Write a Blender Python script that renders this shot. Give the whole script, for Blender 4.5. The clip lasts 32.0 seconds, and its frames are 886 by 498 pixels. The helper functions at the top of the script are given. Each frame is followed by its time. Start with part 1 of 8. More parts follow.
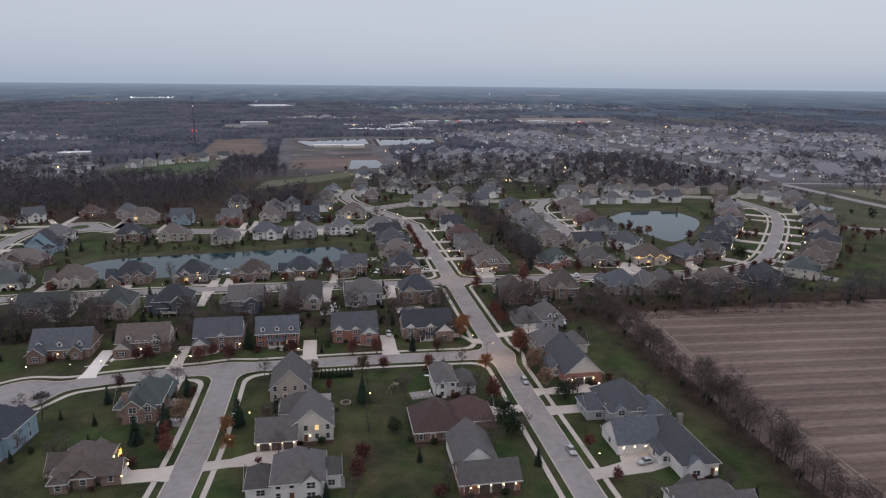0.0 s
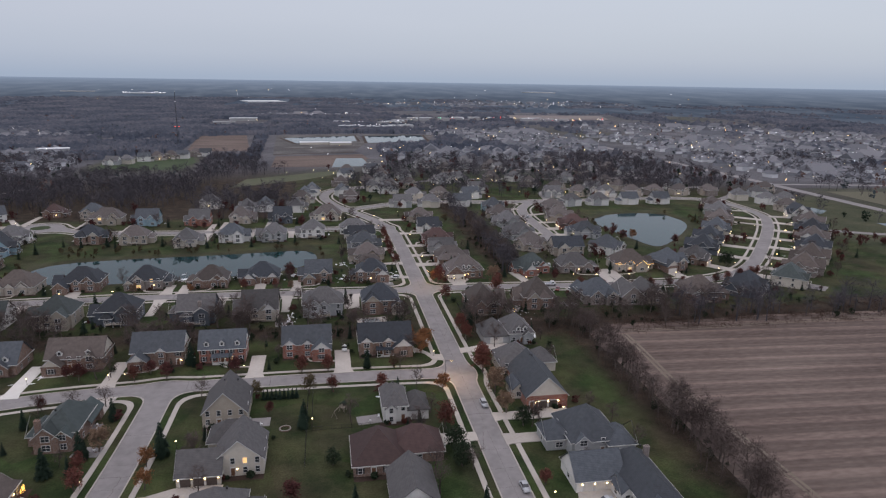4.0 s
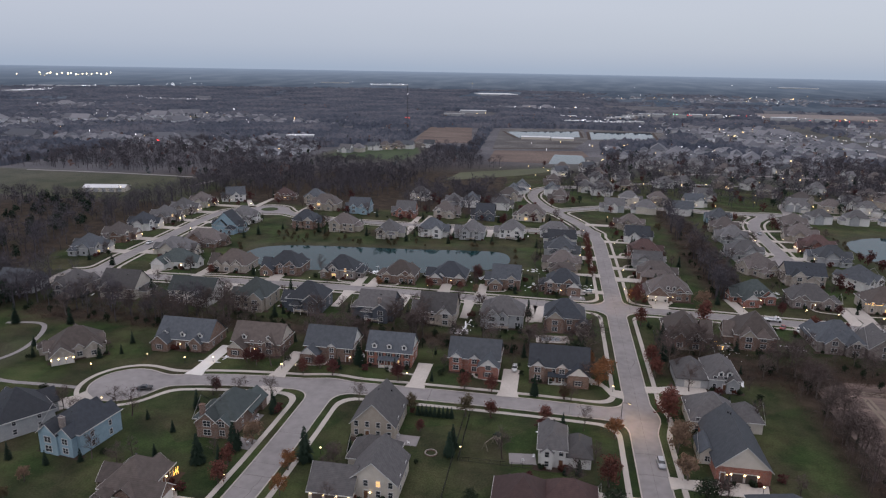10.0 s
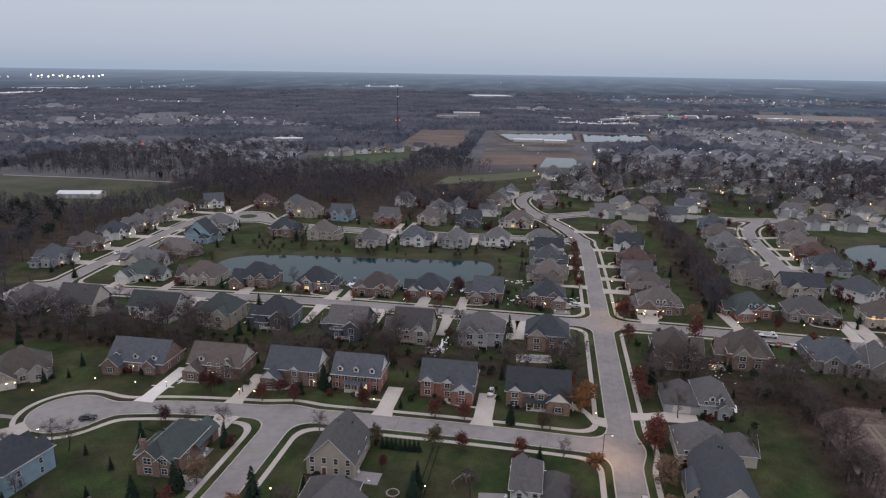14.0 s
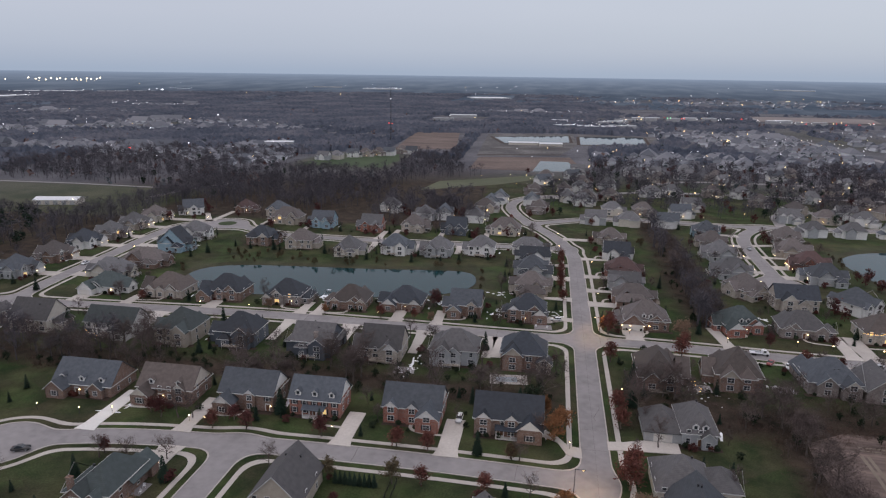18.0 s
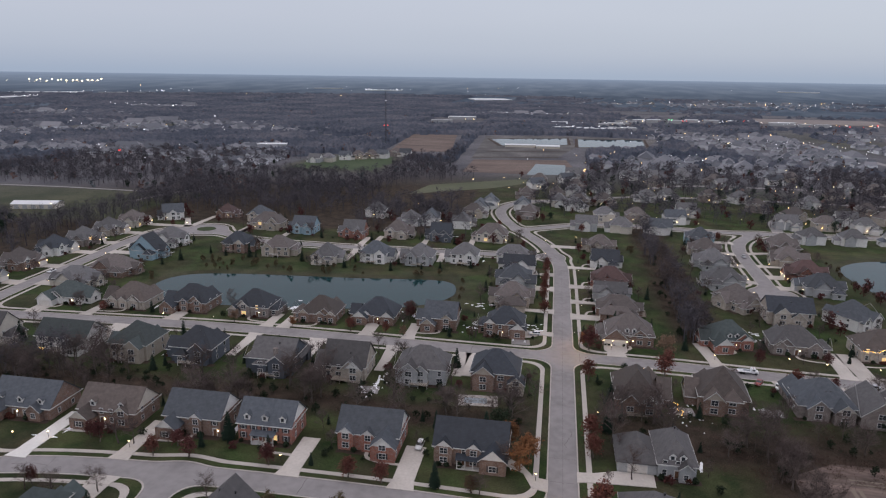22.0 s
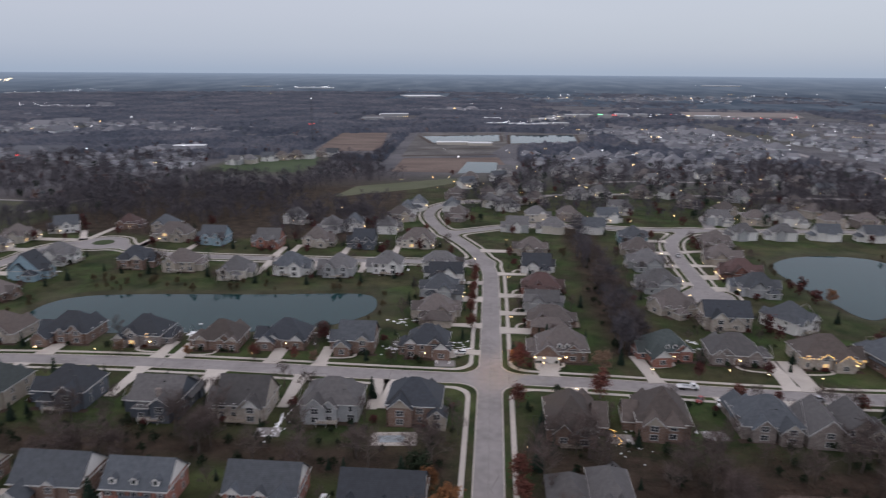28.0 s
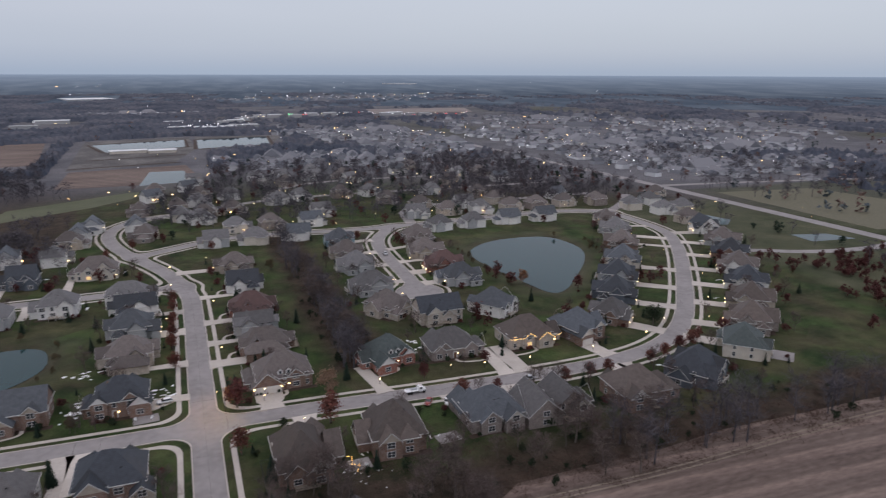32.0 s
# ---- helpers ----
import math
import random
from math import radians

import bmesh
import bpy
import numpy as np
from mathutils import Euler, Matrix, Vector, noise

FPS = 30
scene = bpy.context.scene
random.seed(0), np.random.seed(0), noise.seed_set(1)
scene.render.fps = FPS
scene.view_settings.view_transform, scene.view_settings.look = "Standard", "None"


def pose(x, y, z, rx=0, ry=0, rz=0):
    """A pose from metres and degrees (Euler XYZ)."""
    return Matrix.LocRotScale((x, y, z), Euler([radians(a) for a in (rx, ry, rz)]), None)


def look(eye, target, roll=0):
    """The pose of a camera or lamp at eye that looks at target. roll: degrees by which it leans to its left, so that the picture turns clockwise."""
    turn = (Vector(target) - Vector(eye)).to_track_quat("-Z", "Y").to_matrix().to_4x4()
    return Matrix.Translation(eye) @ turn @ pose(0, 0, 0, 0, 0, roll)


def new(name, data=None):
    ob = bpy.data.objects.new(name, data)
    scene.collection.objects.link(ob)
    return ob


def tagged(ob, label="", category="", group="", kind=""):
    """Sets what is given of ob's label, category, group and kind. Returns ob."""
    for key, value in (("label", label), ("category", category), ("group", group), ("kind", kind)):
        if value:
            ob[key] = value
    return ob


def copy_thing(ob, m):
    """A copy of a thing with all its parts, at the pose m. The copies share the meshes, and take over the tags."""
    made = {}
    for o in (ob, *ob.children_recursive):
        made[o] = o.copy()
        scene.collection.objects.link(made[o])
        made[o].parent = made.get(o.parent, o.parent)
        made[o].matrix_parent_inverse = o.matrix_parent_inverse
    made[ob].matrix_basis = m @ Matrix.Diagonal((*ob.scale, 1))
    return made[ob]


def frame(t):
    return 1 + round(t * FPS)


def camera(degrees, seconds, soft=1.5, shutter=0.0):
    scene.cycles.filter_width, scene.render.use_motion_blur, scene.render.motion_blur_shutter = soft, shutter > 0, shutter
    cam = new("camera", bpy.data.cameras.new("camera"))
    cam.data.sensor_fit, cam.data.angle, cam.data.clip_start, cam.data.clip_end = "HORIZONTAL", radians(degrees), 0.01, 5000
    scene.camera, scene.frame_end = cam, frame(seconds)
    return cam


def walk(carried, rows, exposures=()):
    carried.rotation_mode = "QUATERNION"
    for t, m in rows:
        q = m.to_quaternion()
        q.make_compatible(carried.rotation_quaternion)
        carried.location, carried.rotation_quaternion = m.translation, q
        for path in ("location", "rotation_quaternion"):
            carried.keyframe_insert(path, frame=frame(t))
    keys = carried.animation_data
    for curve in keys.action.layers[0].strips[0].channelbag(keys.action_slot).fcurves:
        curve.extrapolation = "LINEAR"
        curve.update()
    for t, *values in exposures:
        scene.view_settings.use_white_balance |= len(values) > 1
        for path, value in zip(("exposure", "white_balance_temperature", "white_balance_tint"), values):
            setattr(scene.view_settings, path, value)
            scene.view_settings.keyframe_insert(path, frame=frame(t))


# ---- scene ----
# camera and its flight
cam = camera(66.97, 32.0, soft=1.2, shutter=0.65)
PATH = [
    (0, -60.19, -222.34, 96.99, -9.80, -13.89, 0.61),
    (0.5, -57.88, -220.59, 97.01, -9.71, -13.90, 0.68),
    (1, -55.43, -218.92, 97.12, -9.62, -13.93, 0.72),
    (1.5, -53.07, -217.05, 97.26, -9.63, -13.98, 0.71),
    (2, -51.12, -215.32, 97.29, -9.67, -14.02, 0.80),
    (2.5, -48.77, -213.46, 97.49, -9.63, -14.06, 0.78),
    (3, -46.76, -211.67, 97.36, -9.69, -14.06, 0.75),
    (3.5, -45.39, -209.34, 97.33, -9.88, -14.11, 0.85),
    (5.5, -38.33, -200.58, 97.26, -10.22, -14.33, 0.87),
    (6, -38.00, -200.18, 97.35, 5.06, -14.56, 0.39),
    (6.5, -35.49, -198.71, 98.73, 18.00, -14.97, 1.06),
    (7, -33.78, -196.61, 98.82, 18.21, -15.01, 1.10),
    (7.5, -32.67, -194.50, 98.79, 15.83, -15.03, 1.21),
    (8, -31.94, -192.26, 98.30, 14.45, -14.99, 1.11),
    (8.5, -30.59, -190.32, 98.25, 12.47, -14.97, 1.08),
    (9, -30.43, -187.92, 98.42, 9.52, -15.03, 1.09),
    (9.5, -29.82, -185.92, 98.11, 9.43, -14.97, 1.02),
    (10, -29.17, -183.64, 98.25, 9.39, -15.04, 1.03),
    (10.5, -28.68, -181.34, 98.19, 9.34, -15.06, 1.00),
    (11, -28.13, -179.18, 98.31, 9.30, -15.07, 0.98),
    (11.5, -27.52, -176.97, 98.22, 9.27, -15.03, 0.96),
    (12, -26.79, -174.72, 98.20, 9.25, -15.00, 0.92),
    (12.5, -25.98, -172.51, 98.47, 9.23, -15.01, 0.94),
    (13, -25.51, -170.27, 98.63, 9.14, -15.01, 1.01),
    (13.5, -24.58, -167.98, 98.54, 9.15, -14.98, 0.91),
    (14, -23.70, -165.92, 98.46, 9.13, -14.91, 0.90),
    (14.5, -22.93, -163.99, 98.79, 9.12, -14.93, 0.91),
    (16.5, -18.87, -155.83, 98.80, 9.18, -14.81, 0.86),
    (17, -17.65, -153.56, 98.64, 9.22, -14.76, 0.82),
    (17.5, -16.69, -151.70, 98.83, 9.22, -14.76, 0.88),
    (18, -15.39, -149.74, 98.88, 9.27, -14.75, 0.82),
    (18.5, -14.39, -147.77, 98.90, 9.28, -14.72, 0.86),
    (19, -13.24, -145.62, 99.10, 9.30, -14.76, 0.90),
    (19.5, -11.97, -143.94, 98.84, 9.36, -14.66, 0.85),
    (20, -10.60, -142.05, 99.06, 9.42, -14.68, 0.87),
    (20.5, -9.59, -140.01, 99.14, 9.48, -14.70, 0.93),
    (21, -8.29, -138.17, 99.09, 9.51, -14.67, 0.93),
    (21.5, -7.13, -135.94, 98.84, 9.55, -14.63, 0.93),
    (22, -5.74, -133.76, 98.91, 9.63, -14.64, 0.84),
    (22.5, -5.16, -131.78, 98.89, 9.50, -14.65, 0.85),
    (23, -4.27, -129.41, 98.67, 9.34, -14.69, 0.87),
    (23.5, -3.85, -126.79, 97.95, 9.17, -14.67, 1.06),
    (24, -3.41, -124.59, 97.81, 8.99, -14.67, 1.08),
    (24.5, -2.97, -122.63, 97.97, 8.87, -14.72, 0.95),
    (25, -2.44, -120.47, 98.39, 8.75, -14.79, 0.74),
    (25.5, -2.46, -118.50, 98.41, 8.60, -14.78, 0.69),
    (27.5, -0.93, -109.24, 98.49, 7.97, -14.88, 0.33),
    (28, -0.76, -106.97, 98.10, 4.31, -14.86, 0.42),
    (28.5, -1.04, -105.11, 98.46, -0.52, -14.88, 0.38),
    (29, -0.97, -102.47, 98.56, -4.53, -14.92, 0.39),
    (29.5, -1.20, -100.58, 98.88, -7.52, -14.95, 0.33),
    (30, -1.02, -97.98, 98.98, -10.50, -14.97, 0.31),
    (30.5, -1.05, -95.57, 98.47, -13.07, -14.89, 0.31),
    (31, -0.55, -93.15, 98.48, -15.92, -14.89, 0.32),
    (31.5, -0.36, -91.14, 98.49, -18.49, -14.84, 0.29),
    (32, 0.57, -89.12, 98.60, -21.32, -14.81, 0.18),
]


def heading(x, y, z, yaw, pitch, roll):
    """The camera's pose: yaw to the left of +y, pitch up, roll, in degrees."""
    a, b = radians(yaw), radians(pitch)
    ahead = Vector((-math.sin(a) * math.cos(b), math.cos(a) * math.cos(b), math.sin(b)))
    eye = Vector((x, y, z))
    return look(eye, eye + 10 * ahead, roll)


walk(cam, [(row[0], heading(*row[1:])) for row in PATH])

# ---- light: an even overcast sky at dusk, a very soft weak sun behind the cloud ----
world = bpy.data.worlds.new("overcast_dusk")
scene.world = world
world.use_nodes = True
wn, wl = world.node_tree.nodes, world.node_tree.links
wn.clear()
w_out = wn.new("ShaderNodeOutputWorld")
w_bg = wn.new("ShaderNodeBackground")
w_co = wn.new("ShaderNodeTexCoord")
w_sep = wn.new("ShaderNodeSeparateXYZ")
w_ramp = wn.new("ShaderNodeValToRGB")
w_sky = wn.new("ShaderNodeTexSky")
w_sky.sky_type = "NISHITA"
w_sky.sun_disc = False
w_sky.sun_elevation, w_sky.sun_rotation = radians(6), radians(230)
w_mix = wn.new("ShaderNodeMix")
w_mix.data_type = "RGBA"
w_mix.inputs[0].default_value = 0.02
w_map = wn.new("ShaderNodeMapping")
w_map.inputs["Scale"].default_value = (1.0, 1.0, 5.0)
w_noise = wn.new("ShaderNodeTexNoise")
w_noise.inputs["Scale"].default_value = 1.6
w_noise.inputs["Detail"].default_value = 4
w_cloud = wn.new("ShaderNodeMix")
w_cloud.data_type, w_cloud.blend_type = "RGBA", "SOFT_LIGHT"
w_cloud.inputs[0].default_value = 0.10
el = w_ramp.color_ramp.elements
el[0].position, el[0].color = 0.0, (0.335, 0.412, 0.545, 1)
el[1].position, el[1].color = 1.0, (1.150, 1.045, 1.095, 1)
for pos, col in ((0.03, (0.402, 0.462, 0.590, 1)), (0.075, (0.460, 0.498, 0.616, 1)), (0.13, (0.495, 0.522, 0.628, 1)), (0.40, (0.660, 0.675, 0.790, 1))):
    e = el.new(pos)
    e.color = col
wl.new(w_co.outputs["Generated"], w_sep.inputs[0])
wl.new(w_sep.outputs["Z"], w_ramp.inputs[0])
wl.new(w_co.outputs["Generated"], w_map.inputs[0])
wl.new(w_map.outputs[0], w_noise.inputs[0])
wl.new(w_ramp.outputs[0], w_cloud.inputs[6])
wl.new(w_noise.outputs[0], w_cloud.inputs[7])
wl.new(w_cloud.outputs[2], w_mix.inputs[6])
wl.new(w_sky.outputs[0], w_mix.inputs[7])
wl.new(w_mix.outputs[2], w_bg.inputs[0])
wl.new(w_bg.outputs[0], w_out.inputs[0])
w_bg.inputs["Strength"].default_value = 1.0

sun_data = bpy.data.lights.new("sun", "SUN")
sun_data.energy, sun_data.angle, sun_data.color = 0.12, radians(40), (1.0, 0.95, 0.9)
sun = new("sun", sun_data)
sun.matrix_world = look((0, 0, 300), (120, 160, 0))
scene.view_settings.exposure = 0.05

# ---- materials ----
MATS = {}


def material(name, colours, scale=1.0, fine=12.0, rough=0.8, bump=0.0, metal=0.0, spread=0.0, stretch=(1, 1, 1), spec=0.3):
    """A surface whose colour drifts between two or three tones at two scales of noise."""
    m = bpy.data.materials.new(name)
    m.use_nodes = True
    n, l = m.node_tree.nodes, m.node_tree.links
    b = n["Principled BSDF"]
    b.inputs["Roughness"].default_value = rough
    b.inputs["Metallic"].default_value = metal
    b.inputs["Specular IOR Level"].default_value = spec
    geo = n.new("ShaderNodeNewGeometry")
    mp = n.new("ShaderNodeMapping")
    mp.inputs["Scale"].default_value = stretch
    l.new(geo.outputs["Position"], mp.inputs[0])
    big, small = n.new("ShaderNodeTexNoise"), n.new("ShaderNodeTexNoise")
    big.inputs["Scale"].default_value, small.inputs["Scale"].default_value = scale, fine
    big.inputs["Detail"].default_value, small.inputs["Detail"].default_value = 4, 3
    l.new(mp.outputs[0], big.inputs[0]), l.new(mp.outputs[0], small.inputs[0])
    add = n.new("ShaderNodeMath")
    add.operation = "MULTIPLY_ADD"
    add.inputs[1].default_value = 0.45
    l.new(small.outputs[0], add.inputs[0])
    half = n.new("ShaderNodeMath")
    half.operation = "MULTIPLY"
    half.inputs[1].default_value = 0.55
    l.new(big.outputs[0], half.inputs[0])
    l.new(half.outputs[0], add.inputs[2])
    ramp = n.new("ShaderNodeValToRGB")
    e = ramp.color_ramp.elements
    lo, hi = 0.34, 0.66
    e[0].position, e[1].position = lo, hi
    e[0].color, e[1].color = (*colours[0], 1), (*colours[-1], 1)
    for i, c in enumerate(colours[1:-1], 1):
        e.new(lo + (hi - lo) * i / (len(colours) - 1)).color = (*c, 1)
    l.new(add.outputs[0], ramp.inputs[0])
    out = ramp.outputs[0]
    if spread:
        info = n.new("ShaderNodeObjectInfo")
        mr = n.new("ShaderNodeMapRange")
        mr.inputs["To Min"].default_value, mr.inputs["To Max"].default_value = 1 - spread, 1 + spread
        l.new(info.outputs["Random"], mr.inputs[0])
        hsv = n.new("ShaderNodeHueSaturation")
        l.new(mr.outputs[0], hsv.inputs["Value"])
        l.new(out, hsv.inputs["Color"])
        out = hsv.outputs[0]
    l.new(out, b.inputs["Base Color"])
    if bump:
        bp = n.new("ShaderNodeBump")
        bp.inputs["Strength"].default_value = bump
        bp.inputs["Distance"].default_value = 0.05
        l.new(add.outputs[0], bp.inputs["Height"])
        l.new(bp.outputs[0], b.inputs["Normal"])
    MATS[name] = m
    return m


def banded(name, dark, light, wide, direction="Z", rough=0.75, strength=0.5, distort=0.4, spread=0.06, noise_scale=2.0):
    """Courses (siding boards, shingle rows, furrows): bands that give colour and relief, over noise."""
    m = material(name, [dark, light], scale=noise_scale * 0.3, fine=noise_scale * 5, rough=rough, spread=spread)
    n, l = m.node_tree.nodes, m.node_tree.links
    b = n["Principled BSDF"]
    co = n.new("ShaderNodeTexCoord")
    wave = n.new("ShaderNodeTexWave")
    wave.bands_direction = direction
    wave.wave_profile = "SAW"
    wave.inputs["Scale"].default_value = math.pi * 2 / (20 * wide)
    wave.inputs["Distortion"].default_value = distort
    wave.inputs["Detail Scale"].default_value = 0.6
    l.new(co.outputs["Object"], wave.inputs[0])
    mix = n.new("ShaderNodeMix")
    mix.data_type, mix.blend_type = "RGBA", "MULTIPLY"
    mix.inputs[0].default_value = strength
    src = b.inputs["Base Color"].links[0].from_socket
    l.new(src, mix.inputs[6]), l.new(wave.outputs["Color"], mix.inputs[7])
    l.new(mix.outputs[2], b.inputs["Base Color"])
    bp = n.new("ShaderNodeBump")
    bp.inputs["Strength"].default_value, bp.inputs["Distance"].default_value = 0.4, 0.02
    l.new(wave.outputs["Fac"], bp.inputs["Height"])
    l.new(bp.outputs[0], b.inputs["Normal"])
    return m


def brickwork(name, a, b_, mortar):
    m = bpy.data.materials.new(name)
    m.use_nodes = True
    n, l = m.node_tree.nodes, m.node_tree.links
    b = n["Principled BSDF"]
    b.inputs["Roughness"].default_value = 0.9
    co = n.new("ShaderNodeTexCoord")
    sep = n.new("ShaderNodeSeparateXYZ")
    cmb = n.new("ShaderNodeCombineXYZ")
    sm = n.new("ShaderNodeMath")
    l.new(co.outputs["Object"], sep.inputs[0])
    l.new(sep.outputs[0], sm.inputs[0]), l.new(sep.outputs[1], sm.inputs[1])
    l.new(sm.outputs[0], cmb.inputs[0]), l.new(sep.outputs[2], cmb.inputs[1])
    br = n.new("ShaderNodeTexBrick")
    br.inputs["Scale"].default_value = 1.0
    br.inputs["Brick Width"].default_value, br.inputs["Row Height"].default_value = 0.21, 0.07
    br.inputs["Mortar Size"].default_value = 0.007
    br.inputs["Color1"].default_value, br.inputs["Color2"].default_value = (*a, 1), (*b_, 1)
    br.inputs["Mortar"].default_value = (*mortar, 1)
    l.new(cmb.outputs[0], br.inputs[0])
    nz = n.new("ShaderNodeTexNoise")
    nz.inputs["Scale"].default_value = 0.9
    l.new(co.outputs["Object"], nz.inputs[0])
    mix = n.new("ShaderNodeMix")
    mix.data_type, mix.blend_type = "RGBA", "OVERLAY"
    mix.inputs[0].default_value = 0.5
    l.new(br.outputs[0], mix.inputs[6]), l.new(nz.outputs[0], mix.inputs[7])
    l.new(mix.outputs[2], b.inputs["Base Color"])
    MATS[name] = m
    return m


def glow(name, colour, strength):
    m = bpy.data.materials.new(name)
    m.use_nodes = True
    b = m.node_tree.nodes["Principled BSDF"]
    b.inputs["Base Color"].default_value = (*colour, 1)
    b.inputs["Emission Color"].default_value = (*colour, 1)
    b.inputs["Emission Strength"].default_value = strength
    MATS[name] = m
    return m


# roofs
for nm, dk, lt in (
    ("roof_grey", (0.058, 0.057, 0.061), (0.102, 0.099, 0.103)),
    ("roof_brown", (0.058, 0.047, 0.043), (0.104, 0.085, 0.078)),
    ("roof_slate", (0.042, 0.052, 0.064), (0.078, 0.090, 0.109)),
    ("roof_navy", (0.016, 0.022, 0.031), (0.032, 0.040, 0.054)),
    ("roof_green", (0.030, 0.044, 0.046), (0.058, 0.076, 0.078)),
    # ash and taupe also serve as haze-paled roofs far off
    ("roof_ash", (0.086, 0.088, 0.096), (0.148, 0.148, 0.156)),
    ("roof_taupe", (0.080, 0.069, 0.068), (0.136, 0.119, 0.116)),
    ("roof_maroon", (0.052, 0.028, 0.028), (0.088, 0.050, 0.048)),
):
    banded(nm, dk, lt, 0.28, "Z", rough=0.65, strength=0.22, noise_scale=3.0, spread=0.34)
    MATS[nm].node_tree.nodes["Principled BSDF"].inputs["Specular IOR Level"].default_value = 0.4
# walls
brickwork("brick_red", (0.24, 0.078, 0.054), (0.32, 0.120, 0.086), (0.28, 0.25, 0.23))
brickwork("brick_brown", (0.15, 0.085, 0.065), (0.21, 0.13, 0.10), (0.26, 0.24, 0.22))
brickwork("brick_grey", (0.17, 0.145, 0.135), (0.25, 0.21, 0.195), (0.30, 0.28, 0.27))
brickwork("stone_tan", (0.36, 0.32, 0.275), (0.47, 0.42, 0.37), (0.36, 0.33, 0.30))
for nm, dk, lt in (
    ("siding_white", (0.70, 0.70, 0.69), (0.80, 0.80, 0.79)),
    ("siding_cream", (0.54, 0.505, 0.45), (0.64, 0.60, 0.54)),
    ("siding_grey", (0.33, 0.345, 0.36), (0.43, 0.445, 0.46)),
    ("siding_blue", (0.26, 0.38, 0.46), (0.34, 0.47, 0.55)),
    ("siding_tan", (0.36, 0.32, 0.27), (0.46, 0.415, 0.36)),
    ("siding_dark", (0.085, 0.10, 0.125), (0.12, 0.14, 0.17)),
):
    banded(nm, dk, lt, 0.16, "Z", rough=0.6, strength=0.18)
material("trim_white", [(0.50, 0.50, 0.50), (0.64, 0.64, 0.63)], 0.6, 6, 0.5)
material("frame_white", [(0.50, 0.50, 0.50), (0.62, 0.62, 0.62)], 0.8, 9, 0.45)
material("door_wood", [(0.11, 0.055, 0.03), (0.19, 0.10, 0.06)], 1.2, 10, 0.5)
material("garage_white", [(0.55, 0.53, 0.50), (0.68, 0.66, 0.63)], 0.7, 8, 0.5)
material("garage_dark", [(0.07, 0.055, 0.05), (0.11, 0.09, 0.08)], 0.7, 8, 0.5)
material("shutter_dark", [(0.025, 0.027, 0.03), (0.045, 0.045, 0.05)], 1, 9, 0.6)
material("deck_wood", [(0.20, 0.17, 0.14), (0.32, 0.28, 0.24)], 1.0, 14, 0.8, stretch=(1, 6, 1))
glass = material("pane_glass", [(0.020, 0.025, 0.032), (0.045, 0.052, 0.062)], 0.6, 3, 0.06, spec=0.7)
glow("pane_lit", (1.0, 0.62, 0.25), 0.8)
glow("lamp_warm", (1.0, 0.66, 0.30), 11.0)
glow("lamp_white", (1.0, 0.86, 0.62), 4.0)
glow("lamp_red", (1.0, 0.06, 0.05), 4.0)
glow("lamp_green", (0.25, 1.0, 0.45), 5.0)
glow("lamp_cold", (0.95, 0.95, 1.0), 3.0)
glow("string_light", (1.0, 0.55, 0.12), 4.5)
# ground surfaces
material("concrete_road", [(0.186, 0.178, 0.182), (0.232, 0.222, 0.226), (0.268, 0.257, 0.260)], 0.07, 0.4, 0.85, bump=0.04)
material("concrete_path", [(0.35, 0.325, 0.305), (0.47, 0.44, 0.41)], 0.15, 2.5, 0.85, bump=0.1)
material("concrete_drive", [(0.37, 0.345, 0.32), (0.48, 0.45, 0.42)], 0.12, 1.6, 0.85, bump=0.1, spread=0.12)
material("concrete_fresh", [(0.58, 0.57, 0.55), (0.68, 0.67, 0.65)], 0.15, 1.6, 0.8, bump=0.1)
material("asphalt", [(0.055, 0.055, 0.056), (0.09, 0.09, 0.09)], 0.1, 2, 0.9)
material("joint_tar", [(0.095, 0.091, 0.090), (0.145, 0.138, 0.136)], 0.5, 4, 0.7)
material("snow", [(0.70, 0.73, 0.77), (0.84, 0.86, 0.89)], 0.4, 5, 0.7, bump=0.2)
material("mulch", [(0.030, 0.020, 0.016), (0.060, 0.040, 0.032)], 0.8, 8, 0.95)
material("gravel", [(0.050, 0.050, 0.053), (0.088, 0.084, 0.084), (0.165, 0.160, 0.156)], 0.025, 0.3, 0.95)
material("plastic_white", [(0.66, 0.67, 0.69), (0.78, 0.79, 0.80)], 0.9, 7, 0.5)
material("metal_dark", [(0.03, 0.03, 0.033), (0.06, 0.06, 0.065)], 2, 12, 0.45, metal=0.6)
material("metal_white_roof", [(0.55, 0.57, 0.60), (0.68, 0.70, 0.73)], 0.1, 1.5, 0.45)
material("pool_cover", [(0.20, 0.24, 0.27), (0.30, 0.34, 0.37)], 0.5, 3, 0.4)
# vehicles
for nm, c in (("paint_silver", (0.36, 0.38, 0.41)), ("paint_white", (0.68, 0.70, 0.72)), ("paint_black", (0.02, 0.021, 0.024)), ("paint_red", (0.22, 0.03, 0.03))):
    material(nm, [c, tuple(v * 1.12 for v in c)], 0.7, 5, 0.28, spec=0.6)
material("rubber", [(0.015, 0.015, 0.016), (0.03, 0.03, 0.03)], 3, 20, 0.9)
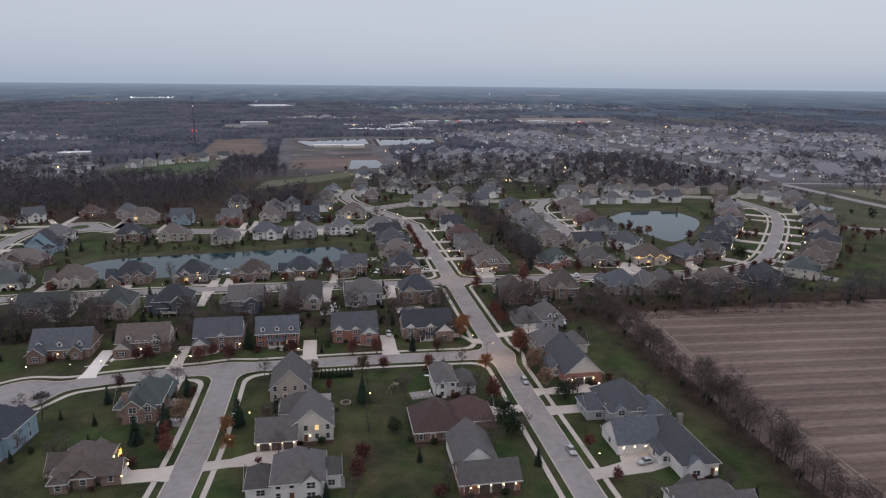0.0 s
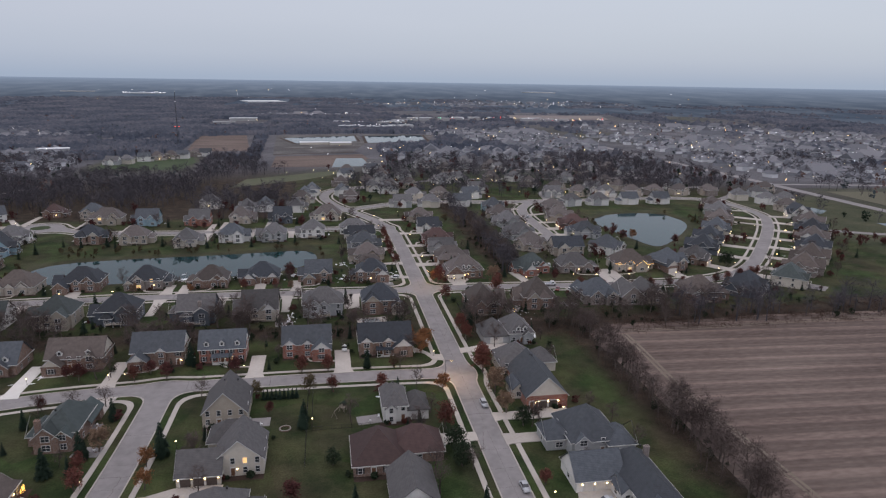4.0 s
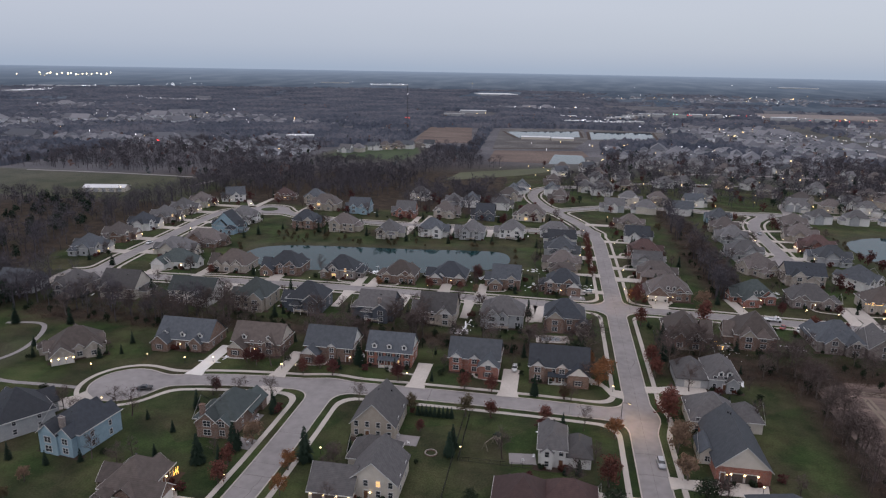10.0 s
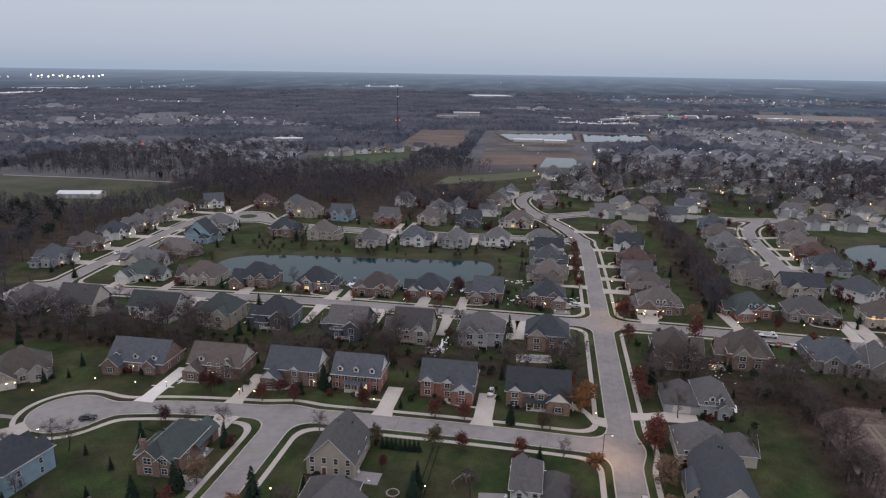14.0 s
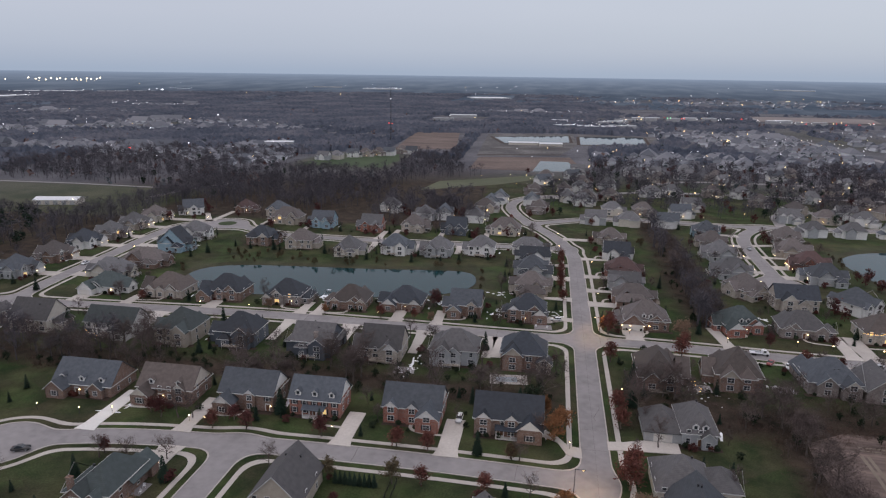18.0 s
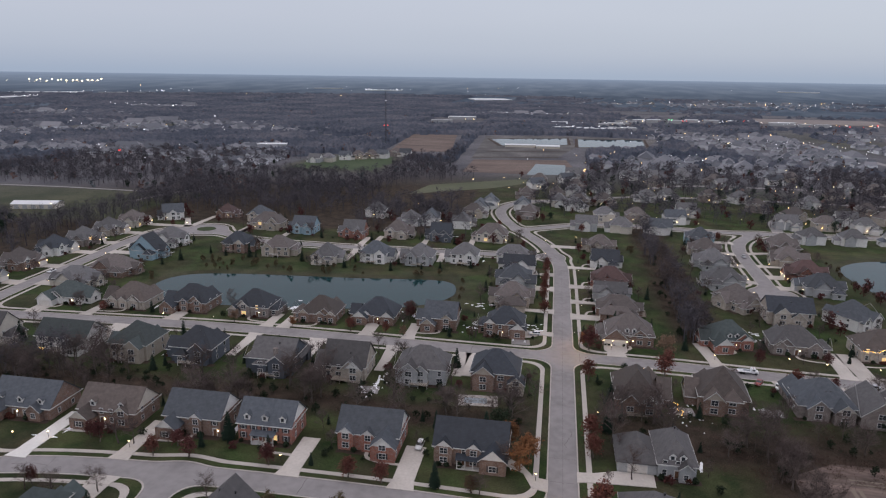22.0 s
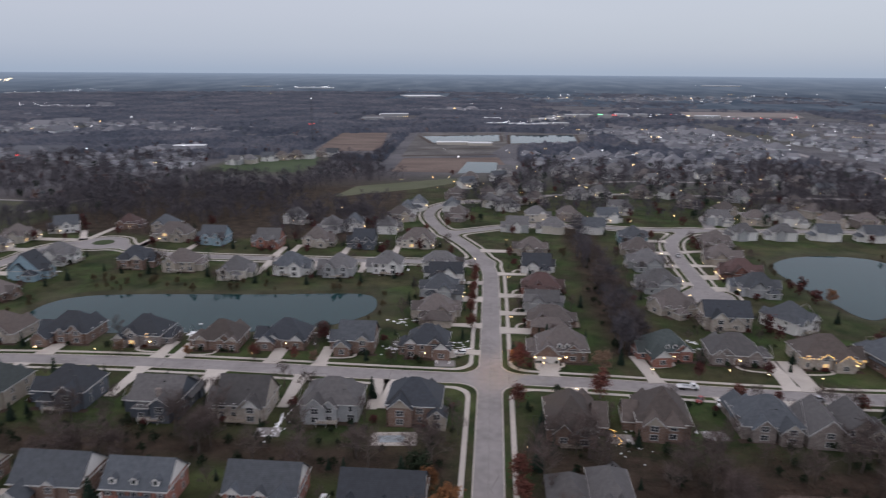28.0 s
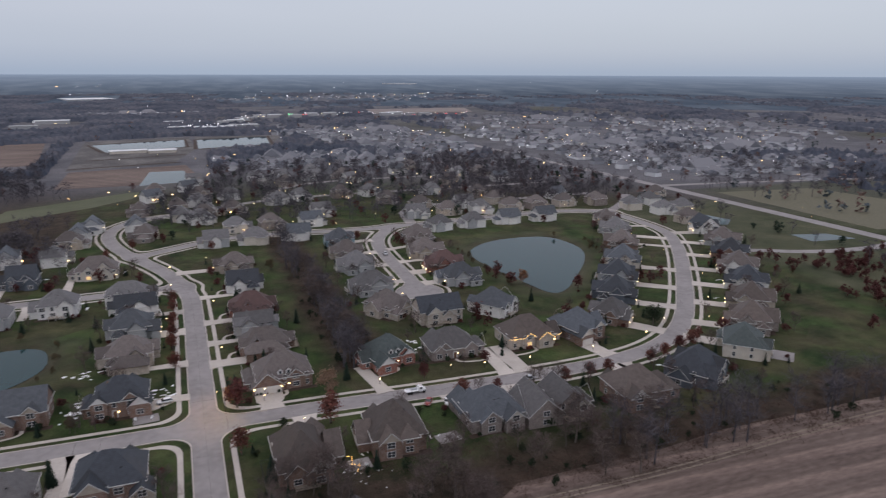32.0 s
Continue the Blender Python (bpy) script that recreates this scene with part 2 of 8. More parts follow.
# plants
for nm, a, c in (
    ("bark_grey", (0.085, 0.072, 0.064), (0.15, 0.13, 0.118)),
    ("twig_brown", (0.064, 0.050, 0.048), (0.120, 0.096, 0.092)),
    # violet-grey: distance haze is mixed into the colour of these twigs
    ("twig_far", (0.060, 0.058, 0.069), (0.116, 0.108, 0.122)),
    ("leaf_red", (0.085, 0.032, 0.028), (0.160, 0.068, 0.054)),
    ("leaf_maroon", (0.062, 0.025, 0.026), (0.120, 0.050, 0.046)),
    ("leaf_orange", (0.15, 0.070, 0.035), (0.25, 0.125, 0.060)),
    ("leaf_tan", (0.15, 0.100, 0.072), (0.23, 0.160, 0.115)),
    ("leaf_olive", (0.070, 0.056, 0.034), (0.120, 0.098, 0.058)),
    ("needle_green", (0.012, 0.024, 0.017), (0.030, 0.048, 0.034)),
    ("shrub_green", (0.016, 0.026, 0.016), (0.036, 0.050, 0.030)),
    ("shrub_red", (0.055, 0.020, 0.016), (0.100, 0.038, 0.030)),
    ("brush_brown", (0.066, 0.045, 0.037), (0.128, 0.090, 0.076)),
    ("grass_pale", (0.085, 0.085, 0.062), (0.135, 0.128, 0.096)),
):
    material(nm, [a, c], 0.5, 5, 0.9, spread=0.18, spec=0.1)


def water_material(name, deep, shallow, ior):
    m = material(name, [deep, shallow], 0.02, 0.2, 0.03, spec=0.5)
    m.node_tree.nodes["Principled BSDF"].inputs["IOR"].default_value = ior
    n, l = m.node_tree.nodes, m.node_tree.links
    b = n["Principled BSDF"]
    geo = n.new("ShaderNodeNewGeometry")
    nz = n.new("ShaderNodeTexNoise")
    nz.inputs["Scale"].default_value, nz.inputs["Detail"].default_value = 1.3, 3
    bp = n.new("ShaderNodeBump")
    bp.inputs["Strength"].default_value, bp.inputs["Distance"].default_value = 0.014, 0.04
    l.new(geo.outputs["Position"], nz.inputs[0])
    l.new(nz.outputs[0], bp.inputs["Height"])
    l.new(bp.outputs[0], b.inputs["Normal"])
    return m


water_material("water", (0.008, 0.030, 0.034), (0.013, 0.042, 0.046), 1.22)
water_material("water_teal", (0.010, 0.050, 0.051), (0.016, 0.064, 0.064), 1.15)


def ground_material():
    """Lawn, leaf litter and rough meadow, by the plan's own shares of each (attributes of the sheet), and a blue-grey
    painted far off as haze.
    """
    m = bpy.data.materials.new("ground_cover")
    m.use_nodes = True
    n, l = m.node_tree.nodes, m.node_tree.links
    b = n["Principled BSDF"]
    b.inputs["Roughness"].default_value, b.inputs["Specular IOR Level"].default_value = 0.95, 0.1
    geo = n.new("ShaderNodeNewGeometry")

    def tone(scale, detail, a, c, lo=0.35, hi=0.65):
        nz = n.new("ShaderNodeTexNoise")
        nz.inputs["Scale"].default_value, nz.inputs["Detail"].default_value = scale, detail
        nz.inputs["Roughness"].default_value = 0.65
        l.new(geo.outputs["Position"], nz.inputs[0])
        rp = n.new("ShaderNodeValToRGB")
        e = rp.color_ramp.elements
        e[0].position, e[1].position = lo, hi
        e[0].color, e[1].color = (*a, 1), (*c, 1)
        l.new(nz.outputs[0], rp.inputs[0])
        return rp.outputs[0]

    def blend(fac, a, c, kind="MIX"):
        mx = n.new("ShaderNodeMix")
        mx.data_type, mx.blend_type = "RGBA", kind
        if isinstance(fac, float):
            mx.inputs[0].default_value = fac
        else:
            l.new(fac, mx.inputs[0])
        l.new(a, mx.inputs[6]), l.new(c, mx.inputs[7])
        return mx.outputs[2]

    def share(name):
        at = n.new("ShaderNodeAttribute")
        at.attribute_name = name
        return at.outputs["Fac"]

    grain = tone(2.2, 5, (0.6, 0.6, 0.6), (1.3, 1.3, 1.3), 0.3, 0.7)
    lawn = tone(0.06, 8, (0.014, 0.028, 0.010), (0.062, 0.098, 0.034), 0.38, 0.62)
    dry = tone(0.13, 8, (0.019, 0.023, 0.013), (0.086, 0.078, 0.048), 0.38, 0.62)
    lots = n.new("ShaderNodeTexVoronoi")
    lots.inputs["Scale"].default_value, lots.inputs["Randomness"].default_value = 0.042, 0.85
    l.new(geo.outputs["Position"], lots.inputs[0])
    tint = n.new("ShaderNodeSeparateColor")
    l.new(lots.outputs["Color"], tint.inputs[0])
    worn = n.new("ShaderNodeMapRange")
    worn.inputs["From Min"].default_value, worn.inputs["To Min"].default_value, worn.inputs["To Max"].default_value = 0.5, 0.04, 0.7
    l.new(tint.outputs[0], worn.inputs[0])
    lawn = blend(worn.outputs[0], lawn, dry)
    patch = tone(0.045, 6, (0.014, 0.026, 0.010), (0.094, 0.080, 0.046), 0.44, 0.62)
    lawn = blend(0.4, lawn, patch)
    litter = tone(0.16, 9, (0.016, 0.014, 0.012), (0.074, 0.053, 0.043), 0.32, 0.68)
    meadow = tone(0.03, 8, (0.042, 0.052, 0.030), (0.090, 0.092, 0.060))
    col = blend(share("litter"), lawn, litter)
    col = blend(share("meadow"), col, meadow)
    # far ground takes a painted haze tone
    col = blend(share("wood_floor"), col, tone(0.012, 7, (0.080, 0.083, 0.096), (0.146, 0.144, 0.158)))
    col = blend(1.0, col, grain, "MULTIPLY")
    l.new(col, b.inputs["Base Color"])
    bp = n.new("ShaderNodeBump")
    bp.inputs["Strength"].default_value, bp.inputs["Distance"].default_value = 0.5, 0.15
    l.new(grain, bp.inputs["Height"])
    l.new(bp.outputs[0], b.inputs["Normal"])
    MATS["ground_cover"] = m
    return m


ground_material()

# ---- plan of the streets: centre lines in metres; the long street runs along +y at x = 0 ----
HALF = 3.75
LONG_STREET = [(0, -320), (0, 205), (-2.5, 228), (-9, 256), (-19, 280), (-32, 306), (-42, 334), (-47, 360), (-43, 385), (-30, 405), (0, 412)]
COURT_STREET = [(0, 1.5), (-35, 3.2), (-70, 3.4), (-110, 2.5), (-140, -1.0), (-157, -8)]
SOUTH_LANE = [(-96.5, 2), (-97, -40), (-99, -75), (-103, -110), (-110, -160), (-118, -320)]
WEST_STREET = [(0, 96), (-40, 96.5), (-90, 98.5), (-140, 99), (-190, 96), (-235, 93.5), (-300, 92)]
LOOP_STREET = [(-246, 93), (-250, 125), (-251.5, 168), (-256, 220), (-253, 246), (-238, 257), (-214, 250)]
EAST_STREET = [(0, 97), (38, 96), (75, 93), (116, 92), (142, 93.5), (160, 98), (177, 107.5), (194, 123), (223, 157.5), (257, 200.5), (276, 229), (286, 248), (289, 275), (288, 315)]
POND_STREET = [(-4, 236), (-45, 234), (-100, 232), (-150, 232), (-190, 236), (-214, 250)]
NORTH_STREET = [(-28, 300), (20, 330), (55, 330), (100, 322), (128, 325), (168, 325), (215, 331), (262, 331), (288, 315)]
HOOK_STREET = [(128, 325), (112, 305), (104, 285), (101, 257), (100, 215), (98, 192)]
STREETS = [LONG_STREET, COURT_STREET, SOUTH_LANE, WEST_STREET, LOOP_STREET, EAST_STREET, POND_STREET, NORTH_STREET, HOOK_STREET]
BULBS = [(-159, -9, 11.0), (98, 190, 11.0), (-227, 255, 14.0)]
# water: rough rings of the three ponds
POND_LONG = [(-192, 137), (-194, 154), (-185, 165), (-163, 170), (-131, 173), (-103, 175), (-78, 179), (-59, 181), (-51, 175), (-49, 155), (-66, 138), (-91, 131), (-116, 128), (-141, 125), (-168, 122)]
POND_EAST = [(149, 252), (168, 268), (192, 271), (210, 266), (214, 249), (213, 231), (201, 210), (179, 185), (163, 168), (154, 167), (151, 189), (147, 212), (145, 236)]
POND_WEST = [(-275, -56), (-245, -46), (-233, -43), (-226, -36), (-222, -24), (-211, -20), (-205, -29), (-203, -47), (-186, -59), (-168, -71), (-162, -88), (-168, -110), (-190, -140), (-262, -140)]
POND_SMALL = [(-238, -7), (-238, 0), (-232, 9), (-220, 8), (-213, 0), (-220, -7)]
PONDS = [POND_LONG, POND_EAST, POND_WEST, POND_SMALL]


def smooth_ring(ring, rounds=2):
    for _ in range(rounds):
        out = []
        for (ax, ay), (bx, by) in zip(ring, ring[1:] + ring[:1]):
            out += [(0.75 * ax + 0.25 * bx, 0.75 * ay + 0.25 * by), (0.25 * ax + 0.75 * bx, 0.25 * ay + 0.75 * by)]
        ring = out
    return ring


def smooth_line(line, rounds=2):
    for _ in range(rounds):
        out = [line[0]]
        for (ax, ay), (bx, by) in zip(line, line[1:]):
            out += [(0.75 * ax + 0.25 * bx, 0.75 * ay + 0.25 * by), (0.25 * ax + 0.75 * bx, 0.25 * ay + 0.75 * by)]
        line = out + [line[-1]]
    return line


def line_distance(line, X, Y):
    d = np.full(X.shape, 1e9)
    for (ax, ay), (bx, by) in zip(line, line[1:]):
        ux, uy = bx - ax, by - ay
        k = np.clip(((X - ax) * ux + (Y - ay) * uy) / (ux * ux + uy * uy), 0, 1)
        d = np.minimum(d, np.hypot(X - ax - k * ux, Y - ay - k * uy))
    return d


def inside(ring, X, Y):
    hit = np.zeros(X.shape, bool)
    for (ax, ay), (bx, by) in zip(ring, ring[1:] + ring[:1]):
        if ay != by:
            hit ^= ((ay > Y) != (by > Y)) & (X < (bx - ax) * (Y - ay) / (by - ay) + ax)
    return hit


def pond_depth(ring, X, Y):
    """Signed distance to a shore, below zero in the water."""
    d = line_distance(ring + ring[:1], X, Y)
    return np.where(inside(ring, X, Y), -d, d)


def union(a, b, k=7.0):
    """Joins two distances with a rounded corner, as kerbs turn at a junction."""
    h = np.clip(0.5 + 0.5 * (b - a) / k, 0, 1)
    return b * (1 - h) + a * h - k * h * (1 - h)


def street_distance(X, Y):
    f = None
    for line in STREETS:
        d = line_distance(smooth_line(line), X, Y) - HALF
        f = d if f is None else union(f, d)
    for bx, by, r in BULBS:
        f = union(f, np.hypot(X - bx, Y - by) - r, 5.0)
    return f


def part(name, bm, mat, parent=None, label="", kind="", smooth=False):
    me = bpy.data.meshes.new(name)
    bm.to_mesh(me)
    bm.free()
    return part_of(name, me, mat, parent, label, kind, smooth)


def part_of(name, me, mat, parent=None, label="", kind="", smooth=False):
    if mat and not me.materials:
        me.materials.append(MATS[mat] if isinstance(mat, str) else mat)
    if smooth:
        me.polygons.foreach_set("use_smooth", [True] * len(me.polygons))
    ob = new(name, me)
    if parent:
        ob.parent = parent
    return tagged(ob, label=label, kind=kind)


def mesh_of(name, verts, faces):
    me = bpy.data.meshes.new(name)
    me.from_pydata([tuple(map(float, v)) for v in verts], [], faces)
    return me


def quad_mesh(name, verts):
    """A fast mesh of loose quads from an array (n, 4, 3)."""
    verts = np.asarray(verts, np.float32).reshape(-1, 3)
    me = bpy.data.meshes.new(name)
    n = len(verts) // 4
    me.vertices.add(len(verts)), me.loops.add(len(verts)), me.polygons.add(n)
    me.vertices.foreach_set("co", verts.ravel())
    me.loops.foreach_set("vertex_index", np.arange(len(verts), dtype=np.int32))
    me.polygons.foreach_set("loop_start", np.arange(0, len(verts), 4, dtype=np.int32))
    me.update(calc_edges=True)
    return me


# ---- the ground: one sheet to the horizon, hollowed at the ponds, rising far off ----
def axis(near_a, near_b, step, far):
    near = np.arange(near_a, near_b + 0.1, step)
    k = np.cumsum(np.geomspace(step, 420, 26))
    k = k * (far / k[-1])
    return np.r_[(near[0] - k)[::-1], near, near[-1] + k]


EYE_Z = 98.0


def rise(r):
    """The land lifts slowly past two kilometres, so that its skyline stands where the horizon does."""
    s = np.clip((r - 1900) / 2950, 0, 1)
    angle = EYE_Z / 1900 * (1 - s) ** 2 + 0.0050 * (2 * s - s * s)
    return np.where(r > 1900, EYE_Z - r * angle, 0.0)


gx, gy = axis(-330, 330, 3.0, 4550), axis(-140, 440, 3.0, 4500)
GX, GY = np.meshgrid(gx, gy)
shore = np.full(GX.shape, 1e9)
for ring in PONDS:
    shore = np.minimum(shore, pond_depth(smooth_ring(ring), GX, GY))
GZ = np.where(shore < 4, np.clip(shore * 0.22 - 0.75, -2.2, 0.0), 0.0) + rise(np.hypot(GX, GY + 150))
street_f = street_distance(GX, GY)


def swell(X, Y, size, seed):
    """Soft random drift over the plan, about -1 to 1."""
    r = np.random.RandomState(seed)
    out = np.zeros(X.shape)
    for i in range(7):
        a, ph, s = r.rand() * 6.28, r.rand() * 6.28, size * (0.4 + r.rand())
        out += np.sin((X * np.cos(a) + Y * np.sin(a)) / s * 6.28 + ph)
    return out / 3.2


def box_share(X, Y, x0, x1, y0, y1, soft):
    wob = 2.5 * swell(X, Y, 30, 5)
    d = np.maximum(np.maximum(x0 - X, X - x1), np.maximum(y0 - Y, Y - y1)) + wob
    return np.clip(0.5 - d / soft, 0, 1)


# strips of leaf litter under the bare woods: x from, to, y from, to
LITTER = [(-240, -8, 38, 54), (49, 62, -330, 46), (9, 215, 31, 56), (42, 64, 118, 330), (-330, -250, -140, 90), (-330, -285, 90, 420), (-720, -326, -200, 262), (-300, -70, 275, 480), (190, 330, 30, 60), (8, 40, -330, -100)]
litter = np.zeros(GX.shape)
for bx in LITTER:
    litter = np.maximum(litter, 0.92 * box_share(GX, GY, *bx, 9.0))
far_r = np.hypot(GX, GY)
litter = np.maximum(litter, np.clip((far_r - 380) / 120, 0, 1) * np.clip(0.65 + 0.8 * swell(GX, GY, 420, 9), 0, 1))
litter = np.maximum(litter, np.clip(0.06 + 0.4 * swell(GX, GY, 26, 3), 0, 0.4))
litter = np.where(shore < 7, np.maximum(litter, np.clip(1.1 - np.abs(shore - 1.5) / 4.0, 0, 0.9)), litter)
MEADOW = [(-620, -300, 265, 375), (-300, -185, 520, 655), (290, 395, 60, 330), (410, 640, 180, 370)]
meadow = np.zeros(GX.shape)
for bx in MEADOW:
    meadow = np.maximum(meadow, box_share(GX, GY, *bx, 12.0))
meadow = np.maximum(meadow, np.clip((far_r - 700) / 300, 0, 1) * np.clip(1.4 * swell(GX, GY, 640, 21) - 0.4, 0, 1))
meadow = np.maximum(meadow, np.where(shore > 0, 0.8 * np.clip(1.0 - shore / 13.0 + 0.35 * swell(GX, GY, 22, 12), 0, 1), 0))
# distance haze, put into the ground colour past 470 m
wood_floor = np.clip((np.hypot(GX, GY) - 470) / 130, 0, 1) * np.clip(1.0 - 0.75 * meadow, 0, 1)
ny, nx = GX.shape
idx = np.arange(nx * ny).reshape(ny, nx)
g_faces = np.stack([idx[:-1, :-1], idx[:-1, 1:], idx[1:, 1:], idx[1:, :-1]], -1).reshape(-1, 4)
g_mesh = bpy.data.meshes.new("ground")
g_mesh.vertices.add(nx * ny), g_mesh.loops.add(g_faces.size), g_mesh.polygons.add(len(g_faces))
g_mesh.vertices.foreach_set("co", np.stack([GX, GY, GZ], -1).astype(np.float32).ravel())
g_mesh.loops.foreach_set("vertex_index", g_faces.astype(np.int32).ravel())
g_mesh.polygons.foreach_set("loop_start", np.arange(0, g_faces.size, 4, dtype=np.int32))
g_mesh.update(calc_edges=True)
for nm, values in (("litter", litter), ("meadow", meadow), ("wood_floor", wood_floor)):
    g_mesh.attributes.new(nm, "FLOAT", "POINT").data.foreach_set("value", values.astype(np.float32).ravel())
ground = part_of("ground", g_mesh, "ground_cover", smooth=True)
tagged(ground, label="autumn lawns, leaf litter and meadow reaching to the horizon", category="ground", kind="structure")


def flat_ring(ring, z):
    bm = bmesh.new()
    bm.faces.new([bm.verts.new((x, y, z)) for x, y in ring])
    bmesh.ops.triangulate(bm, faces=bm.faces[:])
    return bm


for ring, lab in ((POND_LONG, "long still pond reflecting the grey sky behind houses"), (POND_EAST, "rounded still pond with a grassy bank"), (POND_WEST, "broad greenish pond beside a walking path"), (POND_SMALL, "small dark pond inside the bend of a footpath")):
    grown = [(x, y) for x, y in smooth_ring(ring)]
    w_ob = part("pond_water", flat_ring(grown, -0.62), "water_teal" if ring in (POND_WEST, POND_SMALL) else "water")
    tagged(w_ob, label=lab, category="pond", kind="structure")

# ---- road, kerb and pavement from the same distance, cut out of a fine grid ----
RX, RY = np.meshgrid(np.arange(-262, 312, 1.0), np.arange(-260, 420, 1.0))
RF = street_distance(RX, RY)


def clip_poly(poly, level, above):
    out = []
    for (p, q) in zip(poly, poly[1:] + poly[:1]):
        a, b = p[2] - level, q[2] - level
        if not above:
            a, b = -a, -b
        if a >= 0:
            out.append(p)
        if (a >= 0) != (b >= 0):
            k = a / (a - b)
            out.append((p[0] + k * (q[0] - p[0]), p[1] + k * (q[1] - p[1]), level))
    return out


def band_mesh(name, lo, hi, z, skirt):
    """The strip of the plan that lies between two distances from the carriageway's edge, as a slab."""
    c = np.stack([RF[:-1, :-1], RF[:-1, 1:], RF[1:, 1:], RF[1:, :-1]])
    verts, faces, seen = [], [], {}

    def vert(x, y, h):
        key = (round(x, 3), round(y, 3), h)
        if key not in seen:
            seen[key] = len(verts)
            verts.append((x, y, h))
        return seen[key]

    for j, i in zip(*np.nonzero((c.max(0) > lo) & (c.min(0) < hi))):
        x0, y0 = float(RX[j, i]), float(RY[j, i])
        poly = [(x0, y0, float(c[0, j, i])), (x0 + 1, y0, float(c[1, j, i])), (x0 + 1, y0 + 1, float(c[2, j, i])), (x0, y0 + 1, float(c[3, j, i]))]
        if min(p[2] for p in poly) < lo:
            poly = clip_poly(poly, lo, True)
        if poly and max(p[2] for p in poly) > hi:
            poly = clip_poly(poly, hi, False)
        if len(poly) < 3:
            continue
        ids = [vert(p[0], p[1], z) for p in poly]
        if len(set(ids)) < 3:
            continue
        faces.append(list(dict.fromkeys(ids)))
        if skirt:
            for p, q in zip(poly, poly[1:] + poly[:1]):
                if p[2] == q[2] and p[2] in (lo, hi):
                    a, b = vert(p[0], p[1], z), vert(q[0], q[1], z)
                    d, e = vert(q[0], q[1], z - skirt), vert(p[0], p[1], z - skirt)
                    if a != b:
                        faces.append([a, e, d, b])
    return mesh_of(name, verts, faces)


road = part_of("road", band_mesh("road", -1e6, 0.0, 0.02, 0), "concrete_road")
tagged(road, label="pale grey concrete suburban street with tarred joints", category="road", kind="structure")
kerb = part_of("kerb", band_mesh("kerb", 0.0, 0.32, 0.15, 0.2), "concrete_path")
tagged(kerb, label="raised pale concrete kerb along the street", category="kerb", kind="structure")
pavement = part_of("pavement", band_mesh("pavement", 2.3, 3.75, 0.07, 0.1), "concrete_path")
tagged(pavement, label="narrow concrete pavement behind a grass verge", category="pavement", kind="structure")

# tarred joints across the carriageway and a few wandering cracks
rng = random.Random(11)
bm = bmesh.new()


def strip(bm, pts, width, z):
    """A flat ribbon along a line."""
    pts = [Vector((p[0], p[1], 0)) for p in pts]
    left, right = [], []
    for i, p in enumerate(pts):
        d = (pts[min(i + 1, len(pts) - 1)] - pts[max(i - 1, 0)]).normalized()
        s = Vector((-d.y, d.x, 0)) * width / 2
        left.append(bm.verts.new((p.x + s.x, p.y + s.y, z))), right.append(bm.verts.new((p.x - s.x, p.y - s.y, z)))
    for i in range(len(pts) - 1):
        bm.faces.new((left[i], right[i], right[i + 1], left[i + 1]))


def along(line, d):
    """The point and heading at a distance along a line."""
    for (ax, ay), (bx, by) in zip(line, line[1:]):
        n = math.hypot(bx - ax, by - ay)
        if d <= n:
            return ax + (bx - ax) * d / n, ay + (by - ay) * d / n, math.atan2(by - ay, bx - ax)
        d -= n
    return bx, by, math.atan2(by - ay, bx - ax)


def length(line):
    return sum(math.hypot(b[0] - a[0], b[1] - a[1]) for a, b in zip(line, line[1:]))


for line in STREETS:
    sm = smooth_line(line)
    total = length(sm)
    d = 6.0
    while d < total:
        x, y, a = along(sm, d)
        if rng.random() < 0.4:
            pts = [(x - math.sin(a) * k + rng.uniform(-0.12, 0.12), y + math.cos(a) * k + rng.uniform(-0.12, 0.12)) for k in (-3.7, -1.9, 0, 1.9, 3.7)]
            strip(bm, pts, rng.choice((0.07, 0.1, 0.16)), 0.026)
        if rng.random() < 0.11:
            k = rng.uniform(-3, 3)
            pts = []
            for q in range(7):
                xx, yy, aa = along(sm, min(d + q * 1.6, total))
                k += rng.uniform(-0.7, 0.7)
                pts.append((xx - math.sin(aa) * max(-3.6, min(3.6, k)), yy + math.cos(aa) * max(-3.6, min(3.6, k))))
            strip(bm, pts, 0.12, 0.0265)
        d += rng.uniform(5.0, 11.0)
    if line is LONG_STREET:
        strip(bm, [along(sm, q * total / max(2, int(total / 5)))[:2] for q in range(int(total / 5) + 1)], 0.06, 0.0262)
joints = part("road_joint", bm, "joint_tar")
tagged(joints, label="dark tarred joints and cracks across the street", category="road joint", kind="stuff")


def slab(name, ring, z, mat, thick=0.12, parent=None):
    bm = bmesh.new()
    f = bm.faces.new([bm.verts.new((x, y, z)) for x, y in ring])
    if f.normal.z < 0:
        f.normal_flip()
    f.normal_update()
    top = bmesh.ops.extrude_face_region(bm, geom=[f])
    for v in top["geom"]:
        if isinstance(v, bmesh.types.BMVert):
            v.co.z -= thick
    bmesh.ops.recalc_face_normals(bm, faces=bm.faces[:])
    return part(name, bm, mat, parent)


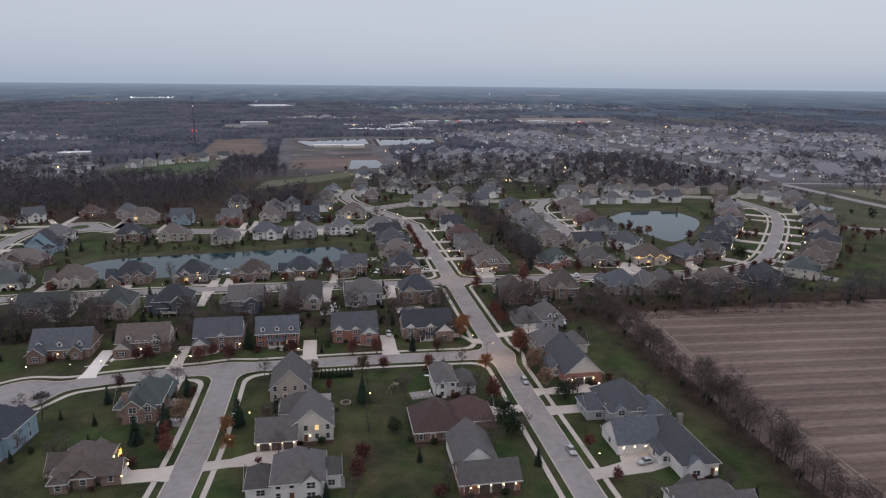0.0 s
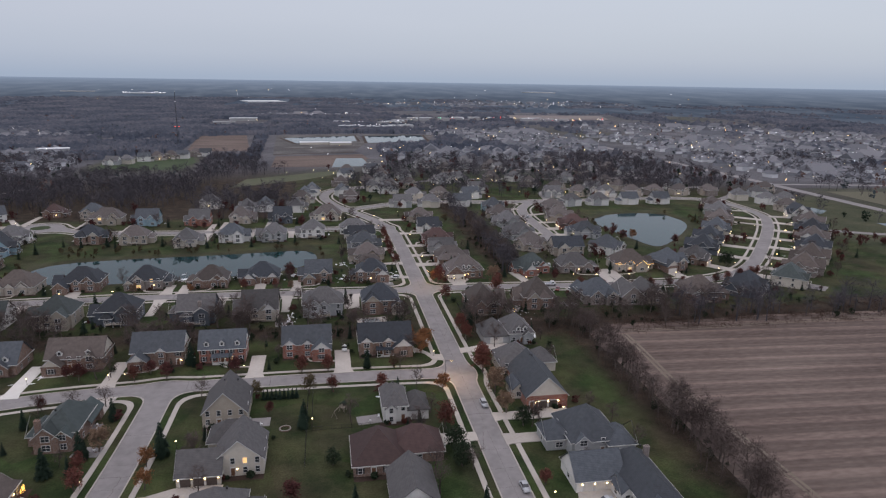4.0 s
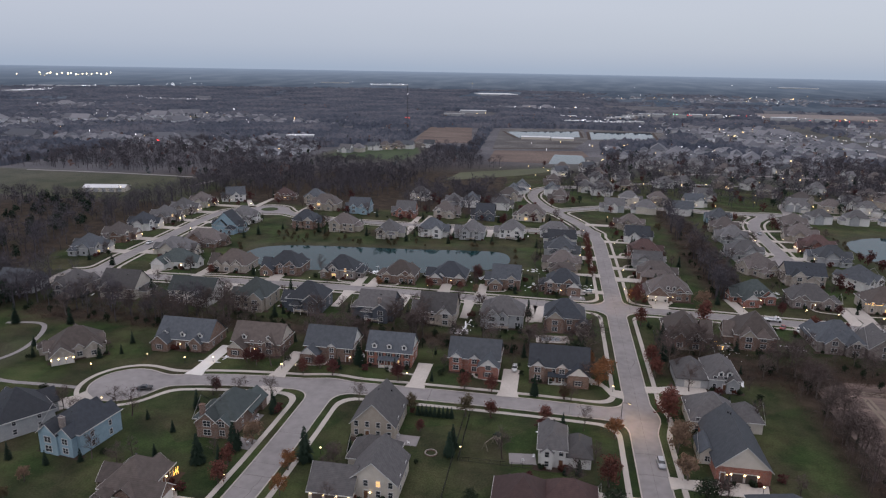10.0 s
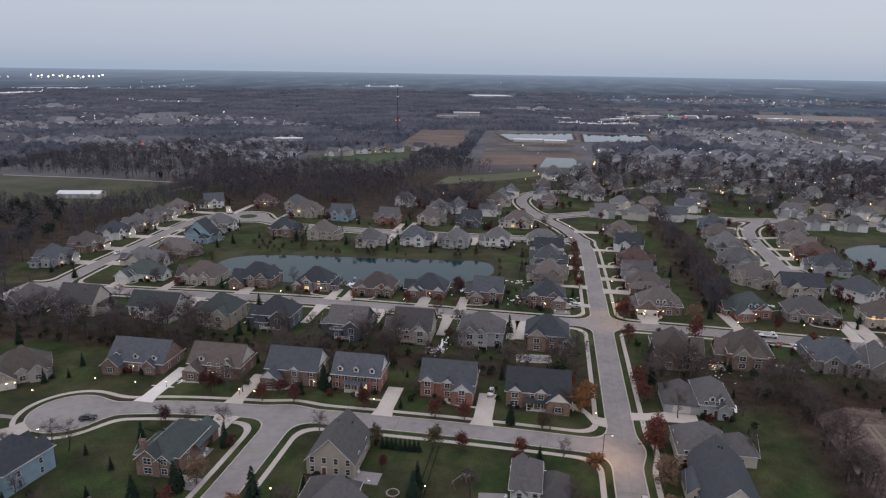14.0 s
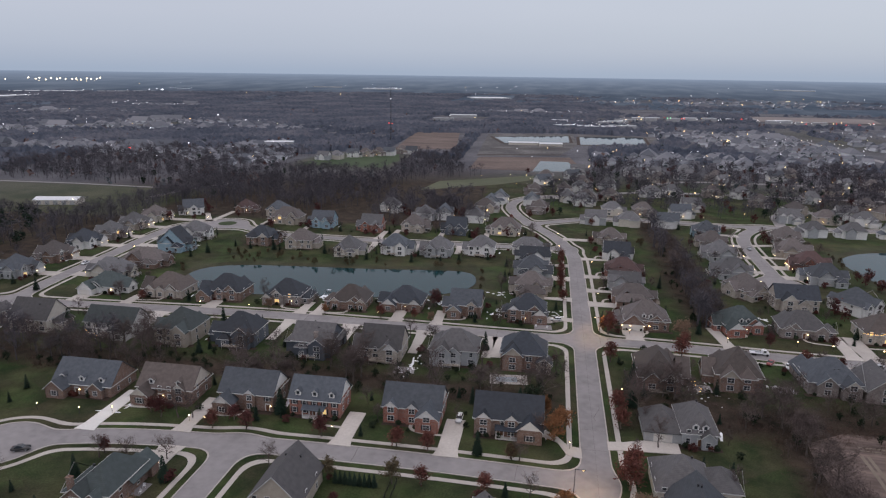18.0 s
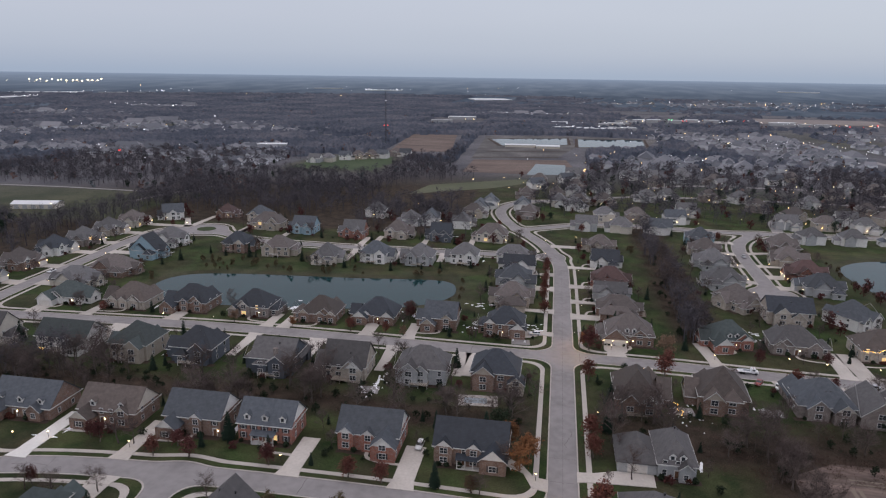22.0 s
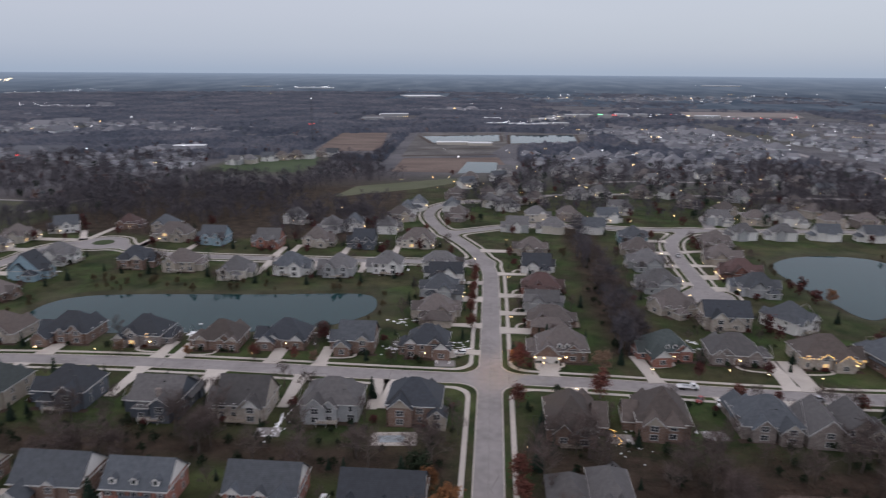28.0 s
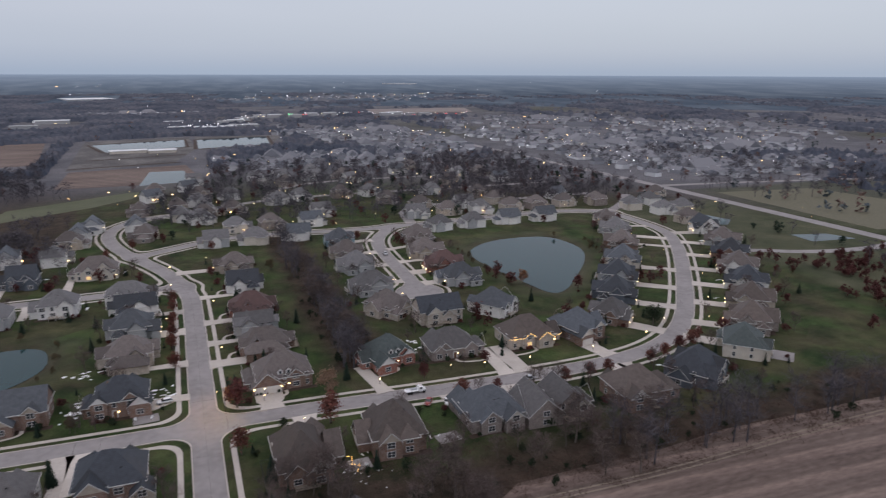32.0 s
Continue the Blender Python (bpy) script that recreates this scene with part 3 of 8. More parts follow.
# ---- the stubble field beyond the tree belt, with combine rows, and farm tracks ----
def field_material():
    m = material("stubble_soil", [(0.074, 0.055, 0.049), (0.118, 0.091, 0.081), (0.156, 0.125, 0.111)], 0.035, 0.8, 0.95, bump=0.4, stretch=(0.35, 1, 1))
    n, l = m.node_tree.nodes, m.node_tree.links
    b = n["Principled BSDF"]
    geo = n.new("ShaderNodeNewGeometry")
    mp = n.new("ShaderNodeMapping")
    mp.inputs["Rotation"].default_value = (0, 0, radians(3))
    l.new(geo.outputs["Position"], mp.inputs[0])
    out = b.inputs["Base Color"].links[0].from_socket
    for wide, dist, k in ((9.0, 2.4, 0.36), (3.1, 2.0, 0.15)):
        wv = n.new("ShaderNodeTexWave")
        wv.bands_direction = "Y"
        wv.inputs["Scale"].default_value = math.pi * 2 / (20 * wide)
        wv.inputs["Distortion"].default_value, wv.inputs["Detail"].default_value, wv.inputs["Detail Scale"].default_value = dist, 3, 0.25
        l.new(mp.outputs[0], wv.inputs[0])
        rp = n.new("ShaderNodeValToRGB")
        rp.color_ramp.elements[0].color, rp.color_ramp.elements[1].color = (0.88, 0.87, 0.86, 1), (1.5, 1.47, 1.45, 1)
        rp.color_ramp.elements[0].position = 0.5
        l.new(wv.outputs["Fac"], rp.inputs[0])
        mx = n.new("ShaderNodeMix")
        mx.data_type, mx.blend_type = "RGBA", "MULTIPLY"
        mx.inputs[0].default_value = min(1.0, k * 2)
        l.new(out, mx.inputs[6]), l.new(rp.outputs[0], mx.inputs[7])
        out = mx.outputs[2]
    l.new(out, b.inputs["Base Color"])


field_material()
rim = [(59, 39), (58, 10), (59, -25), (57, -70), (58, -130), (57, -420), (330, -420), (330, 36), (260, 38), (200, 40), (150, 42), (105, 40)]
rim = [(x + rng.uniform(-0.8, 0.8), y + rng.uniform(-0.8, 0.8)) for x, y in smooth_ring(rim, 1)]
field = part("stubble_field", flat_ring(rim, 0.04), "stubble_soil")
tagged(field, label="harvested brown stubble field with pale combine rows", category="field", kind="structure")
bm = bmesh.new()
for off in (0, 1.7):
    strip(bm, [(70 + off + 1.2 * math.sin(y / 17), y) for y in range(28, -400, -8)], 1.0, 0.06)
    strip(bm, [(x, 31 + off + 1.0 * math.sin(x / 23)) for x in range(72, 320, 8)], 0.6, 0.06)
tracks = part("farm_track", bm, material("track_soil", [(0.15, 0.125, 0.10), (0.20, 0.17, 0.14)], 0.2, 3, 0.95))
tagged(tracks, label="pale wheel tracks along the edge of the field", category="track", kind="structure")
# walking path round the western pond
bm = bmesh.new()
strip(bm, smooth_line([(-275, -27), (-258.7, -31), (-244, -34), (-234.8, -27.4), (-227.7, -16), (-216.4, -9.5), (-210, 4.6), (-213, 18), (-218.8, 29.4), (-225, 32), (-236, 29)]), 1.8, 0.04)
strip(bm, smooth_line([(-216, -9.8), (-199, -15), (-185, -14.2), (-172, -14)]), 1.8, 0.045)
strip(bm, smooth_line([(-309, -30), (-309, 10), (-308, 32), (-313, 57), (-315, 92)]), 3.4, 0.045)
footpath = part("footpath", bm, "concrete_road")
tagged(footpath, label="curving pale footpath between pond and lawns", category="path", kind="structure")

# ---- houses: one function builds a house with its parts; front faces local -y, origin mid-front on the ground ----
hrng = random.Random(5)
SHARED = {}


def add_box(bm, x0, x1, y0, y1, z0, z1):
    v = [bm.verts.new(p) for p in ((x0, y0, z0), (x1, y0, z0), (x1, y1, z0), (x0, y1, z0), (x0, y0, z1), (x1, y0, z1), (x1, y1, z1), (x0, y1, z1))]
    for f in ((0, 3, 2, 1), (4, 5, 6, 7), (0, 1, 5, 4), (1, 2, 6, 5), (2, 3, 7, 6), (3, 0, 4, 7)):
        bm.faces.new([v[i] for i in f])


def add_slab(bm, pts, thick=0.16):
    """A sloping roof plane with thickness, its points going round as seen from above."""
    top = [bm.verts.new(p) for p in pts]
    low = [bm.verts.new((p[0], p[1], p[2] - thick)) for p in pts]
    bm.faces.new(top)
    bm.faces.new(low[::-1])
    for i in range(len(pts)):
        j = (i + 1) % len(pts)
        bm.faces.new((top[i], low[i], low[j], top[j]))


def ring_box(bm, x0, x1, y0, y1, t, z0, z1):
    """A closed rectangular board round a wall head."""
    outer, inner = [(x0, y0), (x1, y0), (x1, y1), (x0, y1)], [(x0 + t, y0 + t), (x1 - t, y0 + t), (x1 - t, y1 - t), (x0 + t, y1 - t)]
    v = [[bm.verts.new((*p, z)) for p in r] for z in (z0, z1) for r in (outer, inner)]
    for i in range(4):
        j = (i + 1) % 4
        bm.faces.new((v[0][i], v[0][j], v[2][j], v[2][i]))
        bm.faces.new((v[1][j], v[1][i], v[3][i], v[3][j]))
        bm.faces.new((v[2][i], v[2][j], v[3][j], v[3][i]))
        bm.faces.new((v[0][j], v[0][i], v[1][i], v[1][j]))


def hip_roof(bm, x0, x1, y0, y1, z, pitch, over=0.5):
    x0, x1, y0, y1 = x0 - over, x1 + over, y0 - over, y1 + over
    z -= over * pitch * 0.5
    w, d = x1 - x0, y1 - y0
    k = min(w, d) / 2
    top = z + k * pitch
    if w >= d:
        a, b = (x0 + k, (y0 + y1) / 2, top), (x1 - k, (y0 + y1) / 2, top)
        if w - d < 0.05:
            b = a
    else:
        a, b = ((x0 + x1) / 2, y0 + k, top), ((x0 + x1) / 2, y1 - k, top)
    A, B, C, D = (x0, y0, z), (x1, y0, z), (x1, y1, z), (x0, y1, z)
    planes = [(A, B, b, a), (B, C, b), (C, D, a, b), (D, A, a)] if w >= d else [(A, B, a), (B, C, b, a), (C, D, b), (D, A, a, b)]
    for p in planes:
        add_slab(bm, list(dict.fromkeys(p)))
    return top


def gable_roof(bm, x0, x1, y0, y1, z, pitch, along_y, over=0.45):
    """Two planes that meet in a ridge along y or along x."""
    if along_y:
        xm, top = (x0 + x1) / 2, z + (x1 - x0) / 2 * pitch
        lo = z - over * pitch
        add_slab(bm, [(x0 - over, y0 - over, lo), (xm, y0 - over, top), (xm, y1 + over, top), (x0 - over, y1 + over, lo)][::-1])
        add_slab(bm, [(xm, y0 - over, top), (x1 + over, y0 - over, lo), (x1 + over, y1 + over, lo), (xm, y1 + over, top)][::-1])
    else:
        ym, top = (y0 + y1) / 2, z + (y1 - y0) / 2 * pitch
        lo = z - over * pitch
        add_slab(bm, [(x0 - over, y0 - over, lo), (x1 + over, y0 - over, lo), (x1 + over, ym, top), (x0 - over, ym, top)])
        add_slab(bm, [(x0 - over, ym, top), (x1 + over, ym, top), (x1 + over, y1 + over, lo), (x0 - over, y1 + over, lo)])
    return top


def gable_wall(bm, x0, x1, y, z, pitch, thick=0.25):
    """The triangle of wall under a gable that faces along y."""
    top = z + (x1 - x0) / 2 * pitch - 0.05
    f = [bm.verts.new((x0, y, z)), bm.verts.new((x1, y, z)), bm.verts.new(((x0 + x1) / 2, y, top))]
    b = [bm.verts.new((x0, y + thick, z)), bm.verts.new((x1, y + thick, z)), bm.verts.new(((x0 + x1) / 2, y + thick, top))]
    bm.faces.new(f), bm.faces.new(b[::-1])
    for i in range(3):
        j = (i + 1) % 3
        bm.faces.new((f[i], b[i], b[j], f[j]))


def rake_trim(bm, x0, x1, y, z, pitch, over=0.45, deep=0.2):
    """White barge boards along the two slopes of a gable that faces -y."""
    xm, top, lo = (x0 + x1) / 2, z + (x1 - x0) / 2 * pitch, z - over * pitch
    yy = y - over - 0.06
    for a, b in (((x0 - over, lo), (xm, top)), ((xm, top), (x1 + over, lo))):
        v = [bm.verts.new(p) for p in ((a[0], yy, a[1] - deep), (b[0], yy, b[1] - deep), (b[0], yy, b[1] + 0.03), (a[0], yy, a[1] + 0.03), (a[0], yy + 0.06, a[1] - deep), (b[0], yy + 0.06, b[1] - deep), (b[0], yy + 0.06, b[1] + 0.03), (a[0], yy + 0.06, a[1] + 0.03))]
        for f in ((0, 1, 2, 3), (7, 6, 5, 4), (0, 4, 5, 1), (3, 2, 6, 7), (1, 5, 6, 2), (0, 3, 7, 4)):
            bm.faces.new([v[i] for i in f])


def shared_mesh(key, make):
    if key not in SHARED:
        bm = bmesh.new()
        make(bm)
        bmesh.ops.remove_doubles(bm, verts=bm.verts[:], dist=0.002)
        me = bpy.data.meshes.new(key[0])
        bm.to_mesh(me)
        bm.free()
        SHARED[key] = me
    return SHARED[key]


def window(house, x, y, z, w, h, turn, lit=False, shutters=False):
    """A window of a house: white frame with a bar, and its pane. turn: which way it faces, degrees from the front."""
    def frame_mesh(bm):
        t = 0.13
        add_box(bm, -w / 2 - t, w / 2 + t, -0.09, 0.02, -t, 0)
        add_box(bm, -w / 2 - t, w / 2 + t, -0.09, 0.02, h, h + t)
        add_box(bm, -w / 2 - t, -w / 2, -0.09, 0.02, 0, h)
        add_box(bm, w / 2, w / 2 + t, -0.09, 0.02, 0, h)
        add_box(bm, -w / 2, w / 2, -0.07, 0.0, h / 2 - 0.04, h / 2 + 0.04)
        if w > 1.3:
            add_box(bm, -0.05, 0.05, -0.07, 0.0, 0, h)

    key = (round(w, 2), round(h, 2))
    mat = "pane_lit" if lit else "pane_glass"
    a = radians(turn) + house.matrix_world.to_euler().z
    hx, hy = house.matrix_world.translation.xy
    if max(math.sin(a) * (ex - hx) - math.cos(a) * (ey - hy) for ex, ey in ((-60, -222), (-34, -197), (0, -89))) < -2:
        return None
    if hy > 62:
        def whole(bm):
            frame_mesh(bm)
            n = len(bm.faces)
            add_box(bm, -w / 2, w / 2, -0.035, -0.01, 0, h)
            bm.faces.ensure_lookup_table()
            for f in bm.faces[n:]:
                f.material_index = 1

        me = shared_mesh(("window_whole", *key, mat), whole)
        if not me.materials:
            me.materials.append(MATS["frame_white"]), me.materials.append(MATS[mat])
        win = part_of("window", me, None, house)
        win.matrix_basis = pose(x, y, z, 0, 0, turn)
        return win
    win = part_of("window", shared_mesh(("window", *key), frame_mesh), "frame_white", house)
    win.matrix_basis = pose(x, y, z, 0, 0, turn)
    part_of("pane", shared_mesh(("pane", *key, mat), lambda bm: add_box(bm, -w / 2, w / 2, -0.035, -0.01, 0, h)), mat, win)
    if shutters:
        for s in (-1, 1):
            sh = part_of("shutter", shared_mesh(("shutter", *key), lambda bm: add_box(bm, -0.2, 0.2, -0.06, 0.0, -0.05, h + 0.05)), "shutter_dark", win)
            sh.location = (s * (w / 2 + 0.36), 0, 0)
    return win


def garage_door(house, x, y, w, turn, mat):
    def door_mesh(bm):
        n = max(2, round(w / 1.2))
        v = [[bm.verts.new((-w / 2 + c * w / n, -0.05, k * 0.5625)) for c in range(n + 1)] for k in range(5)]
        cells = [bm.faces.new((v[k][c], v[k][c + 1], v[k + 1][c + 1], v[k + 1][c])) for k in range(4) for c in range(n)]
        bmesh.ops.inset_individual(bm, faces=cells, thickness=0.07, depth=-0.03)
        edge = [v[0][c] for c in range(n + 1)] + [v[k][n] for k in range(1, 5)] + [v[4][c] for c in range(n - 1, -1, -1)] + [v[k][0] for k in range(3, 0, -1)]
        back = [bm.verts.new((q.co.x, 0.01, q.co.z)) for q in edge]
        for i in range(len(edge)):
            j = (i + 1) % len(edge)
            bm.faces.new((edge[j], edge[i], back[i], back[j]))

    door = part_of("garage_door", shared_mesh(("garage_door", round(w, 1)), door_mesh).copy(), mat, house)
    door.matrix_basis = pose(x, y, 0.12, 0, 0, turn)

    def surround(bm):
        add_box(bm, -w / 2 - 0.18, -w / 2, -0.1, 0.02, 0, 2.45)
        add_box(bm, w / 2, w / 2 + 0.18, -0.1, 0.02, 0, 2.45)
        add_box(bm, -w / 2, w / 2, -0.1, 0.02, 2.25, 2.45)

    if house.matrix_world.translation.y < 320:
        part_of("door_frame", shared_mesh(("door_frame", round(w, 1)), surround), "trim_white", door)
    return door


def wall_lamp(house, x, y, z, turn, warm=True):
    def lamp_mesh(bm):
        bmesh.ops.create_icosphere(bm, subdivisions=1, radius=0.2)

    lamp = part_of("wall_lamp", shared_mesh(("wall_lamp", warm), lamp_mesh), "lamp_warm" if warm else "lamp_white", house, "lit lantern on the wall")
    lamp.matrix_basis = pose(x, y, z, 0, 0, turn) @ pose(0, -0.22, 0)
    if house.matrix_world.translation.y < 110:
        part_of("bracket", shared_mesh(("bracket",), lambda bm: add_box(bm, -0.05, 0.05, 0.0, 0.2, -0.05, 0.22)), "metal_dark", lamp)


ROOF_WORDS = {"roof_grey": "weathered grey", "roof_brown": "brown", "roof_slate": "slate-blue", "roof_navy": "dark navy", "roof_green": "grey-green", "roof_maroon": "maroon", "roof_ash": "ash-grey", "roof_taupe": "taupe"}
WALL_WORDS = {"brick_red": "red brick", "brick_brown": "brown brick", "brick_grey": "grey brick", "stone_tan": "tan stone", "siding_white": "white siding", "siding_cream": "cream siding", "siding_grey": "grey siding", "siding_blue": "pale blue siding", "siding_tan": "tan siding", "siding_dark": "dark blue siding"}
FACE_WORDS = ("garage", "gabled wing")
PLACED = []


def house(x, y, rot, w, d, st=2, wall="brick_brown", roof="roof_grey", form="hip", wing=None, side=None, gables=(), dormers=0, porch=False, chimney=None, deck=False, lit=0, lamps=1, gdoor="garage_white", drive=None, skin=None, label="", pitch=0.86, detail=True, blocks=(), front_doors=None):
    """form: hip, gable (ridge across the front) or end (gable to the front). wing: (x centre, width, forward, storeys, garage doors)
    of a gabled wing to the front. side: (which, width, storeys, doors) of a lower wing beside the house. gables: (x centre, width)."""
    h = 0.3 + 2.62 * st
    ob = new("house")
    skin = skin or wall
    ob.matrix_world = pose(x, y, 0, 0, 0, rot)
    kind = "one-storey" if st < 1.6 else "two-storey"
    feats = []
    if dormers:
        feats.append(f"{['no', 'one dormer', 'two dormers', 'three dormers'][dormers]}")
    if chimney:
        feats.append("a chimney")
    if porch:
        feats.append("a white porch")
    tail = (" and " + feats[0]) if feats else ""
    tagged(ob, label=label or f"{kind} {WALL_WORDS[wall]} house, {ROOF_WORDS[roof]} shingle roof{tail}", category="house", group="suburban houses")
    # paler roof colours past y = 140 stand in for distance haze
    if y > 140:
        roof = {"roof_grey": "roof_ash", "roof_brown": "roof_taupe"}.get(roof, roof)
    full, blocks = w, list(blocks)
    if detail and not blocks and (form == "hip" or y > 60):
        mr = random.Random(int(abs(x) * 31 + abs(y) * 17))
        flank, turned = mr.choice((-1, 1)), abs(math.sin(radians(rot))) > 0.6
        w -= 2.6
        d *= 0.88 if turned else 1.0
        edge = w / 2
        low = max(1.05, st - mr.uniform(0.5, 0.9))
        if turned:
            near = -1 if math.sin(radians(rot)) > 0 else 1
            cy = d * mr.uniform(0.3, 0.42)
            blocks.append((-edge - (1.8 if near < 0 else 0.3), edge + (1.8 if near > 0 else 0.3), cy - d * 0.22, cy + d * 0.22, st * mr.uniform(0.88, 1.0), "gx", 0))
            span = (near * edge - 0.3, near * edge + 3.6) if near > 0 else (near * edge - 3.6, near * edge + 0.3)
            blocks.append((*span, d * 0.62, d * 0.96, low, "hip", 0))
            blocks.append((-edge * 0.5, edge * 0.55, d * 0.7, d + mr.uniform(1.5, 3.0), max(1.05, st * 0.85), "gy", 0))
        else:
            cw, cx = w * mr.uniform(0.34, 0.42), flank * w * mr.uniform(0.16, 0.24)
            blocks.append((cx - cw / 2, cx + cw / 2, -0.2 if gables or wing else -mr.uniform(0.8, 1.8), d + mr.uniform(0.9, 2.4), st * mr.uniform(0.9, 1.0), mr.choice(("gy", "gy", "hip")), 0))
            span = (edge - 0.3, edge + 3.4) if flank < 0 else (-edge - 3.4, -edge + 0.3)
            if not side:
                blocks.append((*span, d * 0.18, d * mr.uniform(0.7, 0.9), low, mr.choice(("hip", "gx")), 0))
            if mr.random() < 0.6:
                bx = -flank * w * 0.22
                blocks.append((bx - 2.1, bx + 2.1, d * 0.55, d + mr.uniform(1.0, 1.8), low, "hip", 0))
    x0, x1 = -w / 2, w / 2
    back_cuts = []
    wb, rb, tb, sb = bmesh.new(), bmesh.new(), bmesh.new(), bmesh.new()

    def extra_roof(nm, a, b, y0, y1, z, over):
        eb = bmesh.new()
        gable_roof(eb, a, b, y0, y1, z, pitch, True, over)
        bmesh.ops.remove_doubles(eb, verts=eb.verts[:], dist=0.012)
        part(nm, eb, roof, ob)

    def extra_trim(a, b, y0, z, over, back=False):
        turn_ = radians(rot + (180 if back else 0))
        if math.cos(turn_) < -0.55 or (not back and y0 > 0.3):
            return
        if not detail:
            rake_trim(tb, a, b, y0, z, pitch, over)
            return
        eb = bmesh.new()
        rake_trim(eb, a, b, y0, z, pitch, over)
        bmesh.ops.remove_doubles(eb, verts=eb.verts[:], dist=0.012)
        part("barge_board", eb, "trim_white", ob)

    def face_gable(a, b, y0, z):
        eb = bmesh.new()
        gable_wall(eb, a, b, y0 - 0.003, z, pitch)
        pale = skin if skin != wall or wall.startswith("siding") else face_skin
        part("gable_wall", eb, pale, ob, "pale gable above the wall" if pale != wall else "")

    face_skin = hrng.choice(("siding_cream", "siding_white", "siding_tan", wall)) if y > 20 else wall
    add_box(wb, x0, x1, 0, d, -0.1, h)
    if form == "hip":
        top = hip_roof(rb, x0, x1, 0, d, h, pitch)
        ring_box(tb, x0 - 0.53, x1 + 0.53, -0.53, d + 0.53, 0.1, h - 0.42, h - 0.18)
    elif form == "gable":
        top = gable_roof(rb, x0, x1, 0, d, h, pitch, False)
        for xx in (x0, x1 - 0.25):
            if xx != x0:
                part("gable_wall", sb, skin, ob)
                sb = bmesh.new()
            v = [sb.verts.new(p) for p in ((xx, 0, h), (xx, d, h), (xx, d / 2, top - 0.05), (xx + 0.25, 0, h), (xx + 0.25, d, h), (xx + 0.25, d / 2, top - 0.05))]
            for f in ((0, 2, 1), (3, 4, 5), (0, 1, 4, 3), (1, 2, 5, 4), (2, 0, 3, 5)):
                sb.faces.new([v[i] for i in f])
        ring_box(tb, x0 - 0.5, x1 + 0.5, -0.56, d + 0.56, 0.1, h - 0.55, h - 0.3)
    else:
        top = gable_roof(rb, x0, x1, 0, d, h, pitch, True)
        gable_wall(sb, x0, x1, 0, h, pitch)
        part("gable_wall", sb, skin, ob)
        sb = bmesh.new()
        gable_wall(sb, x0, x1, d - 0.25, h, pitch)
        rake_trim(tb, x0, x1, 0, h, pitch)
    doors = []
    blocked = []
    for q in ([wing] if wing and not isinstance(wing, list) else wing or []):
        cx, ww, fw, ws, nd = q
        wh = 0.3 + 2.62 * ws
        a, b = cx - ww / 2, cx + ww / 2
        add_box(wb, a, b, -fw, 0.1, -0.1, wh)
        face_gable(a, b, -fw, wh)
        extra_roof("wing_roof", a, b, -fw, d * 0.5, wh, 0.45)
        extra_trim(a, b, -fw, wh, 0.45)
        blocked.append((a - 0.6, b + 0.6))
        if nd:
            doors.append((cx, -fw, ww, nd, 0))
        elif detail:
            window(ob, cx, -fw, 1.0, min(1.8, ww * 0.3), 1.5, 0, shutters=ww > 5)
            if ws > 1.5:
                window(ob, cx, -fw, 3.5, min(1.7, ww * 0.3), 1.4, 0)
        if detail and fw > 4:
            window(ob, b, -fw / 2, 1.1, 1.0, 1.4, 90)
            window(ob, a, -fw / 2, 1.1, 1.0, 1.4, -90)
    for bx0, bx1, by0, by1, bs, bf, nd in blocks:
        bh = 0.3 + 2.62 * bs
        ww_, rr_ = bmesh.new(), bmesh.new()
        add_box(ww_, bx0, bx1, by0, by1, -0.1, bh)
        if bf == "hip":
            hip_roof(rr_, bx0, bx1, by0, by1, bh, pitch)
            ring_box(tb, bx0 - 0.53, bx1 + 0.53, by0 - 0.53, by1 + 0.53, 0.1, bh - 0.42, bh - 0.18)
        elif bf == "gy":
            gable_roof(rr_, bx0, bx1, by0, by1, bh, pitch, True)
            gable_wall(ww_, bx0, bx1, by0, bh, pitch), gable_wall(ww_, bx0, bx1, by1 - 0.25, bh, pitch)
            extra_trim(bx0, bx1, by0, bh, 0.45)
        else:
            tt = gable_roof(rr_, bx0, bx1, by0, by1, bh, pitch, False)
            for xx in (bx0, bx1 - 0.25):
                v = [ww_.verts.new(p) for p in ((xx, by0, bh), (xx, by1, bh), (xx, (by0 + by1) / 2, tt - 0.05), (xx + 0.25, by0, bh), (xx + 0.25, by1, bh), (xx + 0.25, (by0 + by1) / 2, tt - 0.05))]
                for f in ((0, 2, 1), (3, 4, 5), (0, 1, 4, 3), (1, 2, 5, 4), (2, 0, 3, 5)):
                    ww_.faces.new([v[i] for i in f])
            ring_box(tb, bx0 - 0.5, bx1 + 0.5, by0 - 0.56, by1 + 0.56, 0.1, bh - 0.55, bh - 0.3)
        for b_ in (ww_, rr_):
            bmesh.ops.remove_doubles(b_, verts=b_.verts[:], dist=0.012)
            for sgn, xx in ((-1, bx0), (1, bx1)):
                if detail and ((sgn < 0 and bx0 < x0) or (sgn > 0 and bx1 > x1)):
                    eb = bmesh.new()
                    rake_trim(eb, by0, by1, 0, bh, pitch)
                    eb.transform(Matrix.Translation((xx, 0, 0)) @ Matrix(((0, sgn * -1, 0, 0), (1, 0, 0, 0), (0, 0, 1, 0), (0, 0, 0, 1))))
                    part("barge_board", eb, "trim_white", ob)
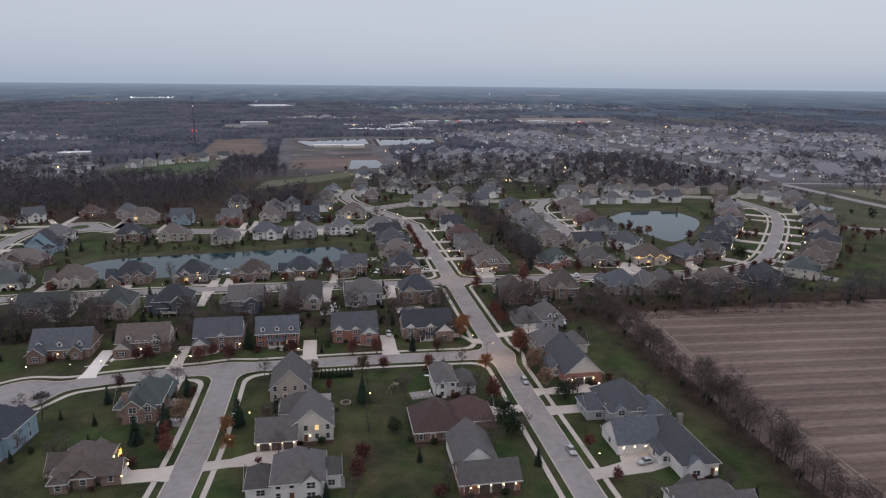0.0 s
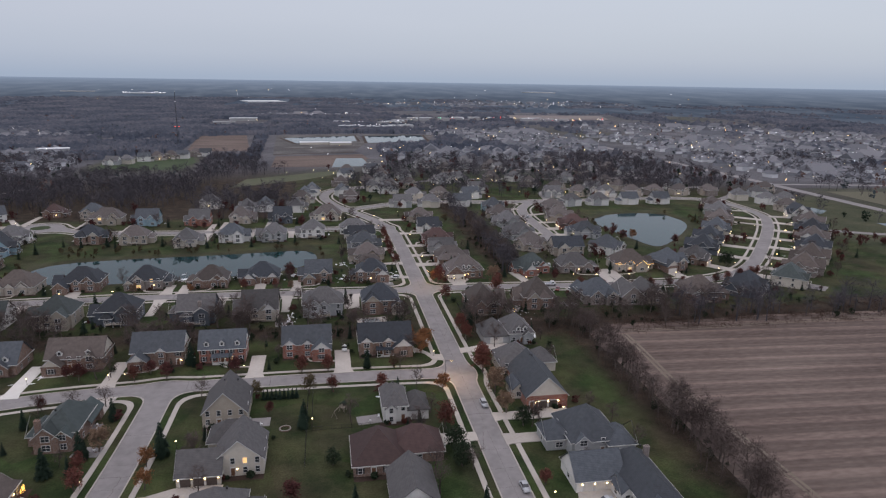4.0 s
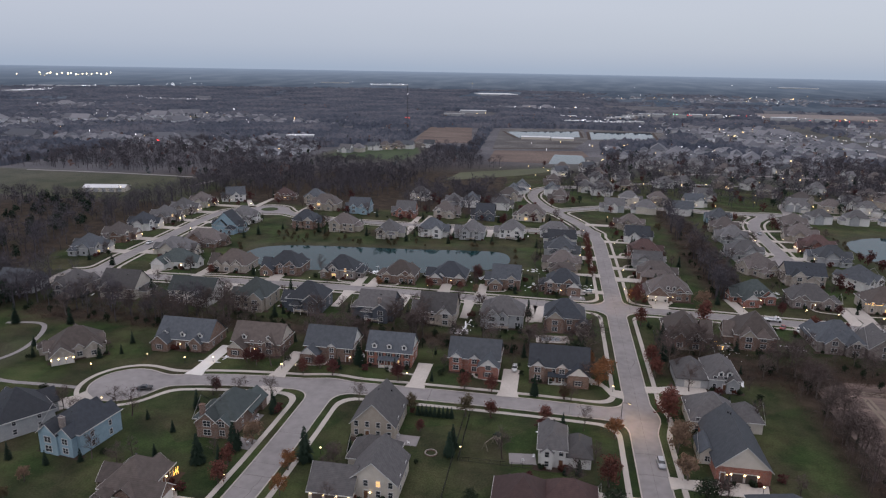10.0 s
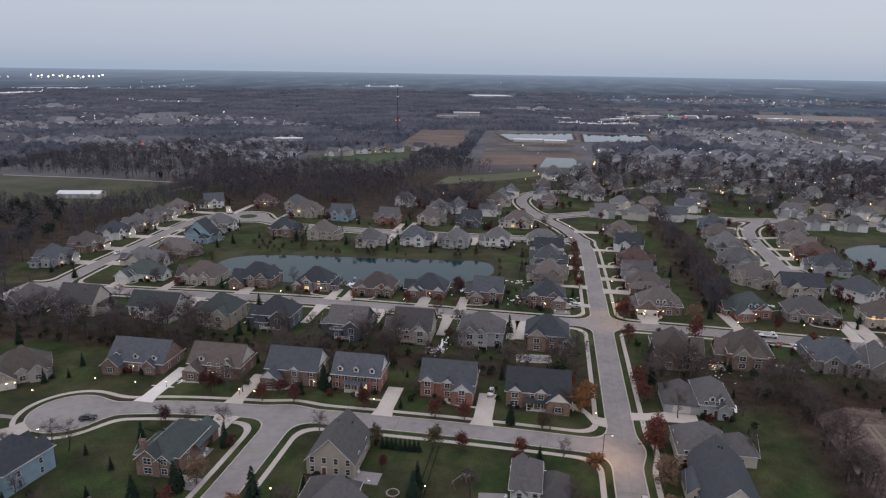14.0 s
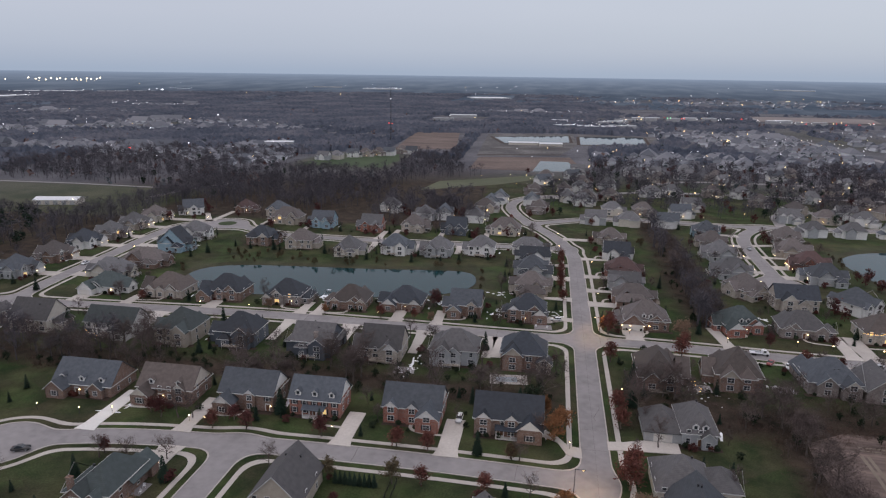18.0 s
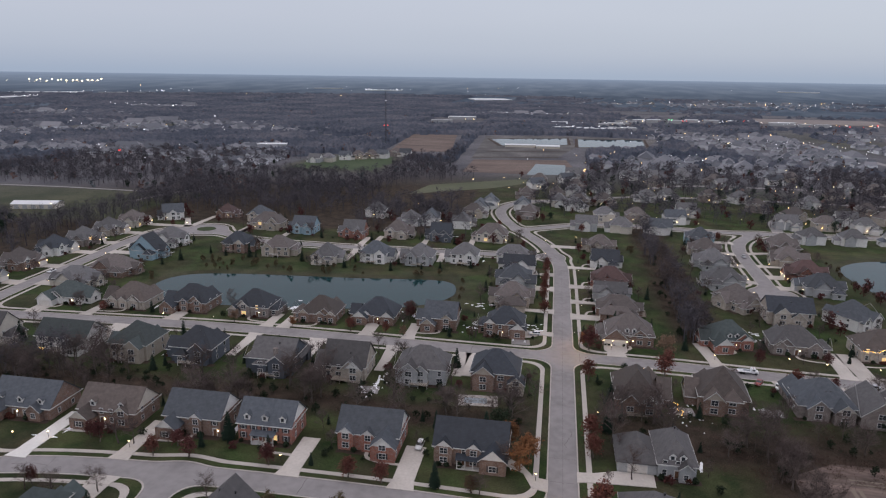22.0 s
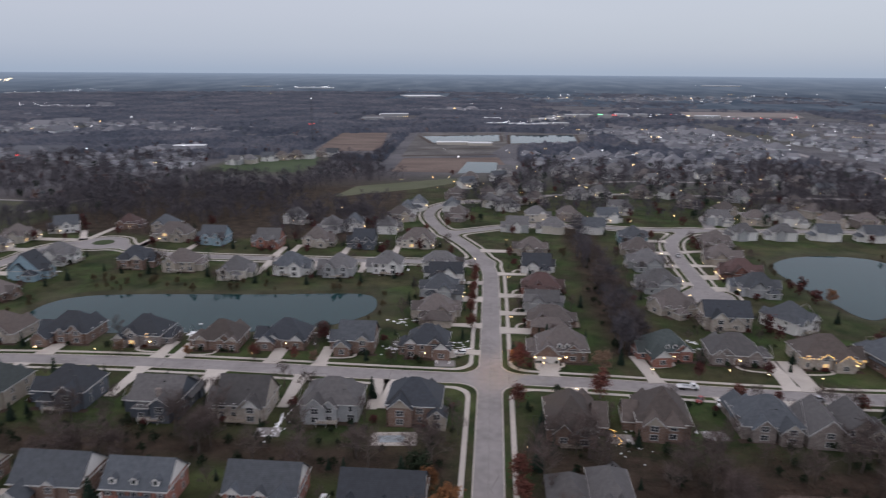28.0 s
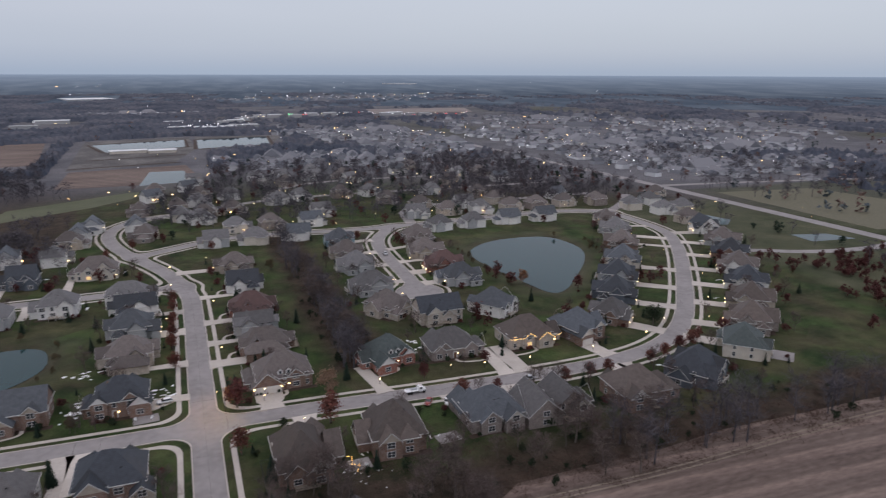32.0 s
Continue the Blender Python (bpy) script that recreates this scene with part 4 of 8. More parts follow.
        if by1 > d:
            back_cuts.append((bx0 - 0.5, bx1 + 0.5))
            if bf == "gy":
                extra_trim(bx0, bx1, by1 + 0.96, bh, 0.45, True)
            for lv in range(max(1, int(round(bs)))):
                window(ob, (bx0 + bx1) / 2, by1, 0.9 + 2.62 * lv, min(1.9, (bx1 - bx0) * 0.36), 1.5, 180)
        part("wing_wall", ww_, skin if bf != "hip" else wall, ob)
        part("wing_roof", rr_, roof, ob)
        if by0 <= 0.5:
            blocked.append((bx0, bx1))
        if nd:
            doors.append(((bx0 + bx1) / 2, by0, bx1 - bx0, nd, 0))
        else:
            for lv in range(max(1, int(round(bs)))):
                window(ob, (bx0 + bx1) / 2, by0, 0.9 + 2.62 * lv, min(1.9, (bx1 - bx0) * 0.34), 1.4, 0)
        if bx1 > x1:
            window(ob, bx1, (by0 + by1) / 2, 0.9, 1.3, 1.4, 90)
        if bx0 < x0:
            window(ob, bx0, (by0 + by1) / 2, 0.9, 1.3, 1.4, -90)
    if front_doors:
        doors.append((front_doors[0], 0, front_doors[1], front_doors[2], 0))
        blocked.append((front_doors[0] - front_doors[1] / 2, front_doors[0] + front_doors[1] / 2))
    if side:
        which, sw, ss, nd = side
        sh = 0.3 + 2.62 * ss
        a, b = (x1 - 0.1, x1 + sw) if which == "R" else (x0 - sw, x0 + 0.1)
        sd0, sd1 = d * 0.05, d * 0.85
        add_box(wb, a, b, sd0, sd1, -0.1, sh)
        lb = bmesh.new()
        hip_roof(lb, a, b, sd0, sd1, sh, pitch)
        bmesh.ops.remove_doubles(lb, verts=lb.verts[:], dist=0.012)
        part("side_roof", lb, roof, ob)
        if nd:
            doors.append(((a + b) / 2, sd0, sw, nd, 0))
        if detail:
            window(ob, (a + b) / 2, sd1, 1.1, 1.2, 1.4, 180)
    if detail and 140 < rot % 360 < 235:
        sgn = hrng.choice((-1, 1))
        cx, ww, bk = sgn * w * hrng.uniform(0.2, 0.28), hrng.uniform(5.4, 7.0), hrng.uniform(1.6, 3.0)
        a, b = cx - ww / 2, cx + ww / 2
        add_box(wb, a, b, d - 0.1, d + bk, -0.1, h - 0.15)
        face_gable(a, b, d + bk - 0.25, h - 0.15)
        extra_roof("rear_roof", a, b, d * 0.5, d + bk, h - 0.15, 0.4)
        extra_trim(a, b, d + bk + 0.86, h - 0.15, 0.4, True)
        for lv in range(max(1, int(round(st)))):
            window(ob, cx, d + bk, 0.85 + 2.62 * lv, 2.0, 1.6, 180)
        cut = (a - 0.8, b + 0.8)
    else:
        cut = (99, 99)
    if detail and y > 95 and not gables and not (140 < rot % 360 < 235):
        gables = [(hrng.choice((-1, 1)) * w * 0.24, hrng.uniform(4.2, 5.6))]
    for cx, gw in gables:
        a, b = cx - gw / 2, cx + gw / 2
        add_box(wb, a, b, -0.7, 0.1, -0.1, h - 0.1)
        face_gable(a, b, -0.7, h - 0.1)
        extra_roof("gable_roof", a, b, -0.7, d * 0.4, h - 0.1, 0.3)
        extra_trim(a, b, -0.7, h - 0.1, 0.3)
        blocked.append((a - 0.5, b + 0.5))
        if detail:
            for lv in range(int(round(st))):
                window(ob, cx, -0.7, 0.9 + 2.62 * lv, min(1.9, gw * 0.42), 1.5, 0, lit=hrng.random() < lit)
    for b_ in (wb, rb):
        bmesh.ops.remove_doubles(b_, verts=b_.verts[:], dist=0.012)
    part("wall", wb, wall, ob)
    if len(sb.faces):
        part("gable_wall", sb, skin, ob, "pale gable above the wall" if skin != wall else "")
    else:
        sb.free()
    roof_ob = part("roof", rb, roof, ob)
    part("fascia", tb, "trim_white", ob)
    for cx, fy, ww, nd, turn in doors:
        sizes = {1: [4.8], 2: [2.7, 2.7], 3: [2.6, 2.6, 2.6], 4: [2.7, 4.8]}[nd]
        gap = 0.5
        while sum(sizes) + gap * (len(sizes) + 1) > ww and sizes[0] > 1.8:
            sizes = [s * 0.93 for s in sizes]
        pos = cx - (sum(sizes) + gap * (len(sizes) - 1)) / 2
        if lamps:
            wall_lamp(ob, pos - 0.3, fy, 2.2, turn)
        for s in sizes:
            garage_door(ob, pos + s / 2, fy, s, turn, gdoor)
            pos += s + gap
            if lamps:
                wall_lamp(ob, pos - gap / 2, fy, 2.2, turn)
    # front door, windows on four sides
    if detail:
        free = lambda v: all(not (a < v < b) for a, b in blocked)  # noqa: E731
        n = max(3, int(w / 3.0))
        mid = min(range(n), key=lambda i: abs(x0 + (i + 0.5) * w / n) if free(x0 + (i + 0.5) * w / n) else 99)
        for i in range(n):
            cx = x0 + (i + 0.5) * w / n
            if not free(cx):
                continue
            for lv in range(max(1, int(round(st)))):
                if lv == 0 and i == mid:
                    dr = part_of("front_door", shared_mesh(("front_door",), lambda bm: (add_box(bm, -0.5, 0.5, -0.05, 0, 0, 2.1), add_box(bm, -0.36, -0.05, -0.08, -0.05, 0.2, 0.9), add_box(bm, 0.05, 0.36, -0.08, -0.05, 0.2, 0.9), add_box(bm, -0.36, 0.36, -0.08, -0.05, 1.1, 1.95))), "door_wood", ob)
                    dr.location = (cx, 0, 0.2)
                    part_of("door_surround", shared_mesh(("door_surround",), lambda bm: (add_box(bm, -0.75, -0.5, -0.09, 0.01, 0, 2.3), add_box(bm, 0.5, 0.75, -0.09, 0.01, 0, 2.3), add_box(bm, -0.75, 0.75, -0.1, 0.01, 2.1, 2.4))), "trim_white", dr)
                    if lamps or y > 95:
                        wall_lamp(ob, cx + 1.05, 0, 2.0, 0)
                    continue
                window(ob, cx, 0, 0.9 + 2.62 * lv, 1.0, 1.5, 0, lit=hrng.random() < lit, shutters=wall.startswith("brick") and n < 6)
        nb = max(3, int(w / 3.4))
        for i in range(nb):
            cx = x0 + (i + 0.5) * w / nb
            if cut[0] < cx < cut[1] or any(p < cx < q for p, q in back_cuts):
                continue
            for lv in range(max(1, int(round(st)))):
                wide = 1.9 if (i + lv) % 2 == 0 else 1.0
                window(ob, cx, d, 0.85 + 2.62 * lv, wide, 1.55, 180, lit=hrng.random() < lit * 0.6)
        for lv in range(max(1, int(round(st)))):
            for k in (0.28, 0.72):
                if not (side and side[0] == "R" and lv < side[2]):
                    window(ob, x1, d * k, 0.9 + 2.62 * lv, 0.9, 1.4, 90)
                if not (side and side[0] == "L" and lv < side[2]):
                    window(ob, x0, d * k, 0.9 + 2.62 * lv, 0.9, 1.4, -90)
    slope_y = lambda zz: (zz - h) / pitch  # noqa: E731
    for i in range(dormers):
        cx = x0 + (i + 0.5) * w / dormers if form == "gable" else (i - (dormers - 1) / 2) * 2.6
        zb = h + 0.5
        yy = slope_y(zb)
        db, dw, dt = bmesh.new(), bmesh.new(), bmesh.new()
        add_box(dw, -0.8, 0.8, 0.0, 2.2, 0, 1.4)
        gable_wall(dw, -0.8, 0.8, 0, 1.4, 0.8)
        gable_roof(db, -0.8, 0.8, 0, 3.0, 1.4, 0.8, True, 0.18)
        rake_trim(dt, -0.8, 0.8, 0, 1.4, 0.8, 0.18, 0.16)
        dm = part("dormer", dw, "siding_white", ob, "small white roof dormer")
        dm.location = (cx, yy, zb)
        part("dormer_roof", db, roof, dm)
        part("dormer_trim", dt, "trim_white", dm)
        for nm, mm, mt in (("dormer_frame", ("dormer_frame",), "frame_white"),):
            fr = part_of(nm, shared_mesh(mm, lambda bm: (add_box(bm, -0.52, 0.52, -0.08, 0, 0.2, 0.3), add_box(bm, -0.52, 0.52, -0.08, 0, 1.32, 1.42), add_box(bm, -0.52, -0.42, -0.08, 0, 0.3, 1.32), add_box(bm, 0.42, 0.52, -0.08, 0, 0.3, 1.32))), mt, dm)
        part_of("dormer_pane", shared_mesh(("dormer_pane",), lambda bm: add_box(bm, -0.42, 0.42, -0.03, 0.01, 0.3, 1.32)), "pane_glass", dm)
    if porch:
        pb, pr = bmesh.new(), bmesh.new()
        pw = w * (0.42 if porch is True else porch)
        add_box(pb, -pw / 2, pw / 2, -2.0, 0, 0, 0.3)
        add_slab(pr, [(-pw / 2 - 0.3, -2.3, 2.95), (pw / 2 + 0.3, -2.3, 2.95), (pw / 2 + 0.3, 0.0, 3.6), (-pw / 2 - 0.3, 0.0, 3.6)])
        pp = part("porch", pb, "trim_white", ob, "white columned porch")
        part("porch_roof", pr, roof, pp)
        bb = bmesh.new()
        add_box(bb, -pw / 2, pw / 2, -2.05, -1.85, 2.65, 2.95)
        part("beam", bb, "trim_white", pp)
        for k in range(4):
            cx = -pw / 2 + 0.15 + k * (pw - 0.3) / 3
            col = part_of("column", shared_mesh(("column",), lambda b: (add_box(b, -0.13, 0.13, -0.13, 0.13, 0, 2.35), add_box(b, -0.19, 0.19, -0.19, 0.19, 0, 0.2))), "trim_white", pp)
            col.location = (cx, -1.85, 0.3)
            if k != 1 and k < 3:
                rb_ = bmesh.new()
                add_box(rb_, cx, cx + (pw - 0.3) / 3, -1.9, -1.84, 1.05, 1.15)
                part("rail", rb_, "trim_white", pp)
    if chimney:
        cx, cy = chimney
        cb = bmesh.new()
        ct = h + 3.4
        add_box(cb, cx - 0.7, cx + 0.7, cy - 0.45, cy + 0.45, -0.1, ct)
        add_box(cb, cx - 0.8, cx + 0.8, cy - 0.55, cy + 0.55, ct, ct + 0.15)
        for s in (-0.3, 0.3):
            add_box(cb, cx + s - 0.14, cx + s + 0.14, cy - 0.14, cy + 0.14, ct + 0.15, ct + 0.5)
        part("chimney", cb, wall if not wall.startswith("siding") else "brick_grey", roof_ob)
    if deck:
        kb = bmesh.new()
        zz = 0.5 if st < 1.6 else 1.2
        add_box(kb, -2.6, 3.4, d + 0.02, d + 3.6, zz - 0.12, zz + 0.06)
        bmesh.ops.bevel(kb, geom=kb.edges[:], offset=0.02, segments=1, affect="EDGES")
        dk = part("deck", kb, "deck_wood", ob, "raised wooden deck with railings")
        kb = bmesh.new()
        for px in (-2.55, 0.4, 3.3):
            add_box(kb, px - 0.07, px + 0.07, d + 3.45, d + 3.59, 0, zz + 1.0)
        for a, b, c, e in ((-2.6, 3.4, 3.5, 3.56), (-2.6, -2.54, 0, 3.5), (3.34, 3.4, 0, 3.5)):
            add_box(kb, a, b, d + c, d + e, zz + 0.92, zz + 1.0)
        for k in range(20):
            add_box(kb, -2.55 + k * 0.31, -2.51 + k * 0.31, d + 3.5, d + 3.54, zz, zz + 0.92)
        part("railing", kb, "trim_white" if wall.startswith("siding") else "deck_wood", dk, kind="stuff")
    # roof vents
    if detail:
        for k in range(hrng.choice((1, 1, 2))):
            vt = part_of("roof_vent", shared_mesh(("roof_vent",), lambda bm: (add_box(bm, -0.18, 0.18, -0.18, 0.18, -0.3, 0.22), add_box(bm, -0.25, 0.25, -0.25, 0.25, 0.22, 0.3))), "metal_dark", roof_ob)
            yy = d * hrng.uniform(0.62, 0.8)
            vt.location = (hrng.uniform(-0.25, 0.25) * w, yy, h + (d - yy) * pitch)
    if drive is None and doors:
        drive = (doors[0][0], min(doors[0][2], 8.5), doors[0][1])
    elif drive is None:
        drive = ((w / 2 + 2.4) * hrng.choice((-1, 1)), 3.4, d * 0.35)
    elif len(drive) == 2:
        drive = (drive[0], drive[1], d * 0.4 if abs(drive[0]) > w / 2 else -0.2)
    PLACED.append((x, y, rot, full, d, drive, st, label))
    return ob


def world_of(x, y, rot, px, py):
    a = radians(rot)
    return x + px * math.cos(a) - py * math.sin(a), y + px * math.sin(a) + py * math.cos(a)


def driveway(ring, fresh=False):
    ob = slab("driveway", ring, 0.165, "concrete_fresh" if fresh else "concrete_drive", 0.2)
    return tagged(ob, label="new white concrete driveway" if fresh else "pale concrete driveway from street to garage", category="driveway", kind="structure")


def walkway(line, width=1.1):
    bm = bmesh.new()
    strip(bm, smooth_line(line, 2), width, 0.075)
    ob = part("garden_path", bm, "concrete_path")
    return tagged(ob, label="pale curving concrete garden path to a front door", category="path", kind="structure")


# ---- the houses, street by street ----
# north side of the court street, fronts to the south
house(-81, 21, 0, 15.5, 11, 2, "brick_red", "roof_slate", "gable", dormers=3, lit=0.12, porch=True, skin="siding_white", pitch=0.9, label="two-storey red brick house with three dormers and white porch", drive=(12.0, 5.0))
house(-52, 22, 0, 17, 11.5, 1.9, "brick_red", "roof_slate", "gable", wing=(5.2, 6.5, 4.5, 1.6, 0), gables=[(0.2, 3.6), (-6, 4.2)], skin="siding_white", lamps=1, drive=(12.5, 5.5))
house(-24, 20, 0, 19, 12, 2, "brick_brown", "roof_navy", "gable", wing=(6.2, 6.8, 3.0, 1.5, 0), gables=[(-6.8, 4.4), (1.0, 3.8)], porch=0.34, skin="siding_white", drive=(-99, 4))
house(-102.5, 21, 0, 17, 12, 2, "brick_brown", "roof_slate", "gable", wing=(-5.6, 6.0, 4.4, 1.3, 0), gables=[(1.4, 3.4)], skin="siding_white", drive=(-12.5, 4.4))
house(-129, 21, 0, 18, 12, 1.7, "brick_brown", "roof_brown", "gable", wing=(-6.0, 6.0, 4.0, 1.2, 0), gables=[(5.0, 4.4)], dormers=2, skin="siding_cream", drive=(-13.0, 4.6))
house(-156.5, 20, 0, 20, 13, 1.4, "brick_brown", "roof_slate", "gable", wing=[(-6.8, 6.0, 3.6, 1.2, 0), (5.6, 4.4, 1.5, 1.2, 0)], dormers=3, drive=(-14.0, 5.5))
house(-187, 6, 40, 19, 14, 1.4, "stone_tan", "roof_brown", "hip", wing=[(-5.0, 7.0, 4.0, 1.2, 3), (4.6, 5.0, 2.0, 1.4, 0)], gables=[(0.3, 3.6)], lit=0.4)
# the white farmhouse beyond the western pond
house(-267, -7, 28, 11, 10, 2.0, "siding_white", "roof_slate", "gable", blocks=[(-9.5, -3, -5, 4, 1.1, "gy", 0), (2, 10, -12, -4.5, 1.0, "gx", 1)], lamps=0, drive=(-99, 4), label="white two-storey farmhouse with lower wings and slate roof")
# round the court's end and on its south side
house(-168.5, -31, 145, 16.5, 14, 1.9, "siding_grey", "roof_navy", "hip", wing=(4.5, 7.0, 3.0, 1.3, 1), deck=True, lamps=0)
house(-149, -33, 172, 14, 14, 2.3, "siding_blue", "roof_navy", "hip", gables=[(3, 4.5)], chimney=(0, 13.6), lamps=0, drive=(-99, 4))
house(-116, -16, 180, 12.5, 15, 1.8, "brick_brown", "roof_green", "hip", wing=(-3.0, 6.0, 3.0, 1.3, 1), chimney=(4.5, 14.8))
house(-117.5, -57, 90, 15, 13, 1.2, "brick_brown", "roof_brown", "hip", wing=(-4.6, 6.0, 4.5, 1.1, 1), lit=0.4, deck=True, label="one-storey brown brick house with amber bulbs by the door")
house(-140, -88, 150, 22, 16, 1.6, "siding_grey", "roof_slate", "hip", wing=(-5, 8, 4, 1.4, 1), gables=[(4, 5)], lamps=0)
house(-74, -25, 0, 12.3, 15.5, 1.6, "siding_tan", "roof_grey", "end", pitch=0.98, lamps=0, drive=(-99, 4))
house(-67, -51, 0, 12, 13, 1.7, "siding_cream", "roof_grey", "end", blocks=[(-14.5, -4.0, -3.2, 7, 1.05, "gx", 3), (-9, 3, 10, 19, 1.5, "hip", 0)], lit=0.2, deck=True, gdoor="garage_dark", drive=(-99, 4), label="cream gabled house, grey roof, three dark garage doors lit")
house(-69.5, -78, 0, 12.5, 13, 1.8, "siding_white", "roof_grey", "hip", gables=[(3, 4.5)], blocks=[(-12.5, -5.5, 2, 11, 1.1, "hip", 0), (5.5, 10.0, 4, 11, 1.4, "hip", 0)], lamps=0, drive=(-99, 4))
house(-25.5, -29.3, 0, 9.5, 12.5, 1.9, "siding_white", "roof_grey", "hip", side=("R", 6.5, 1.2, 0), lamps=0, drive=(-99, 4))
house(-32, -56, 0, 13.5, 15, 1.15, "brick_brown", "roof_maroon", "hip", blocks=[(3.5, 17.0, 4.5, 15.5, 1.1, "hip", 0)], pitch=0.9, lamps=0, drive=(-99, 4))
house(-23.5, -82, 0, 15, 8.5, 1.15, "brick_red", "roof_grey", "gable", front_doors=(1.6, 10.5, 3), blocks=[(-7.2, 3.5, 7.0, 22, 1.6, "gy", 0)], skin="siding_white", gdoor="garage_dark", pitch=0.8, label="brick house, grey roof and three dark garage doors")
# east side of the long street, fronts to the west
house(28.5, 24.5, 0, 12, 16, 1.5, "siding_grey", "roof_grey", "hip", side=("L", 10, 1.15, 1), dormers=2, lamps=0, drive=(-99, 4))
house(19.5, -4.5, 0, 13, 14, 1.5, "siding_cream", "roof_grey", "hip", blocks=[(5.0, 13.5, 3, 12, 1.3, "hip", 0)], lamps=0, drive=(-99, 4))
house(21.5, -27, 0, 13, 23, 1.45, "brick_red", "roof_slate", "end", front_doors=(0.3, 9.5, 2), gdoor="garage_dark", blocks=[(-9.0, -5.0, 7, 15, 1.2, "gy", 0)], pitch=0.92, skin="siding_cream", drive=(-99, 4))
house(26, -55, 0, 14, 16, 1.6, "siding_grey", "roof_slate", "hip", gables=[(-4, 4.6)], blocks=[(-12.5, -5.5, 4, 13, 1.2, "hip", 0), (3, 10.5, -1.5, 8, 1.3, "hip", 0)], lamps=0, drive=(-99, 4))
house(31, -83.5, 0, 10, 23, 1.4, "siding_white", "roof_slate", "hip", gables=[(-1.5, 4.6)], blocks=[(-16.5, -4.0, 13.0, 24.0, 1.15, "gx", 3), (-7.5, -4.5, 7, 13.5, 1.1, "gy", 0)], chimney=(4.2, 19), drive=(-99, 4), label="white L-shaped house with slate roof and lit garage doors")

house(16, -99, -90, 15, 18, 1.6, "siding_white", "roof_grey", "hip", wing=(3, 6, 2, 1.3, 0), lamps=0)
house(-24, -112, 90, 15, 15, 1.8, "brick_brown", "roof_brown", "hip", lamps=0)
house(-71, -104, 0, 16, 13, 1.8, "siding_cream", "roof_grey", "hip", lamps=0)
# south side of the west street: backs to the camera, fronts to the north
house(-22, 78, 180, 15.5, 13.0, 2.2, "brick_brown", "roof_navy", "hip", gables=[(4, 5), (-4, 5)], blocks=[(-9.6, -4.6, 10.5, 16.0, 1.5, "gy", 0), (0.6, 7.4, -0.9, 13.0, 2.3, "hip", 0)], skin="siding_tan", lamps=1)
house(-46, 77, 180, 16, 12.5, 2.1, "siding_grey", "roof_grey", "hip", gables=[(-3.6, 4.6), (4, 4)], blocks=[(-2.3, 2.3, 9.5, 14.0, 1.95, "gy", 0), (2.6, 8.6, -0.8, 13.3, 2.1, "hip", 0)], deck=True)
house(-72, 76, 180, 17, 13, 1.8, "stone_tan", "roof_grey", "gable", gables=[(4.2, 5), (-4.2, 5)], pitch=0.98, deck=True)
house(-97, 75, 180, 17, 13.5, 2.2, "siding_dark", "roof_grey", "gable", wing=(-5, 6, 3, 1.4, 1), deck=True, chimney=(-2, 13.4), pitch=0.72)
house(-128, 78, 180, 18, 13, 2.1, "siding_dark", "roof_navy", "hip", gables=[(0, 5)], deck=True, lit=0.12)
house(-151, 77, 180, 17, 14, 2.2, "siding_tan", "roof_green", "hip", gables=[(4, 5)], deck=True)
house(-179, 76, 180, 20, 11, 2.0, "siding_white", "roof_green", "gable", wing=(-5, 6.5, 3, 1.3, 1), blocks=[(-9.5, -3.5, 9.0, 15.0, 1.5, "hip", 0)], deck=True, lit=0.1)
house(-212, 76, 180, 19, 13, 1.9, "siding_cream", "roof_grey", "gable", gables=[(4, 5)], pitch=0.98)
house(-235, 75, 180, 16, 13, 1.8, "brick_grey", "roof_grey", "hip", gables=[(-3, 5)])
house(-262, 72, 180, 16, 12, 1.6, "siding_grey", "roof_slate", "gable", wing=(-4, 6, 3, 1.2, 1))
# north side of the west street
house(-22.5, 111, 0, 17, 12, 2, "brick_brown", "roof_navy", "hip", gables=[(-5.8, 4.6)], wing=(5, 6, 1.6, 1.4, 0), chimney=(-3, 6), lamps=0, drive=(-99, 4))
house(-48.5, 113, 0, 15.5, 12, 1.9, "brick_brown", "roof_slate", "gable", wing=(-4.4, 5.6, 3.5, 1.2, 0), gables=[(2.6, 4.6)], lit=0.15, drive=(-10.5, 4))
house(-75.5, 115, 0, 18.5, 13, 1.3, "brick_brown", "roof_navy", "hip", wing=[(-6, 6, 3.2, 1.2, 0), (5, 5.5, 1.5, 1.2, 0)], drive=(-0.5, 5))
house(-99, 111, 0, 18, 13, 1.4, "brick_brown", "roof_brown", "hip", gables=[(-5.5, 4.4), (1.5, 3.6), (6, 4)], lamps=0, drive=(-11.5, 4))
house(-128.5, 112, 0, 18, 13, 1.6, "brick_grey", "roof_navy", "hip", gables=[(-2.5, 5.2)], wing=(-6.5, 4.5, 2.2, 1.2, 0), lit=0.25, drive=(11.0, 4))
house(-157, 112, 0, 20, 13.5, 1.6, "brick_brown", "roof_navy", "hip", gables=[(-1, 4.2), (5, 4.6)], wing=(-7, 6, 4.5, 1.2, 0), drive=(-1.5, 6))
house(-184, 110, 0, 20, 14, 1.4, "stone_tan", "roof_brown", "hip", gables=[(-6, 4.6), (-1.2, 4), (4, 4)], lamps=0, drive=(-12.0, 4))
house(-214, 110, 0, 19, 12, 1.2, "siding_white", "roof_green", "hip", wing=(-6, 7, 4, 1.1, 1), lamps=0)
